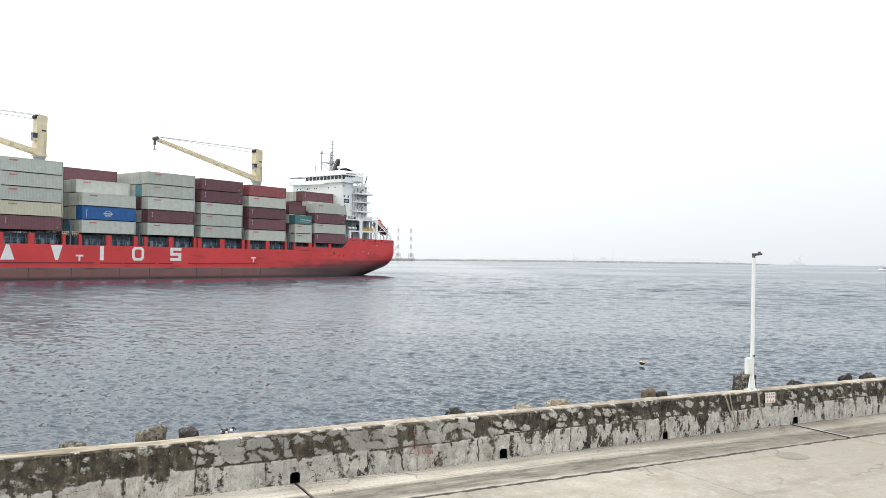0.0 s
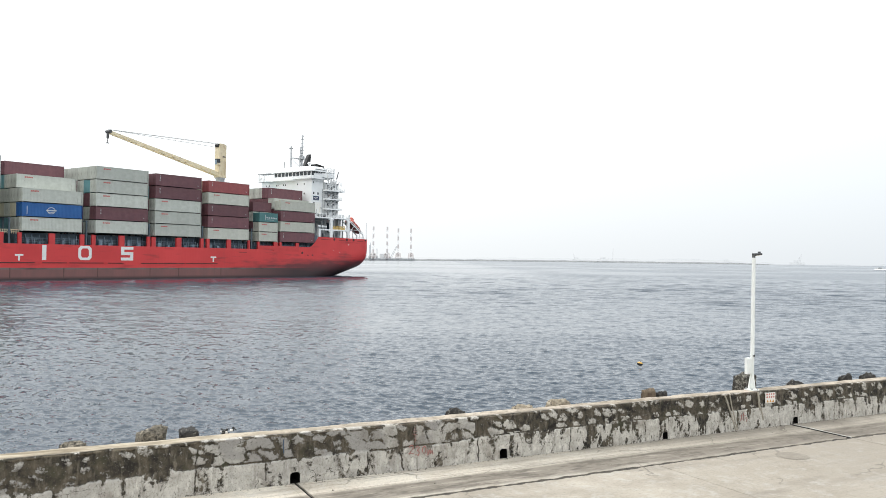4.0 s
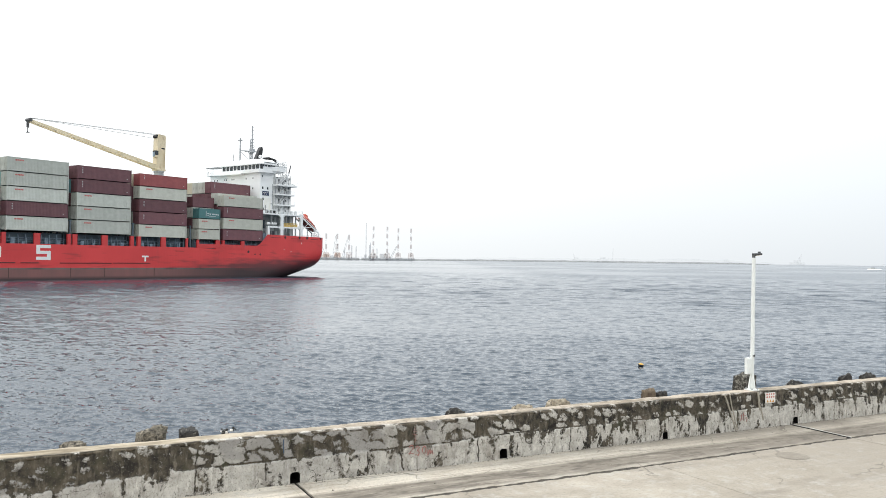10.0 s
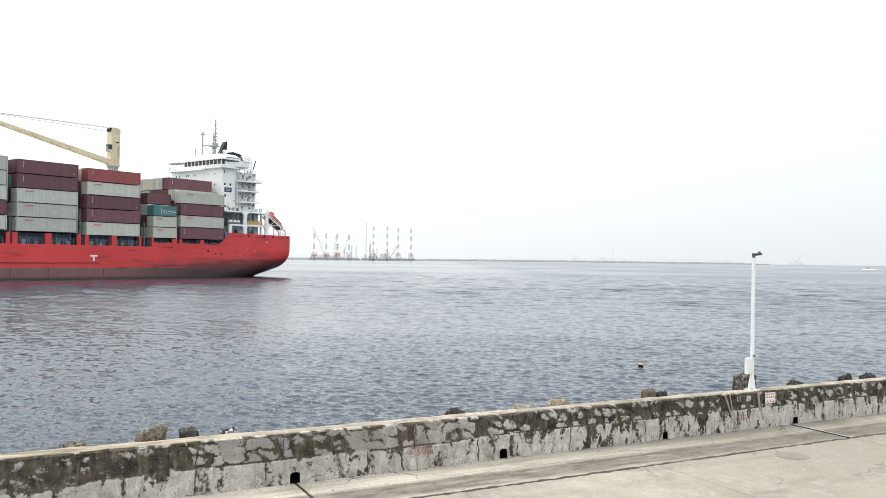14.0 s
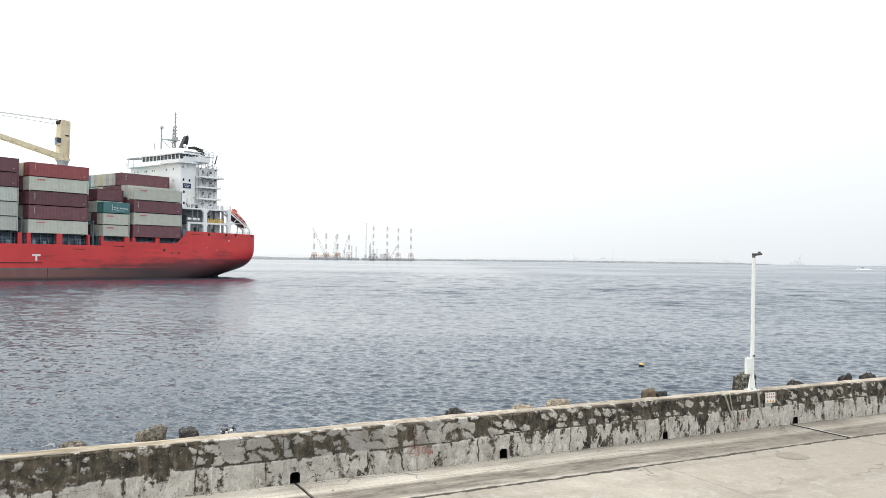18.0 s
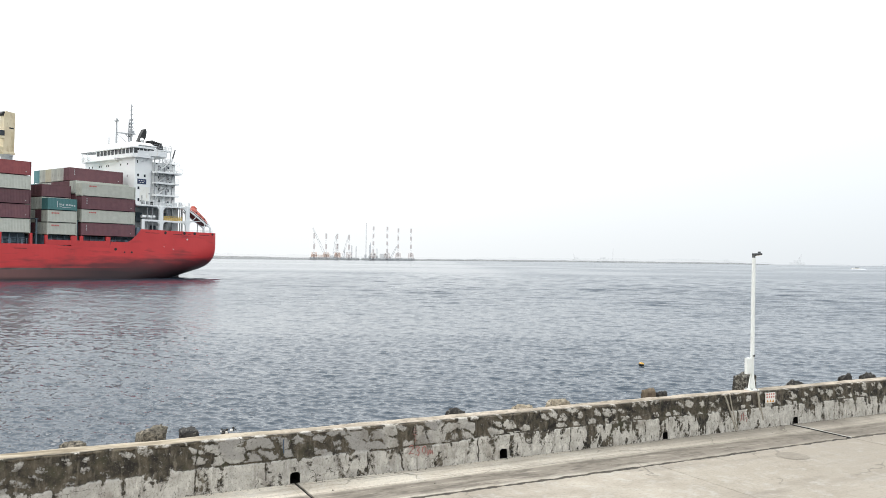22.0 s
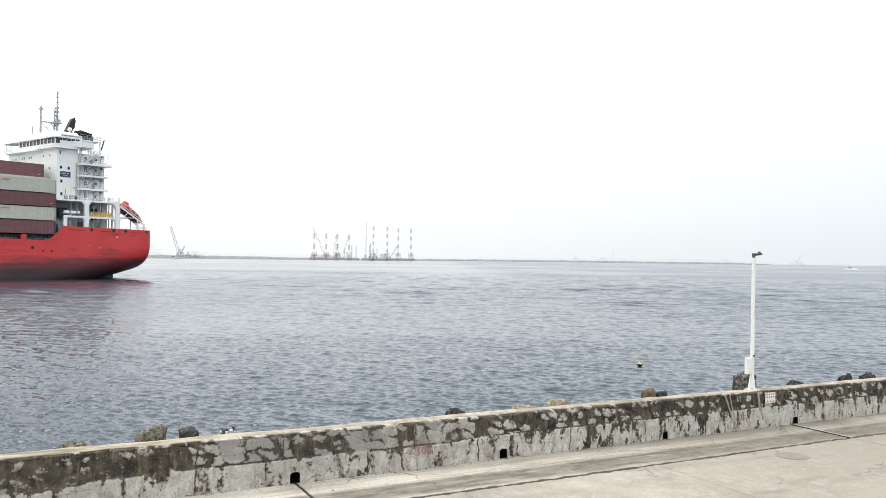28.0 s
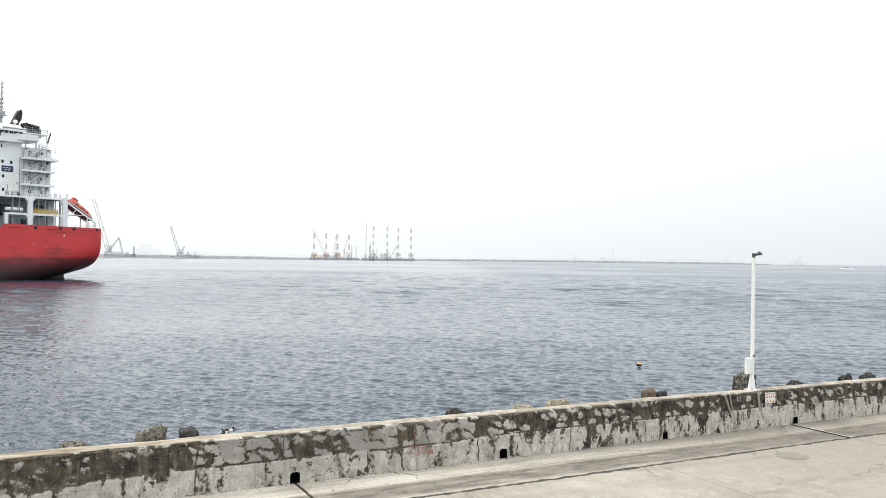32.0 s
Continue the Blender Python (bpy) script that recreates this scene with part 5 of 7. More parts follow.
    rod(bm, (tip_s - 0.2, y, tip_z - 0.2), (tip_s - 0.2, y, tip_z - 1.5), 0.30, 8)
    rod(bm, (tip_s - 0.2, y, tip_z - 1.5), (tip_s - 0.2, y, tip_z - 2.5), 0.10, 6)
    rod(bm, (tip_s - 0.55, y, tip_z - 2.55), (tip_s + 0.15, y, tip_z - 2.55), 0.10, 6)
    part("hook_block", bm, M["lamp_dark"], tower)
    for z in (zb + 8.0,):
        bm = bmesh.new()
        rod(bm, (s0 - 0.9, y - 0.7, z + 0.3), (s0 - 0.9, y + 0.7, z + 0.3), 0.45, 14)
        part("top_sheave", bm, M["black"], tower)
    boxed("name_plate", (s0 + 0.0, s0 + 0.9, y - 0.925, y - 0.89, zb + 5.3, zb + 5.6), M["black"], tower)
    bm = bmesh.new()
    for k in range(12):
        box(bm, s0 + 0.5, s0 + 0.95, y - 1.04, y - 1.0, zb + 0.6 + k * 0.35, zb + 0.66 + k * 0.35)
    box(bm, s0 + 0.48, s0 + 0.54, y - 1.04, y - 0.98, zb + 0.4, zb + 4.8)
    box(bm, s0 + 0.92, s0 + 0.98, y - 1.04, y - 0.98, zb + 0.4, zb + 4.8)
    part("ladder", bm, M["cream_paint"], tower)


def railing(bm, a, b, h=1.05, gap=1.2, thick=0.045):
    a, b = Vector(a), Vector(b)
    n = max(1, int((b - a).length / gap))
    up = Vector((0, 0, 1))
    for i in range(n + 1):
        p = a.lerp(b, i / n)
        beam(bm, p, p + up * h + Vector((0, 0.001, 0)), thick, thick)
    for k in (1.0, 0.66, 0.33):
        beam(bm, a + up * h * k, b + up * h * k, thick, thick)


def build_house(ship):
    W = M["ship_white"]
    c = BEAM / 2
    Q0, Q1 = 3.3, BEAM - 3.3
    bm = bmesh.new()
    box(bm, 24.4, 28.8, Q0, Q1, 16.1, 26.9)
    box(bm, 24.4, 28.8, 7.0, Q1, 9.4, 16.2)
    house = part("deckhouse", bm, W, ship, "tall white accommodation block with rust stains")
    boxed("aft_block", (28.78, 34.4, 2.75, BEAM - 2.75, 15.9, 26.2), M["ship_stained"], house)
    boxed("engine_casing", (33.9, 37.0, 9.0, BEAM - 9.0, 9.4, 25.6), M["ship_greyed"], house)
    # bridge deck: wheelhouse to starboard ends short of the open wing
    Q2, QW = 20.2, Q0 - 0.9
    bridge = bmesh.new()
    prism(bridge, [(23.5, QW + .5), (24.4, QW - 0.1), (28.6, QW - 0.1), (28.6, Q2 + 0.2), (26.4, Q2 + 0.2), (23.5, 17.8)], "z", 26.9, 27.78)
    bridge_ob = part("bridge", bridge, W, ship, "white wheelhouse with a band of dark windows")
    bm = bmesh.new()
    prism(bm, [(23.75, QW + .55), (24.5, QW + 0.05), (28.5, QW + 0.05), (28.5, Q2), (26.4, Q2), (23.75, 17.7)], "z", 27.75, 29.0)
    part("window_band", bm, M["glass"], bridge_ob, "dark wheelhouse window band")
    for i in range(11):
        y = QW + 0.5 + (17.7 - QW - 0.5) * i / 10
        boxed("mullion", (23.64, 23.80, y - 0.13, y + 0.13, 27.70, 29.02), W, bridge_ob)
    boxed("side_panel", (24.45, 28.62, QW - 0.06, QW + 0.2, 27.7, 28.44), W, bridge_ob)
    bm = bmesh.new()
    rim = [(23.1, QW + .3), (24.2, QW - 0.4), (28.9, QW - 0.4), (28.9, Q2 + 0.3), (26.2, Q2 + 0.3), (23.1, 17.6)]
    prism(bm, rim, "z", 28.92, 29.2)
    lowr = [bm.verts.new((x, y, 29.2)) for x, y in rim]
    upr = [bm.verts.new((26.2 + (x - 26.2) * 0.80, 12 + (y - 12) * 0.88, 30.35)) for x, y in rim]
    for i in range(6):
        bm.faces.new((lowr[i], lowr[(i + 1) % 6], upr[(i + 1) % 6], upr[i]))
    bm.faces.new(upr)
    part("bridge_roof", bm, W, bridge_ob)
    boxed("side_window_band", (24.9, 28.55, QW - 0.05, QW + 1.6, 28.45, 29.5), M["glass"], bridge_ob, "dark side windows of the wheelhouse")
    for i in range(5):
        boxed("mullion", (24.85 + 0.92 * i, 24.97 + 0.92 * i, QW - 0.09, QW + 0.02, 28.4, 29.55), W, bridge_ob)
    boxed("side_roof", (24.5, 28.9, QW - 0.45, QW + 2.2, 29.5, 29.72), W, bridge_ob, bevel=0.05)
    boxed("bridge_ledge", (22.9, 24.42, Q0 + 5.9, Q2 + 0.2, 26.62, 26.95), W, bridge_ob)
    for y in (18.5, 19.4):
        bm = bmesh.new()
        s = 23.75 + (y - 17.7) * 1.06
        prism(bm, [(s - 0.22, y - 0.1), (s + 0.05, y + 0.22), (s + 0.15, y + 0.12), (s - 0.1, y - 0.2)], "z", 27.9, 29.02)
        part("mullion", bm, W, bridge_ob)
    bm = bmesh.new()
    prism(bm, [(23.9, Q2 - .3), (24.0, 25.2), (26.2, 25.2), (26.8, Q2 - .3)], "z", 29.0, 29.16)
    part("wing_canopy", bm, M["steel"], bridge_ob, "thin grey wing canopy")
    bm = bmesh.new()
    prism(bm, [(23.6, Q2 - .3), (24.0, 25.0), (26.6, 25.0), (26.8, Q2 - .3)], "z", 26.8, 26.92)
    railing(bm, (23.7, Q2, 26.9), (24.0, 25.0, 26.9), 1.15, 0.6)
    railing(bm, (24.0, 25.0, 26.9), (26.6, 25.0, 26.9), 1.15, 0.6)
    beam(bm, (24.2, 24.6, 26.9), (24.2, 24.6, 29.0), 0.12, 0.12)
    beam(bm, (24.2, 22.4, 26.9), (24.2, 22.4, 29.0), 0.12, 0.12)
    part("starboard_wing", bm, W, bridge_ob)
    # port wing platform with an arched bracket below
    def flare(s):
        return Q0 - 0.02 - 1.75 * min(1.0, max(0.0, (s - 24.9) / 4.2))
    bm = bmesh.new()
    curve = [(25.1 + 4.3 * (1 - math.cos(a)), 23.9 + 3.3 * math.sin(a)) for a in [math.pi / 2 * i / 12 for i in range(13)]]
    prev = None
    for s, z in curve:
        cur = [bm.verts.new(p) for p in ((s, Q0 + 2.6, z), (s, Q0 - 0.02, z), (s, 0.45 * Q0 + 0.55 * flare(s), 0.3 * z + 0.7 * 27.3), (s, flare(s), 27.45), (s, Q0 + 2.6, 27.45))]
        if prev:
            for j in range(4):
                bm.faces.new((prev[j], cur[j], cur[j + 1], prev[j + 1]))
        prev = cur
    cur = [bm.verts.new(p) for p in ((31.2, Q0 + 2.6, 27.2), (31.2, Q0 - 0.02, 27.2), (31.2, 0.45 * Q0 + 0.55 * flare(31.2), 27.22), (31.2, flare(31.2), 27.45), (31.2, Q0 + 2.6, 27.45))]
    for j in range(4):
        bm.faces.new((prev[j], cur[j], cur[j + 1], prev[j + 1]))
    bm.faces.new(cur)
    part("wing_bracket", bm, W, bridge_ob, "curved white bracket under the wing")
    bm = bmesh.new()
    line = [(s, flare(s)) for s in (25.2, 26.5, 27.8, 29.2, 31.3)]
    prism(bm, line + [(31.3, Q0 + 2.6), (25.2, Q0 + 2.6)], "z", 27.45, 27.6)
    for (s0, y0), (s1, y1) in zip(line[1:], line[2:]):
        prism(bm, [(s0, y0), (s1, y1), (s1, y1 + 0.1), (s0, y0 + 0.1)], "z", 27.6, 28.6)
    prism(bm, [(31.2, flare(31)), (31.3, flare(31)), (31.3, Q0 + 2.6), (31.2, Q0 + 2.6)], "z", 27.6, 28.6)
    part("port_wing", bm, W, bridge_ob, "white open wing with a solid parapet")
    # windows of the front and the flush side wall
    def window(x0, x1, y0, y1, z0, z1):
        w = boxed("window", (x0, x1, y0, y1, z0, z1), M["glass"], house)
        return w
    for z in (25.55, 22.9, 20.2, 17.6):
        for y in (21.9, 20.6, 17.6, 16.9, 14.6, 13.8, 8.9, 6.2):
            window(24.36, 24.45, y - 0.14, y + 0.14, z - 0.22, z + 0.22)
    for s, z in ((25.2, 23.0), (26.85, 22.95), (25.35, 20.15), (25.4, 17.55), (25.1, 26.0), (25.55, 26.15)):
        window(s - 0.22, s + 0.22, Q0 - 0.04, Q0 + 0.05, z - 0.3, z + 0.3)
    board = boxed("name_board", (25.05, 27.25, Q0 - 0.07, Q0 - 0.005, 21.05, 22.2), M["navy_panel"], house, "navy blue board with pale bars")
    for a, z in ((25.35, 21.72), (25.9, 21.74), (26.45, 21.72), (25.6, 21.36), (26.2, 21.36)):
        boxed("pale_bar", (a, a + 0.38, Q0 - 0.09, Q0 - 0.06, z, z + 0.13), M["white_mark"], board)
    # outside decks on the after part, with stairs
    rng = random.Random(21)
    for i, (z, s1) in enumerate(((24.1, 35.2), (21.7, 34.6), (18.95, 34.7))):
        gal = boxed("gallery_deck", (28.6, s1, 1.1 if i == 0 else 1.5, 9.0, z - 0.36, z), W, house)
        bm = bmesh.new()
        y = 1.15 if i == 0 else 1.55
        railing(bm, (29.6, y, z), (s1, y, z), 1.0, 2.4, 0.028)
        railing(bm, (s1 - .05, y, z), (s1 - .05, 9, z), 1.0, 2.4, 0.028)
        part("guard_rail", bm, W, gal)
        bm = bmesh.new()
        beam(bm, (29.6, 2.35, z), (32.6, 2.35, z + 2.4), 0.6, 0.12)
        beam(bm, (29.6, 2.05, z + 0.9), (32.6, 2.05, z + 3.3), 0.06, 0.06)
        for k in range(7):
            box(bm, 29.75 + 0.42 * k, 30.05 + 0.42 * k, 2.05, 2.65, z + 0.2 + 0.34 * k, z + 0.26 + 0.34 * k)
        part("stair", bm, M["ship_stained"], gal)
        for s in (29.2, 30.9, 32.4, 33.7):
            bm = bmesh.new()
            prism(bm, [(1.7, z - 0.30), (2.76, z - 0.30), (2.76, z - 1.05)], "x", s, s + 0.12)
            part("bracket", bm, M["ship_greyed"], gal)
        for k in range(2):
            s = 29.1 + rng.random() * 4.6
            boxed("deck_locker", (s, s + 0.25 + 0.4 * rng.random(), 2.25, 2.72, z, z + 0.4 + 0.8 * rng.random()), M[("mast_grey", "steel", "ship_greyed")[k % 3]], gal)
    for s in (28.95, 30.2, 32.05, 33.5):
        bm = bmesh.new()
        rod(bm, (s, 2.66, 16.3), (s, 2.66, 25.6), 0.08, 8)
        part("downpipe", bm, M["mast_grey"], house)
    for s, z in ((25.9, 17.2), (27.9, 18.9)):
        boxed("wall_fitting", (s, s + 0.3, Q0 - 0.12, Q0 + 0.02, z, z + 0.22), M["steel" if z > 18 else "black"], house)
    boxed("paint_patch", (25.65, 28.1, Q0 - 0.012, Q0 + 0.01, 17.2, 20.5), M["cream_patch"], house, "yellowed repainted patch with rust runs")
    for s in (25.8, 27.3, 28.3):
        bm = bmesh.new()
        rod(bm, (s, Q0 - 1.2, 16.35), (s, Q0 - 1.2, 17.1), 0.22, 10)
        rod(bm, (s, Q0 - 1.2, 17.1), (s, Q0 - 1.2, 17.35), 0.36, 10)
        part("mushroom_vent", bm, M["ship_greyed"], house)
    for z in (25.2, 22.8, 20.05, 17.4):
        window(29.95, 30.5, 2.69, 2.78, z - 0.28, z + 0.36)
        window(32.3, 32.75, 2.69, 2.78, z - 0.22, z + 0.26)
    for z in (24.1, 21.7, 18.95, 16.35):
        boxed("wall_door", (31.05, 31.7, 2.69, 2.77, z + 0.1, z + 1.9), M["ship_greyed"], house)
    bm = bmesh.new()
    box(bm, 33.7, 35.0, 2.2, 3.2, 9.2, 15.98, 0.1)
    part("vent_trunk", bm, M["inner_grey"], ship, "grey vent trunk")
    bm = bmesh.new()
    rod(bm, (33.3, 3.0, 26.1), (33.75, 2.9, 27.5), 0.20, 8, 0.17)
    davit = part("davit", bm, W, ship, "short white davit post with a dark jib")
    bm = bmesh.new()
    rod(bm, (33.72, 2.9, 27.4), (34.25, 2.7, 29.6), 0.17, 8, 0.13)
    part("jib", bm, M["lamp_dark"], davit)
    # clutter on the upper deck behind the bridge
    rng = random.Random(11)
    bm = bmesh.new()
    railing(bm, (29.0, Q0 - 1.6, 28.6), (31.2, Q0 - 1.6, 28.6), 0.9)
    railing(bm, (29.9, 4.5, 29.4), (34.5, 4.5, 29.4), 1.1)
    railing(bm, (34.5, 4.5, 29.4), (34.5, 20, 29.4), 1.1)
    railing(bm, (30.2, 4.5, 27.0), (34.4, 4.5, 26.2), 1.1)
    railing(bm, (31.2, 2.4, 26.2), (35.2, 2.4, 25.4), 1.0)
    part("monkey_rail", bm, M["mast_grey"], house)
    boxed("upper_deck", (29.8, 34.6, 4.4, BEAM - 6.0, 29.2, 29.4), W, house)
    for s in (30.2, 32.3, 34.4):
        for y in (4.6, 9.0):
            boxed("deck_post", (s - 0.1, s + 0.1, y - 0.1, y + 0.1, 26.1, 29.3), W, house)
    for k in range(16):
        s, y = 30.3 + rng.random() * 3.5, 4.6 + rng.random() * 6
        boxed("deck_equipment", (s, s + 0.3 + 0.5 * rng.random(), y, y + 0.6, 29.4, 29.8 + 0.8 * rng.random()), M["black" if k % 3 else "steel"], house)
    for k in range(6):
        s = 31.4 + 0.7 * k
        boxed("rail_fitting", (s, s + 0.35, 1.9, 2.3, 23.75, 24.3 + 0.5 * rng.random()), W, house)
    # fittings of the side wall and the decks aft
    for s, z0, z1 in ((28.45, 16.35, 24.2), (26.2, 16.35, 18.6)):
        bm = bmesh.new()
        rod(bm, (s, Q0 - 0.12, z0), (s, Q0 - 0.12, z1), 0.07, 6)
        part("side_pipe", bm, M["mast_grey"], house)
    for z in (24.75, 22.25, 19.6, 17.0):
        for s in (29.3, 33.6):
            boxed("deck_lamp", (s, s + 0.2, 2.45, 2.74, z + 1.1, z + 1.28), M["black"], house)
    for s in (24.9, 26.0, 27.1, 30.4, 31.8, 33.0, 34.4):
        boxed("deck_store", (s, s + 0.35 + 0.3 * rng.random(), 0.8, 1.3, 16.35, 16.75 + 0.6 * rng.random()), M[("mast_grey", "black", "steel", "ship_greyed")[int(s * 3) % 4]], house)
    for k in range(4):
        s = 31.6 + 0.62 * k
        bm = bmesh.new()
        rod(bm, (s, 3.2, 26.2), (s, 3.2, 26.5 + 0.5 * rng.random()), 0.09 + 0.08 * rng.random(), 8)
        part("air_pipe", bm, M["ship_greyed"], house)
    # funnel fin
    bm = bmesh.new()
    prism(bm, [(30.2, 29.3), (30.8, 30.8), (31.8, 32.6), (32.4, 34.0), (33.0, 35.1), (33.5, 35.3), (33.7, 34.6), (33.5, 33.2), (32.9, 32.2), (33.3, 31.4), (32.8, 29.3)], "y", c - 0.2, c + 0.9)
    part("funnel", bm, M["black"], ship, "black raked funnel with a hooked top")
    bm = bmesh.new()
    rod(bm, (31.6, c - 1.6, 29.4), (31.6, c - 1.6, 32.0), 0.12, 8)
    bmesh.ops.create_uvsphere(bm, u_segments=14, v_segments=8, radius=0.48, matrix=pose(31.6, c - 1.6, 32.3))
    part("radome", bm, W, ship, "white satellite dome on a post")
    bm = bmesh.new()
    for k in range(5):
        box(bm, 32.9 + k * 0.6, 33.2 + k * 0.6, c - 3.6, c - 1.0, 30.2, 32.2 - 0.1 * k)
    box(bm, 32.6, 36.0, c - 3.5, c - 1.1, 29.4, 31.2)
    part("exhaust_pipes", bm, M["black"], ship, "row of black exhaust pipes")
    # masts
    bm = bmesh.new()
    rod(bm, (28.75, 11.9, 29.6), (28.75, 11.9, 40.2), 0.26, 8, 0.12)
    rod(bm, (28.3, 12.3, 29.6), (28.3, 12.1, 36.2), 0.17, 8, 0.12)
    for z in (31.2, 32.4, 34.6, 35.4, 36.2):
        beam(bm, (28.3, 12.2, z), (28.75, 11.9, z + 0.5), 0.12, 0.12)
        box(bm, 28.45, 28.95, 11.6, 12.3, z + 0.2, z + 0.55)
    box(bm, 27.3, 29.4, 10.9, 13.1, 33.2, 33.4)
    box(bm, 28.3, 29.2, 11.3, 12.5, 33.4, 34.1)
    for z in (33.0, 34.4, 35.6, 36.7, 37.8, 38.9, 39.7):
        half = 0.9 - 0.05 * (z - 33.0)
        beam(bm, (28.75, 11.9 - half, z), (28.75, 11.9 + 0.7 * half, z), 0.12, 0.12)
        beam(bm, (28.75, 11.9 - half, z), (28.75, 11.9 - half, z + 0.35), 0.08, 0.08)
    beam(bm, (26.0, 13.4, 33.4), (28.75, 12.0, 33.4), 0.3, 0.25)
    beam(bm, (26.0, 13.4, 33.2), (28.6, 12.0, 30.6), 0.12, 0.12)
    beam(bm, (27.5, 12.2, 33.2), (29.8, 11.6, 30.4), 0.12, 0.12)
    rod(bm, (26.0, 13.45, 29.6), (26.0, 13.45, 36.0), 0.25, 8, 0.16)
    mast = part("mast", bm, M["mast_grey"], ship, "grey-white signal mast with crosstrees")
    bm = bmesh.new()
    box(bm, 25.75, 26.3, 12.9, 14.0, 36.0, 36.25)
    box(bm, 25.9, 26.15, 13.3, 13.6, 36.25, 36.7)
    part("radar_scanner", bm, M["steel"], mast)
    for s, y, z0, z1 in ((25.2, 15.2, 29.5, 32.4), (27.2, 8.3, 29.7, 31.0)):
        bm = bmesh.new()
        rod(bm, (s, y, z0), (s, y, z1), 0.10, 6)
        part("aerial", bm, M["steel"], mast)

    # boat deck: slab on white posts over the mooring deck
    bd = boxed("boat_deck", (22.9, 36.9, 0.25, 9.0, 16.0, 16.35), W, ship, "white boat deck on posts", 0.03)
    bm = bmesh.new()
    railing(bm, (24.6, 0.35, 16.35), (36.6, 0.35, 16.35), 1.0)
    part("guard_rail", bm, W, bd)
    boxed("side_beam", (24.5, 36.9, 0.25, 0.65, 12.65, 13.05), W, bd, bevel=0.04)
    for a, b, z0, z1 in ((24.4, 25.1, 9.9, 13.0), (28.8, 29.75, 9.9, 16.1), (35.75, 36.6, 9.9, 16.6)):
        bm = bmesh.new()
        box(bm, a, b, 0.2, 0.75, z0, z1, 0.06)
        if z1 > 15:
            for sgn, e in ((-1, a), (1, b)):
                if e > 36:
                    continue
                prism(bm, [(e, 16.05), (e + sgn * 0.7, 16.05), (e, 15.3)], "y", 0.3, 0.65)
                prism(bm, [(e, 12.7), (e + sgn * 0.5, 12.7), (e, 12.1)], "y", 0.3, 0.65)
        part("post", bm, W, bd)
    boxed("inner_wall", (23.2, 36.8, 6.0, 6.3, 9.6, 16.0), M["inner_grey"], bd)
    for s, z, w, h in ((24.2, 10.0, 1.1, 1.9), (27.9, 10.2, 0.8, 1.8), (26.0, 13.3, 1.6, 1.5), (30.2, 10.0, 0.9, 2.0), (33.3, 13.2, 1.0, 1.8), (35.4, 10.0, 0.8, 1.9)):
        boxed("locker", (s, s + w, 5.1, 5.96, z - 0.6, z + h), M["deck_dark" if w > 0.85 else "ship_greyed"], bd)
    boxed("inner_door", (31.6, 32.6, 5.9, 5.99, 9.6, 12.0), W, bd)
    for s in (26.2, 27.5, 31.2, 32.6, 34.6):
        bm = bmesh.new()
        rod(bm, (s, 1.0, 9.3), (s, 1.0, 16.0), 0.12, 8)
        part("stanchion", bm, M["steel"], bd)
    for k in range(3):
        bm = bmesh.new()
        x = 24.9 + k * 1.15
        rod(bm, (x, 1.3, 13.75), (x + 1.0, 1.3, 13.75), 0.36, 14)
        part("life_raft", bm, W, bd, "white life raft canister")
    bm = bmesh.new()
    box(bm, 29.75, 35.0, 0.75, 1.2, 13.05, 13.25)
    for k in range(10):
        box(bm, 29.8 + 0.56 * k, 30.05 + 0.56 * k, 0.72, 0.80, 13.1, 14.1)
    box(bm, 29.75, 35.0, 0.72, 0.8, 13.95, 14.1)
    box(bm, 29.75, 35.0, 0.8, 1.15, 13.3, 13.75)
    part("gangway", bm, M["yellow"], bd, "yellow stowed gangway")
    boxed("winch", (23.6, 24.6, 1.0, 2.2, 9.2, 11.2), M["pipe_blue"], bd)
    # ramp of the free-fall boat
    bm = bmesh.new()
    for y in (0.7, 3.3):
        beam(bm, (36.7, y, 15.75), (43.0, y, 11.75), 0.22, 0.32)
        beam(bm, (36.8, y, 13.2), (40.3, y, 13.2), 0.14, 0.14)
        beam(bm, (38.9, y, 14.3), (37.3, y, 12.8), 0.12, 0.12)
        beam(bm, (42.9, y, 11.9), (42.9, y, 9.4), 0.3, 0.3)
        beam(bm, (41.2, y, 12.8), (41.2, y, 9.6), 0.16, 0.16)
        beam(bm, (36.8, y, 17.4), (36.8, y, 9.6), 0.3, 0.3)
        beam(bm, (37.2, y - 0.12, 15.9), (42.7, y - 0.12, 12.4), 0.08, 0.10)
    part("launch_ramp", bm, W, bd, "white sloping lifeboat launch ramp")
    bm = bmesh.new()
    railing(bm, (40.6, 0.35, 10.4), (43.2, 0.35, 10.4), 0.9, 0.8)
    railing(bm, (43.2, 0.35, 10.4), (43.3, 20, 10.4), 0.9, 1.5)
    part("stern_rail", bm, W, ship)
    for s in (37.2, 38.8, 39.5, 32.8):
        boxed("mooring_bitts", (s, s + 0.5, 0.9, 1.5, 9.2, 10.6), M["black"], ship)


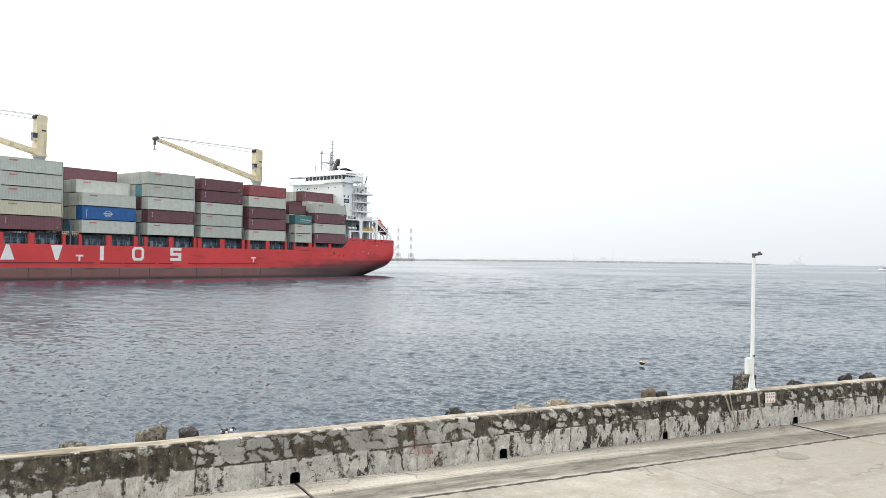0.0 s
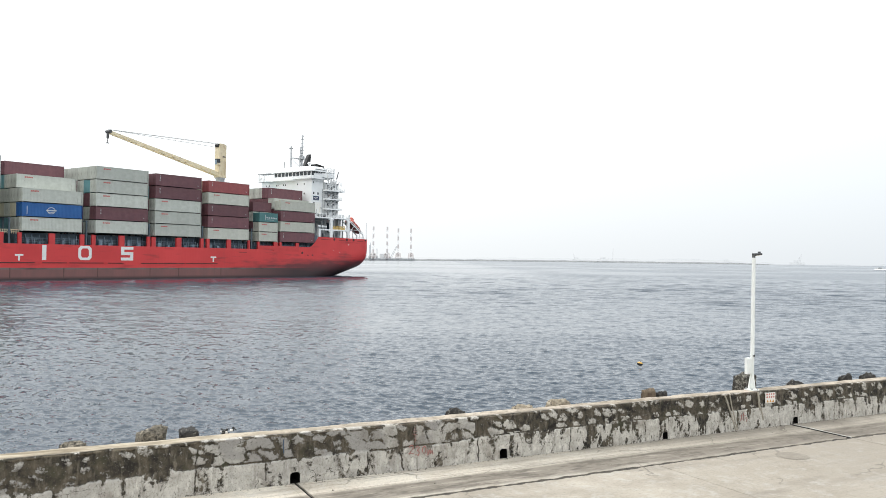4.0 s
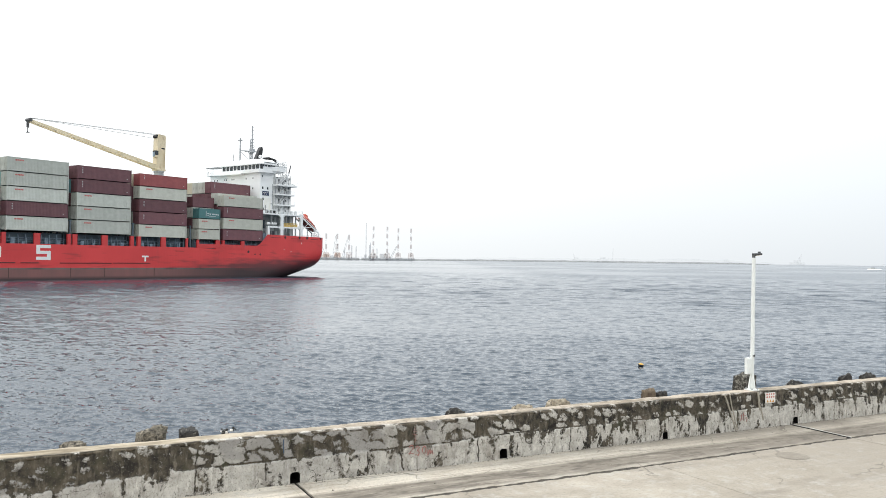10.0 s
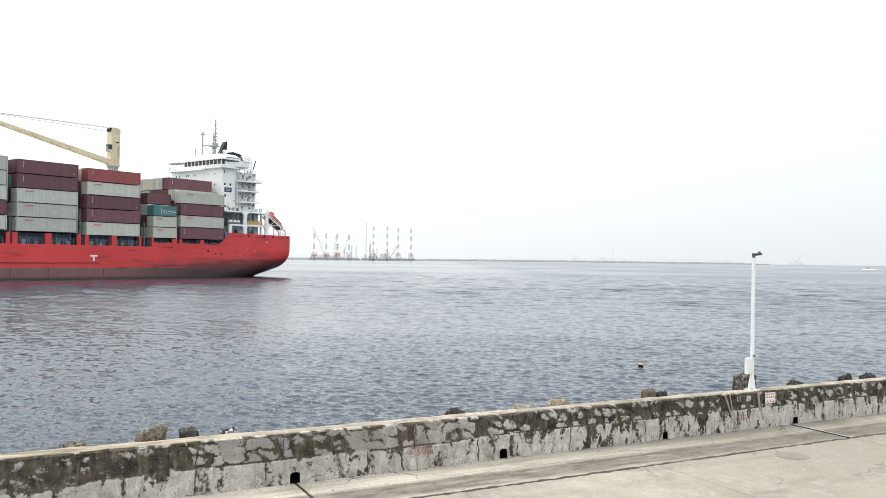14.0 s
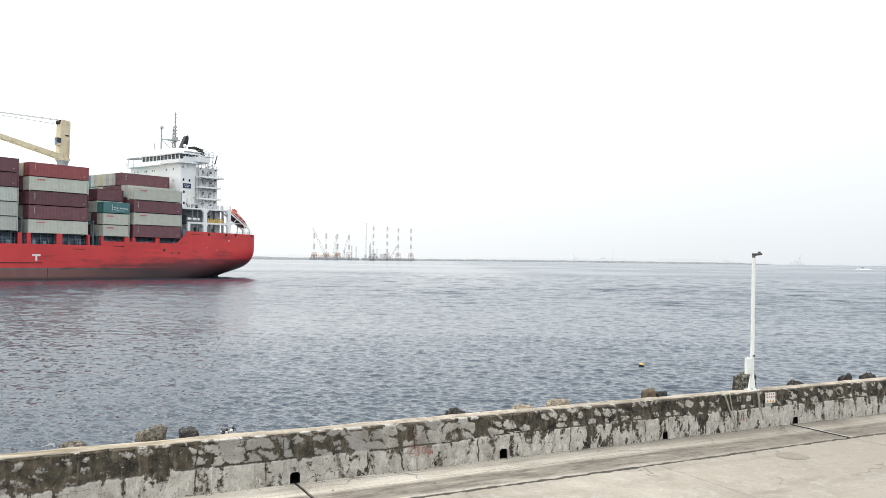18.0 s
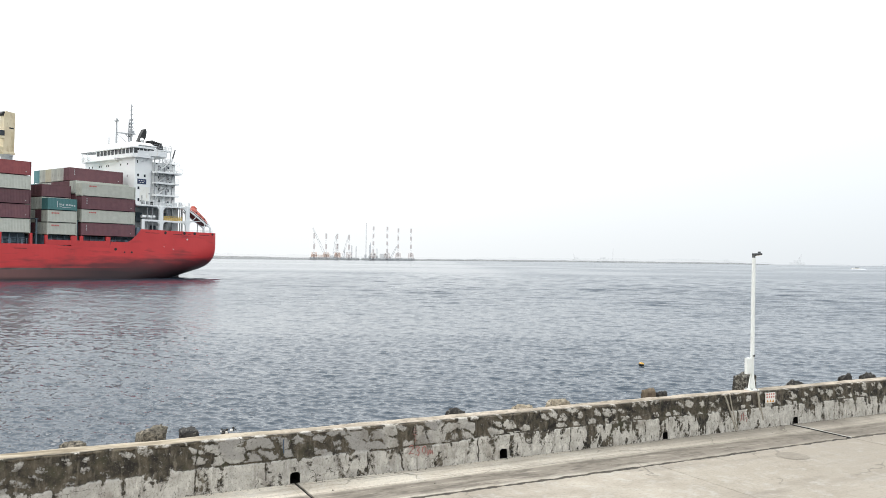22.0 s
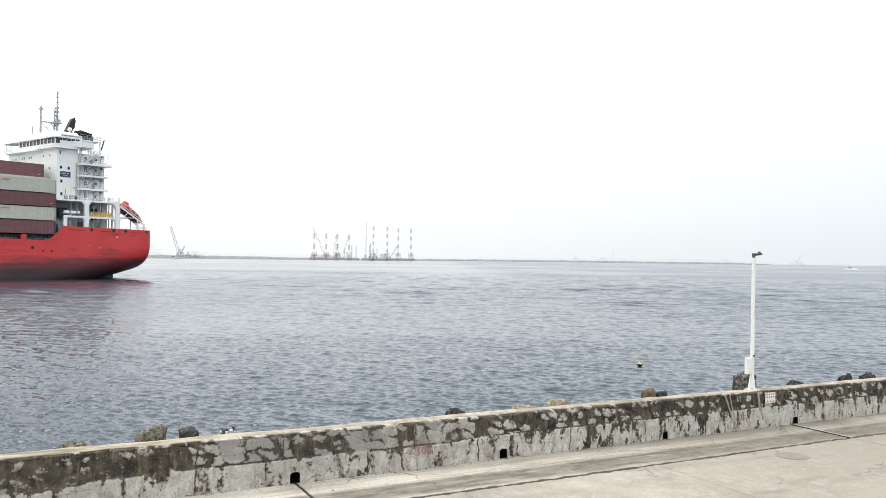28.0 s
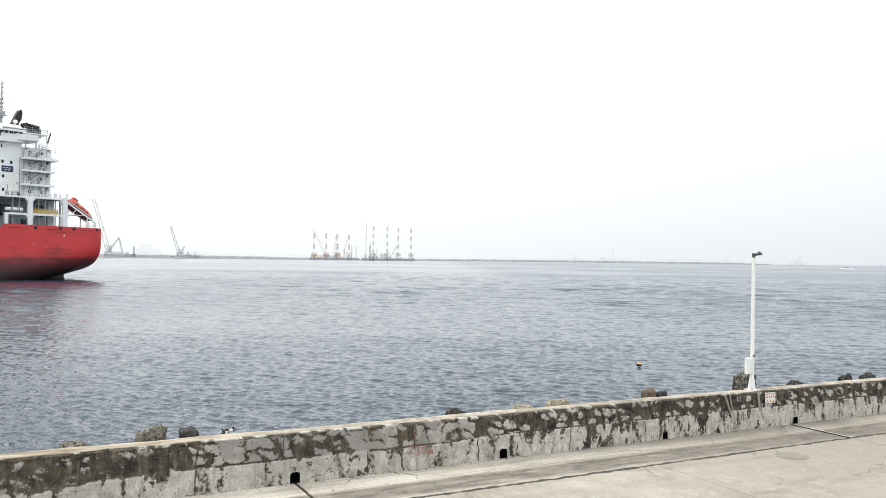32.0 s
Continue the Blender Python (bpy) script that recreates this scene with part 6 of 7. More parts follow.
def build_lifeboat():
    boat = new("lifeboat")
    tagged(boat, "orange enclosed free-fall lifeboat on a sloping ramp", "lifeboat")
    # stations along the boat: x, half beam, chine, keel and canopy heights
    stations = ((-3.15, 0.75, -0.25, -0.55, 0.35), (-3.0, 1.0, -0.2, -0.75, 0.75), (-2.3, 1.18, -0.15, -0.95, 1.05), (-1.0, 1.25, -0.12, -1.05, 0.95), (0.6, 1.25, -0.10, -1.05, 0.85),
                (1.8, 1.12, -0.08, -0.95, 0.70), (2.7, 0.78, -0.05, -0.70, 0.50), (3.2, 0.30, 0.0, -0.30, 0.28))

    def loft(rings):
        bm = bmesh.new()
        prev = None
        for ring in rings:
            cur = [bm.verts.new(p) for p in ring]
            if prev:
                for a in range(len(cur)):
                    c = (a + 1) % len(cur)
                    bm.faces.new((prev[a], prev[c], cur[c], cur[a]))
            else:
                bm.faces.new(cur)
            prev = cur
        bm.faces.new(prev[::-1])
        return bm
    body = part("canopy", loft([[(x, -b, g), (x, -b * 0.97, g + 0.45 * (h - g)), (x, -b * 0.62, h), (x, b * 0.62, h), (x, b * 0.97, g + 0.45 * (h - g)), (x, b, g)] for x, b, g, k, h in stations]), M["orange"], boat, "orange moulded canopy")
    part("hull_shell", loft([[(x, -b, g), (x, b, g), (x, b * 0.82, 0.45 * g + 0.55 * k), (x, b * 0.2, k), (x, -b * 0.2, k), (x, -b * 0.82, 0.45 * g + 0.55 * k)] for x, b, g, k, h in stations]), M["boat_dark"], boat, "dark red lower hull")
    bm = bmesh.new()
    for side in (-1, 1):
        for (x0, b0, g0, k0, h0), (x1, b1, g1, k1, h1) in zip(stations, stations[1:]):
            beam(bm, (x0, side * (b0 + 0.03), g0), (x1, side * (b1 + 0.03), g1), 0.10, 0.12)
    part("fender_belt", bm, M["red_mark"], boat)
    boxed("conning_dome", (-2.6, -1.5, -0.55, 0.55, 0.95, 1.55), M["orange"], boat, bevel=0.15)
    boxed("dome_window", (-1.56, -1.48, -0.4, 0.4, 1.15, 1.40), M["glass"], boat)
    boxed("hatch", (-0.6, 0.4, -1.22, -1.05, 0.0, 0.5), M["boat_dark"], boat, bevel=0.03)
    for x in (-1.6, 1.1):
        boxed("porthole", (x - .2, x + .2, -1.2, -1.0, 0.25, 0.5), M["glass"], boat)
    aboard(boat, pose(40.15, 2.0, 14.2, 0, 33, 0))


# ---------------------------------------------------------------- containers
BOX_KINDS = {"grey": "grey_box", "pale": "pale_box", "maroon": "maroon_box", "red": "red_box", "blue": "blue_box", "teal": "teal_box", "cream": "cream_box", "aqua": "aqua_box"}
BOX_WORDS = {"pale": "very pale grey corrugated shipping container stacked on deck", "grey": "pale grey corrugated shipping container stacked on deck", "maroon": "dark maroon corrugated shipping container stacked on deck",
             "red": "brick-red corrugated shipping container stacked on deck", "blue": "bright blue corrugated shipping container with a white emblem",
             "teal": "teal green twenty-foot shipping container with pale bars", "cream": "yellowed cream shipping container with a red mark", "aqua": "faded aqua shipping container stacked on deck"}


def container_bm(length, high):
    """Corrugated steel box: posts and rails round trapezoid side sheets; x along, y across, z up, origin at the port forward foot."""
    bm = bmesh.new()
    w = 2.44
    for x0, x1 in ((0, 0.16), (length - 0.16, length)):
        for y0, y1 in ((0, 0.13), (w - 0.13, w)):
            box(bm, x0, x1, y0, y1, 0, high)
    for z0, z1 in ((0.15, 0.28), (high - 0.15, high - 0.03)):
        for y0, y1 in ((0.0, 0.07), (w - 0.07, w)):
            box(bm, 0.16, length - 0.16, y0, y1, z0, z1)
        for x0, x1 in ((0, 0.12), (length - 0.12, length)):
            box(bm, x0, x1, 0.13, w - 0.13, z0, z1)
    pitch, z0, z1 = 0.278, 0.26, high - 0.13
    n = int((length - 0.32) / pitch)
    pitch = (length - 0.32) / n
    for yo, sg in ((0.015, 1), (w - 0.015, -1)):
        prev = None
        for i in range(n):
            for fx, d in ((0.0, 0), (0.26, 0), (0.5, 1), (0.76, 1)):
                x = 0.16 + (i + fx) * pitch
                cur = (bm.verts.new((x, yo + sg * 0.011 * d, z0)), bm.verts.new((x, yo + sg * 0.011 * d, z1)))
                if prev:
                    bm.faces.new((prev[0], cur[0], cur[1], prev[1]))
                prev = cur
    for x in (0.05, length - 0.05):
        m = 9
        prev = None
        for i in range(m * 2 + 1):
            y = 0.13 + (w - 0.26) * i / (m * 2)
            d = 0.03 * (1 if i % 2 else -1) * (1 if x < 1 else -1)
            cur = (bm.verts.new((x + d * 0.6, y, 0.16)), bm.verts.new((x + d * 0.6, y, high - 0.12)))
            if prev:
                bm.faces.new((prev[0], cur[0], cur[1], prev[1]))
            prev = cur
    box(bm, 0.1, length - 0.1, 0.05, w - 0.05, high - 0.10, high - 0.03)
    box(bm, 0.1, length - 0.1, 0.05, w - 0.05, 0.16, 0.22)
    return bm


BOX_MESH = {}


def container(kind, length, high, marks=True, doors=True):
    key = (kind, length, high)
    if key not in BOX_MESH:
        mt = M[BOX_KINDS[kind]]
        me = mesh_of("shipping_container", container_bm(length, high), mt)
        dm = bmesh.new()
        box(dm, -0.02, 0.02, 0.16, 1.20, 0.17, high - 0.13)
        for y in (0.45, 0.92):
            rod(dm, (-0.045, y, 0.12), (-0.045, y, high - 0.08), 0.022, 6)
            box(dm, -0.06, -0.02, y - 0.12, y + 0.12, 1.15, 1.2)
        door = mesh_of("door", dm, mt)
        marks_of = []

        def bar(x0, x1, z0, z1, mt_name):
            mm = bmesh.new()
            box(mm, x0, x1, -0.012, 0.02, z0, z1)
            marks_of.append(mesh_of("marking", mm, M[mt_name]))
        if kind in ("grey", "cream", "pale"):
            x = length * 0.13
            for i, w in enumerate((0.42, 0.30, 0.34, 0.26, 0.30)):
                bar(x, x + w * 0.8, high - 0.70 + 0.04 * (i % 2), high - 0.42, "red_mark")
                x += w
        elif kind == "blue":
            cx, cz = length * 0.47, high * 0.5
            mm = bmesh.new()
            for k in range(24):
                a, b = 2 * math.pi * k / 24, 2 * math.pi * (k + 1) / 24
                prism(mm, [(cx + r * 1.25 * math.cos(t), cz + r * math.sin(t)) for r, t in ((0.56, a), (0.68, a), (0.68, b), (0.56, b))], "y", -0.012, 0.02)
            marks_of.append(mesh_of("emblem", mm, M["faded_mark"]))
            bar(cx - 1.05, cx + 1.05, cz - 0.08, cz + 0.14, "faded_mark")
            bar(cx - 0.5, cx + 0.5, cz - 0.36, cz - 0.26, "faded_mark")
            bar(0.9, 1.0, 0.45, 2.1, "faded_mark")
        elif kind == "teal":
            for x, w, z, h in ((1.9, .14, .6, 1.3), (2.25, .6, 1.2, .16), (2.35, .45, .8, .14), (3.0, .30, .95, .4), (3.7, .45, 1.05, .28), (4.3, .35, 1.05, .28), (4.8, .4, 1.0, .28), (5.35, .3, .95, .28), (2.9, 1.9, .62, .09)):
                bar(x, x + w, z, z + h, "faded_mark")
        else:
            for k in range(3 if kind == "red" else 4):
                z = high - 0.60 - 0.32 * k
                bar(length * 0.085, length * 0.085 + 0.15, z, z + 0.17, "faded_mark")
            bar(length * 0.91, length * 0.91 + 0.2, 0.7, 0.82, "faded_mark")
        BOX_MESH[key] = (me, door, marks_of)
    me, door, marks_of = BOX_MESH[key]
    ob = new("shipping_container", me)
    if marks:
        for mark in marks_of:
            new("marking", mark).parent = ob
    if doors:
        for y in (0.0, 1.09):
            d = new("door", door)
            d.parent = ob
            d.matrix_basis = pose(0.0, y, 0)
    return tagged(ob, BOX_WORDS[kind], "shipping container", "containers stacked on the ship")


# bay: forward end, foot height, tier pitch, colours of the outer row from the deck up, tiers row by row
BAYS = [
    (-71.95, 9.72, 2.80, ["maroon", "cream", "grey", "grey", "grey"], [5] * 10),
    (-55.6, 9.52, 2.83, ["grey", "blue", "grey", "grey", "maroon"], [3, 4, 4, 5, 5, 5, 5, 5, 5, 4]),
    (-40.45, 9.58, 2.835, ["grey", "maroon", "grey", "grey", "grey"], [5] * 10),
    (-26.42, 9.44, 2.81, ["grey", "grey", "grey", "maroon", "maroon"], [5] * 10),
    (-12.2, 9.12, 2.80, ["grey", "maroon", "maroon", "grey", "red"], [5] * 10),
    (10.42, 8.98, 2.73, ["maroon", "grey", "maroon", "grey", "maroon"], [4, 4, 5, 5, 5, 5, 5, 5, 4, 4]),
]


def build_cargo():
    rng = random.Random(21)
    pick = ["grey", "grey", "grey", "maroon", "maroon", "aqua", "grey", "cream"]
    for bi, (s0, z0, dz, outer, tiers) in enumerate(BAYS):
        for row, n in enumerate(tiers):
            y = 0.06 + row * 2.493
            for k in range(n):
                kind = outer[k] if row == 0 else rng.choice(pick)
                if bi >= 4 and row == 0 and kind == "grey":
                    kind = "pale"
                if bi == 1 and row in (1, 2) and k == 3:
                    kind = "grey"
                if bi == 1 and k == 4:
                    kind = "maroon"
                if bi == 2 and k == 4 and row < 5:
                    kind = "grey"
                if bi == 2 and row == 1:
                    kind = ["grey", "grey", "maroon", "aqua", "grey"][k]
                if bi == 5 and row == 1:
                    kind = ["maroon", "grey", "maroon", "grey"][k]
                if bi == 5 and k == 4:
                    kind = "maroon" if row == 2 else ["grey", "grey", "cream", "grey", "aqua", "aqua", "grey"][(row - 3) % 7]
                front = row < 3 or k >= n - 1 or (row < 7 and k >= n - 2)
                pitch = 2.89 if bi == 5 and row else dz     # tall boxes inboard of the last bay
                box_ob = container(kind, 12.19, pitch - 0.02, row == 0 or (k == n - 1 and row < 3), front)
                aboard(box_ob, pose(s0, y, z0 + k * pitch))
    # twenty-foot stacks before the last bay
    for row in range(10):
        cols = ["pale", "pale", "teal"] if row == 0 else ["grey" if row % 2 else "maroon", rng.choice(pick), rng.choice(pick), "maroon" if row < 4 else rng.choice(pick)]
        for k, kind in enumerate(cols):
            step = 2.56 if row else 2.47
            aboard(container(kind, 6.06, step - 0.02, row == 0, row < 3 or k == len(cols) - 1), pose(3.38, 0.06 + row * 2.493, 8.98 + k * step))


def build_ship():
    ship = new("container_ship")
    tagged(ship, "red container ship with cream cranes and a white stern house", "container ship")
    hull = build_hull(ship)
    build_hull_marks(hull)
    build_deck_gear(ship)
    crane_mesh(ship, 1.5, 25.55, -29.9, 33.3)
    crane_mesh(ship, -57.9, 25.95, -89.4, 33.6)
    build_house(ship)
    aboard(ship)
    build_lifeboat()
    build_cargo()


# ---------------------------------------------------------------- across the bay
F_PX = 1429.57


def far_pose(az, dist, turn=0.0):
    """A pose on the water at a bearing (degrees right of +y)."""
    a = radians(az)
    return pose(dist * math.sin(a), dist * math.cos(a), 0, 0, 0, -az + turn)


def striped_leg(parent, x, y, z0, z1, w, bands):
    """A jack-up leg: dark and white bands by turns, dark on top."""
    h = (z1 - z0) / bands
    for k in range(bands):
        boxed("leg_band", (x - w / 2, x + w / 2, y - w / 2, y + w / 2, z0 + k * h, z0 + (k + 1) * h), M["far_dark" if (bands - 1 - k) % 2 == 0 else "far_white"], parent)


def lattice(bm, a, b, w, bays, r):
    a, b = Vector(a), Vector(b)
    d = (b - a)
    side = Vector((-d.z, 0, d.x)).normalized() * w / 2
    for s in (-1, 1):
        beam(bm, a + side * s, b + side * s * 0.5, r, r)
    for i in range(bays):
        p, q = a.lerp(b, i / bays), a.lerp(b, (i + 1) / bays)
        s = 1 if i % 2 else -1
        f, g = 1 - 0.5 * i / bays, 1 - 0.5 * (i + 1) / bays
        beam(bm, p + side * s * f, q - side * s * g, r * 0.7, r * 0.7)


def build_far():
    # breakwater line that swings away to the right
    pts = [(-40, 1350, 6), (-25, 1500, 6.5), (-21, 1560, 7.0), (-14, 1700, 6), (-9, 1850, 5), (-5, 2000, 4.0), (-1, 2500, 5), (4, 3300, 7), (8, 3700, 7.5), (14, 3800, 7.5), (20, 3850, 6.5), (22.5, 3900, 1)]
    bm = bmesh.new()
    prev = None
    rng = random.Random(5)
    for i in range(len(pts) - 1):
        for k in range(12):
            t = k / 12
            az, dist, h = [pts[i][j] + (pts[i + 1][j] - pts[i][j]) * t for j in range(3)]
            h *= 0.9 + 0.2 * rng.random()
            a = radians(az)
            u = Vector((math.sin(a), math.cos(a), 0))
            cur = [bm.verts.new(u * dist + Vector((0, 0, -1))), bm.verts.new(u * (dist + 6) + Vector((0, 0, h))), bm.verts.new(u * (dist + 26) + Vector((0, 0, h))), bm.verts.new(u * (dist + 32) + Vector((0, 0, -1)))]
            if prev:
                for j in range(3):
                    bm.faces.new((prev[j], cur[j], cur[j + 1], prev[j + 1]))
            prev = cur
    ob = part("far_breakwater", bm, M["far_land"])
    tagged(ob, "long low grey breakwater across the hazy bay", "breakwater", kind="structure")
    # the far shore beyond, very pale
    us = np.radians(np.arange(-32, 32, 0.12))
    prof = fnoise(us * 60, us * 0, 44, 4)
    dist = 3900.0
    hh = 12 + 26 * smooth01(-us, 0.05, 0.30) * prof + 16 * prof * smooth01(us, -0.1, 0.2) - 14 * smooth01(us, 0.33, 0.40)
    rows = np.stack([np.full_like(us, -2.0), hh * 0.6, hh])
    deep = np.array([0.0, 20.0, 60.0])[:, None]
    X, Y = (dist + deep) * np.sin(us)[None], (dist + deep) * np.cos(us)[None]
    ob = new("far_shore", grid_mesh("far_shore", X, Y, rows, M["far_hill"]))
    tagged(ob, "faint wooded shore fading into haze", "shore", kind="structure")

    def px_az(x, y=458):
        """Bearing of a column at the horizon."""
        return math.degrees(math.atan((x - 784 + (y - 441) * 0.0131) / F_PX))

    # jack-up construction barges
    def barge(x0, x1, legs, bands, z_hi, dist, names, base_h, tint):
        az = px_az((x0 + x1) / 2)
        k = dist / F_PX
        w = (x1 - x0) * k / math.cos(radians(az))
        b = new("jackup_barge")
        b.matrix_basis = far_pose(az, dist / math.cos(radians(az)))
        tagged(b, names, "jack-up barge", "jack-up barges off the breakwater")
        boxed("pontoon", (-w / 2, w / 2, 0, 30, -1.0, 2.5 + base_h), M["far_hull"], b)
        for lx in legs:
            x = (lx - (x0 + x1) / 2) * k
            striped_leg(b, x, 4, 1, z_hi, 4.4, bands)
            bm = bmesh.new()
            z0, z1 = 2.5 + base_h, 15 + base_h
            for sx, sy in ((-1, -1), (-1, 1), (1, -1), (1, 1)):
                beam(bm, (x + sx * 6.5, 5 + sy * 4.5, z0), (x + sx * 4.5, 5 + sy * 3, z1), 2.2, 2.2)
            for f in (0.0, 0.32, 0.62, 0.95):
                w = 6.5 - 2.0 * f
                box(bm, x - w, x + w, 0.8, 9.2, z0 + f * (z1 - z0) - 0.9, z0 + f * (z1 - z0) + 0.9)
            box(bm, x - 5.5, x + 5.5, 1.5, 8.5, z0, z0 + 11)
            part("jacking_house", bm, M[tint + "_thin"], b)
        return b, k, (x0 + x1) / 2
    b, k, mid = barge(549, 604, [556, 577, 596.5], 5, 64, 1950, "far jack-up barge with banded legs and orange deck gear", 4, "far_orange")
    for x0, x1, h in ((-34, -24, 17), (-18, -6, 15), (-2, 8, 18), (12, 20, 13), (24, 34, 20)):
        boxed("deck_cabin", (x0 - 2, x1 + 3, 2, 20, 6, h * 0.85), M["far_orange" if h != 13 else "far_pale"], b)
    for x0, z0, x1, z1 in ((-10 * k + 14, 8, -24 * k, 78), (14 * k, 10, 18 * k, 62), (20 * k, 10, 21 * k, 40)):
        bm = bmesh.new()
        lattice(bm, (x0, 12, z0), (x1, 12, z1), 5, 8, 0.9)
        part("crane_jib", bm, M["far_pale"], b)
    b, k, mid = barge(604, 636, [617.5], 5, 62, 1950, "far jack-up barge with one banded leg and thin posts", 4, "far_steel")
    for x, h in ((622.5, 36), (630, 34), (609, 26)):
        bm = bmesh.new()
        rod(bm, ((x - mid) * k, 8, 4), ((x - mid) * k, 8, h), 1.1, 8)
        part("post", bm, M["far_steel"], b)
    bm = bmesh.new()
    lattice(bm, (-14 * k, 10, 6), (-4 * k, 10, 58), 4, 8, 0.8)
    part("crane_jib", bm, M["far_pale"], b)
    b, k, mid = barge(640, 692, [660.5, 685], 9, 84, 1990, "far jack-up barge with two tall banded legs", 4, "far_steel")
    bm = bmesh.new()
    rod(bm, ((647.5 - mid) * k, 8, 4), ((647.5 - mid) * k, 8, 93), 1.3, 8, 0.8)
    part("mast", bm, M["far_pale"], b)
    for x, h in ((654, 38), (655.5, 44), (667, 30)):
        bm = bmesh.new()
        rod(bm, ((x - mid) * k, 8, 4), ((x - mid) * k, 8, h), 1.0, 8)
        part("post", bm, M["far_steel"], b)
    boxed("deck_cabin", (8, 28, 2, 24, 6, 17), M["far_pale"], b)
    for x0, x1, h in ((-30, -24, 14), (-20, -12, 11), (-8, -3, 19), (-1, 5, 12), (30, 36, 10)):
        boxed("deck_cabin", (x0, x1, 4, 18, 6, h), M["far_pale"], b)
    b, k, mid = barge(690, 734, [704.5, 727], 8, 80, 1990, "far jack-up barge with two banded legs and a crane", 4, "far_steel")
    bm = bmesh.new()
    lattice(bm, (-20 * k, 10, 8), (-10 * k, 10, 36), 4, 5, 0.9)
    part("crane_jib", bm, M["far_steel"], b)

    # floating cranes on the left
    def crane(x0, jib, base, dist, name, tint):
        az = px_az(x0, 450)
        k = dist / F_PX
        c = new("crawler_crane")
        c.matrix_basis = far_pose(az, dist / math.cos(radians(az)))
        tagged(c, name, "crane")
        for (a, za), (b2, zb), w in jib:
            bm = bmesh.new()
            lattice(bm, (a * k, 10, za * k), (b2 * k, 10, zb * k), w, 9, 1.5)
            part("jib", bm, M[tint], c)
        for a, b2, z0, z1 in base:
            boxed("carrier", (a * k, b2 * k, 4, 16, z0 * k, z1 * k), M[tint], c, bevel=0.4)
        return c
    crane(318, [((0, 6), (-16, 57), 5.0), ((2, 8), (8, 22), 2.0)], [(-6, 8, 3, 11), (-3, 3, 11, 17), (9, 20, 2, 8), (12, 16, 8, 12), (22, 34, 2, 6), (25, 28, 6, 9), (-14, -8, 2, 5)], 1560, "far grey lattice crane on the breakwater", "far_pale")
    crane(193, [((0, 8), (-27, 104), 8.0), ((0, 12), (16, 36), 2.5), ((16, 36), (22, 10), 2.0)], [(-8, 24, 2, 11), (-4, 5, 10, 22)], 1540, "far pale lattice crane with a tall leaning jib", "far_pale")
    crane(237, [((0, 3), (0, 21), 2.0)], [(-16, 4, 2, 7), (-14, -8, 7, 10)], 1560, "far small derrick and huts on the breakwater", "far_steel")
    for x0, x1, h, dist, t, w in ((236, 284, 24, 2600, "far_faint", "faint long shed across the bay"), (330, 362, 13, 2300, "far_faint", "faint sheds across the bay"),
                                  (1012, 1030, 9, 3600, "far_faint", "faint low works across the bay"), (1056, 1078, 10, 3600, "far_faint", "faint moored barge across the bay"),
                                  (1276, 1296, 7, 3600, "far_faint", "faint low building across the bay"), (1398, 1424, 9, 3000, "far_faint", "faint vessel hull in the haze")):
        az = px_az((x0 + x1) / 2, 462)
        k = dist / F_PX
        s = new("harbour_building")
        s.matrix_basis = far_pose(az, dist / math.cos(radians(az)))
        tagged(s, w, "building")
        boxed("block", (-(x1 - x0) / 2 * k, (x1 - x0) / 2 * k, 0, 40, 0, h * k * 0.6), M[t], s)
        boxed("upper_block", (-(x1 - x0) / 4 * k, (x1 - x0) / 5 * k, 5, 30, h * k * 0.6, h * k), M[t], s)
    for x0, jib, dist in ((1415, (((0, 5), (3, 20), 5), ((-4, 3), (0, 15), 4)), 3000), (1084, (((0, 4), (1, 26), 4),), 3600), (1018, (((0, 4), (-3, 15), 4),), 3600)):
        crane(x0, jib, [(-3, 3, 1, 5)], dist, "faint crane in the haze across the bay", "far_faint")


def build_small_boat():
    b = new("small_boat")
    tagged(b, "small dark speedboat with a white wake", "boat")
    bm = bmesh.new()
    prism(bm, [(-4.0, 0.0), (-4.6, 1.2), (3.8, 1.2), (3.6, 0.0)], "y", -1.1, 1.1)
    part("hull", bm, M["sign_white"], b)
    bm = bmesh.new()
    prism(bm, [(-1.6, 1.2), (-0.9, 2.3), (2.4, 2.3), (2.8, 1.2)], "y", -0.9, 0.9)
    part("cabin", bm, M["steel"], b)
    bm = bmesh.new()
    rng = random.Random(2)
    for k in range(22):
        x = -5 + 13 * rng.random()
        bmesh.ops.create_uvsphere(bm, u_segments=8, v_segments=5, radius=1, matrix=Matrix.Translation((x, rng.uniform(-1.8, 1.8), 0.1)) @ Matrix.Diagonal((1.4 + rng.random() * 1.4, 0.8, 0.35 + 0.45 * rng.random(), 1)))
    part("wake", bm, M["foam"], b, "white foam thrown up by the boat")
    return b


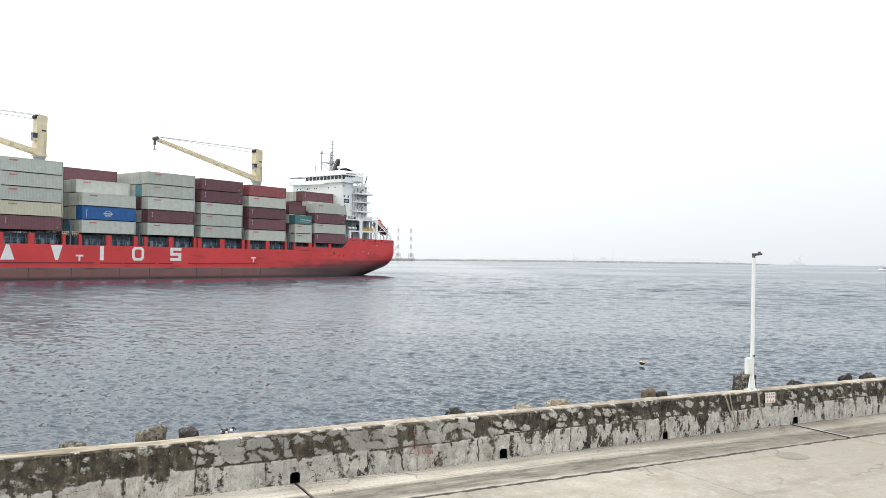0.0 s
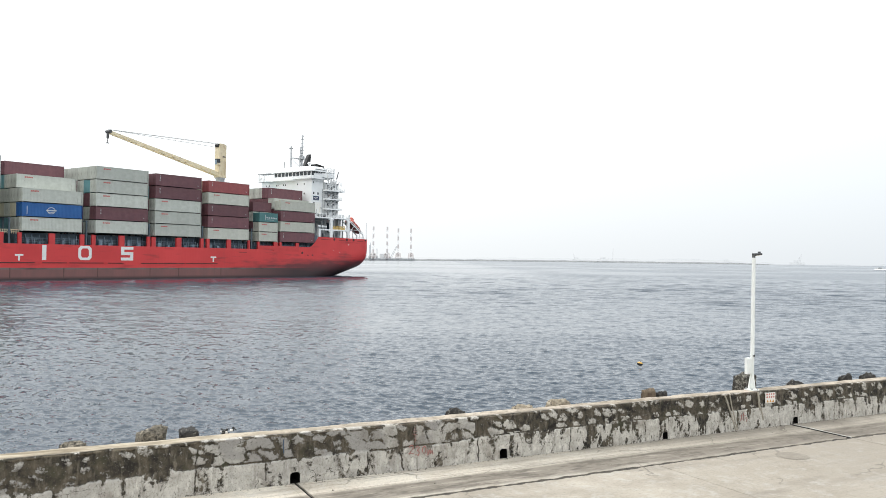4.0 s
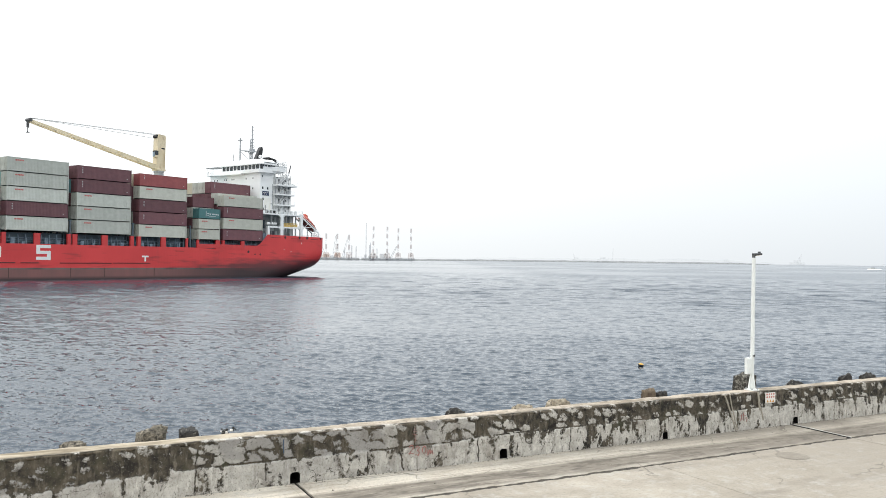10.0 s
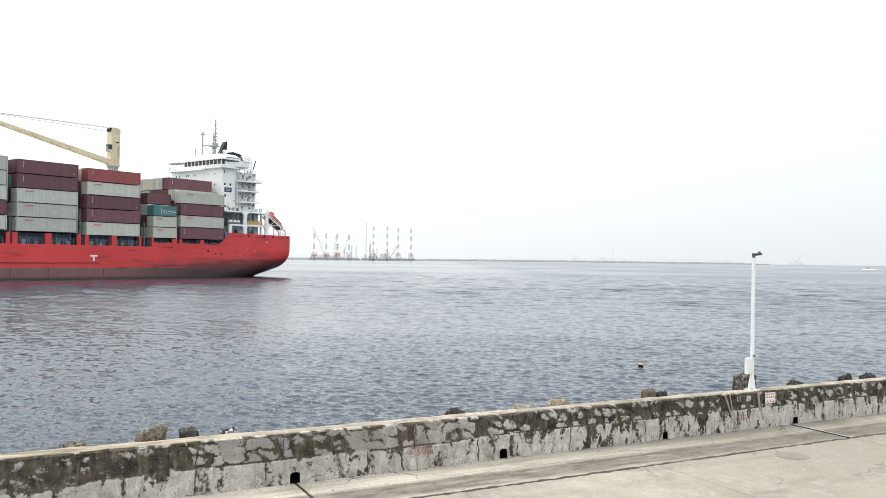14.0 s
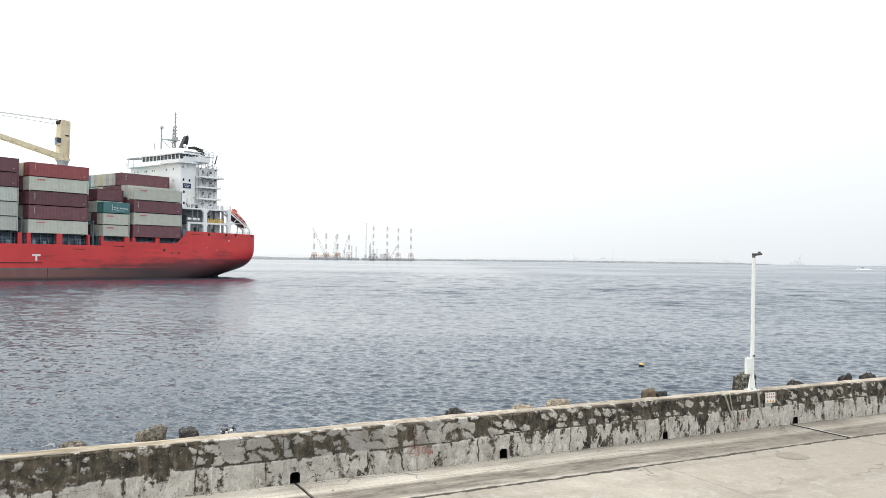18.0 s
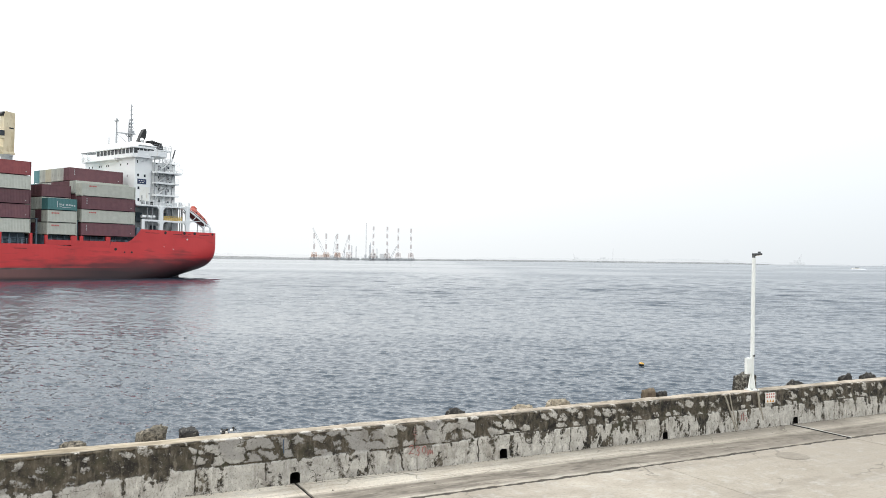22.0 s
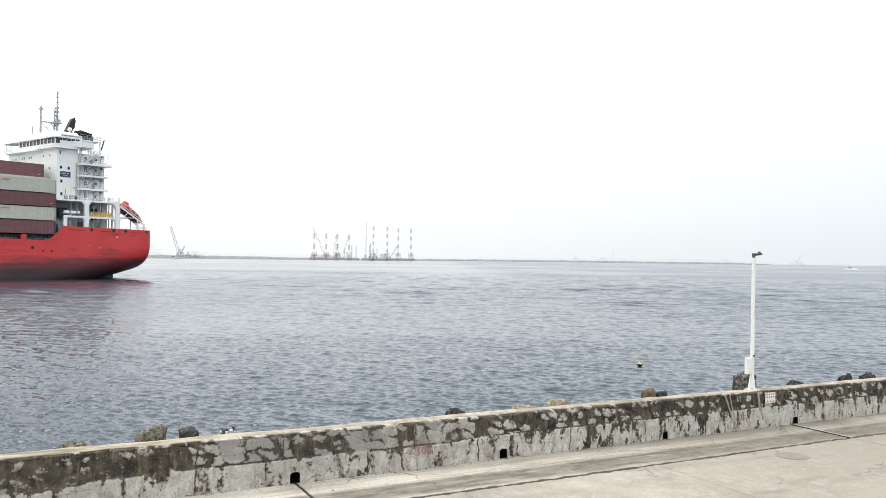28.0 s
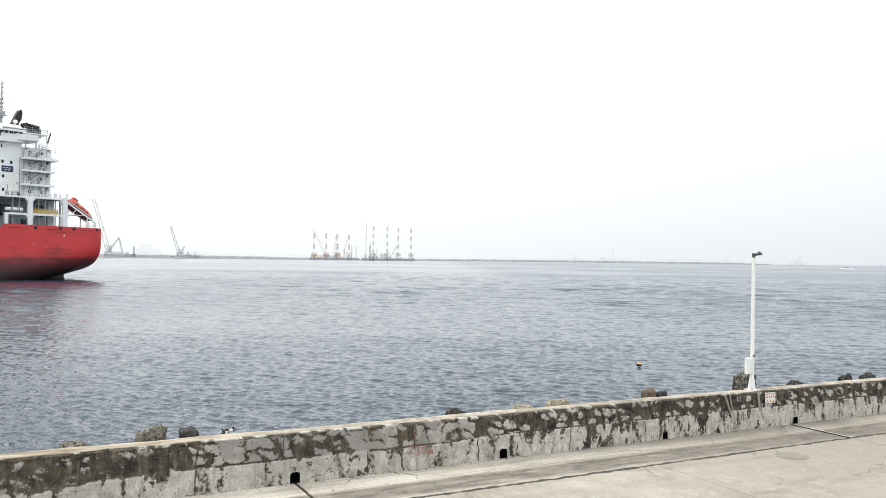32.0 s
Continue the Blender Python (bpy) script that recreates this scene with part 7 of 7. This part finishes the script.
def build_buoy():
    b = new("buoy")
    tagged(b, "small round buoy, black below and orange-yellow above", "buoy")
    bm = bmesh.new()
    bmesh.ops.create_uvsphere(bm, u_segments=20, v_segments=12, radius=0.14)
    for v in bm.verts:
        v.co.z *= 0.72
    body = part("float", bm, M["black"], b, "black float", True)
    bm = bmesh.new()
    bmesh.ops.create_uvsphere(bm, u_segments=20, v_segments=8, radius=0.145)
    bmesh.ops.delete(bm, geom=[v for v in bm.verts if v.co.z < 0.055], context="VERTS")
    for v in bm.verts:
        v.co.z *= 0.72
    part("cap", bm, M["buoy_yellow"], b, "orange-yellow cap", True)
    bm = bmesh.new()
    rod(bm, (0, 0, 0.09), (0, 0, 0.14), 0.02, 8)
    part("eye", bm, M["steel"], b)
    return b


water = build_sea()
build_quay()
build_wall()
build_shore()
build_rubble()
build_lamp_post()
build_wall_details()
build_ship()
build_far()
small_boat = build_small_boat()
buoy = build_buoy()


def motions():
    for ob, m in AFLOAT:
        walk(ob, [(t, ship_pose(t) @ m) for t in TIMES])
    # the waves run along the quay and slowly towards it
    walk(water, [(t, pose(8.0 - 0.5 * t, 1.6 - 0.10 * t, 0.0)) for t in TIMES])
    walk(small_boat, [(t, pose(430.5 - 37.5 * t / 32 + 0.9 * math.sin(t * 0.2), 790, 0.35, 0, 0, 4)) for t in TIMES])
    # seconds, sideways, up, lean
    bob = [(0, .06, .12, 8), (1, -.15, -.09, -12), (2, -.02, .05, 6), (3, .02, .0, -5), (4, -.05, .06, 9), (5, -.10, -.04, -8), (6, -.13, -.03, 6), (7, .02, .04, -10), (8, .0, -.07, 8), (9, .03, .06, -6),
           (10, .0, -.02, 9), (11, .0, -.02, -6), (12, .0, .01, 5), (13, .02, .01, -8), (14, -.02, -.02, 6), (15, .02, .03, -7), (16, .05, -.04, 8), (17, .0, .04, -6), (18, .03, -.03, 8), (19, .04, -.02, -8),
           (20, .02, .05, 6), (21, .0, -.05, -7), (22, .02, .02, 8), (23, .01, .07, -6), (24, .02, -.05, 8), (25, -.02, .04, -6), (26, .0, .0, 6), (27, -.03, .04, -8), (28, -.06, .01, 7), (29, -.05, -.04, -6),
           (30, -.06, .03, 8), (31, -.10, -.02, -7), (32, -.09, .01, 6)]
    walk(buoy, [(t, pose(9.72 + dx, 39.45, 0.09 + 0.8 * dz, a * 0.5, a, 0)) for t, dx, dz, a in bob])


motions()
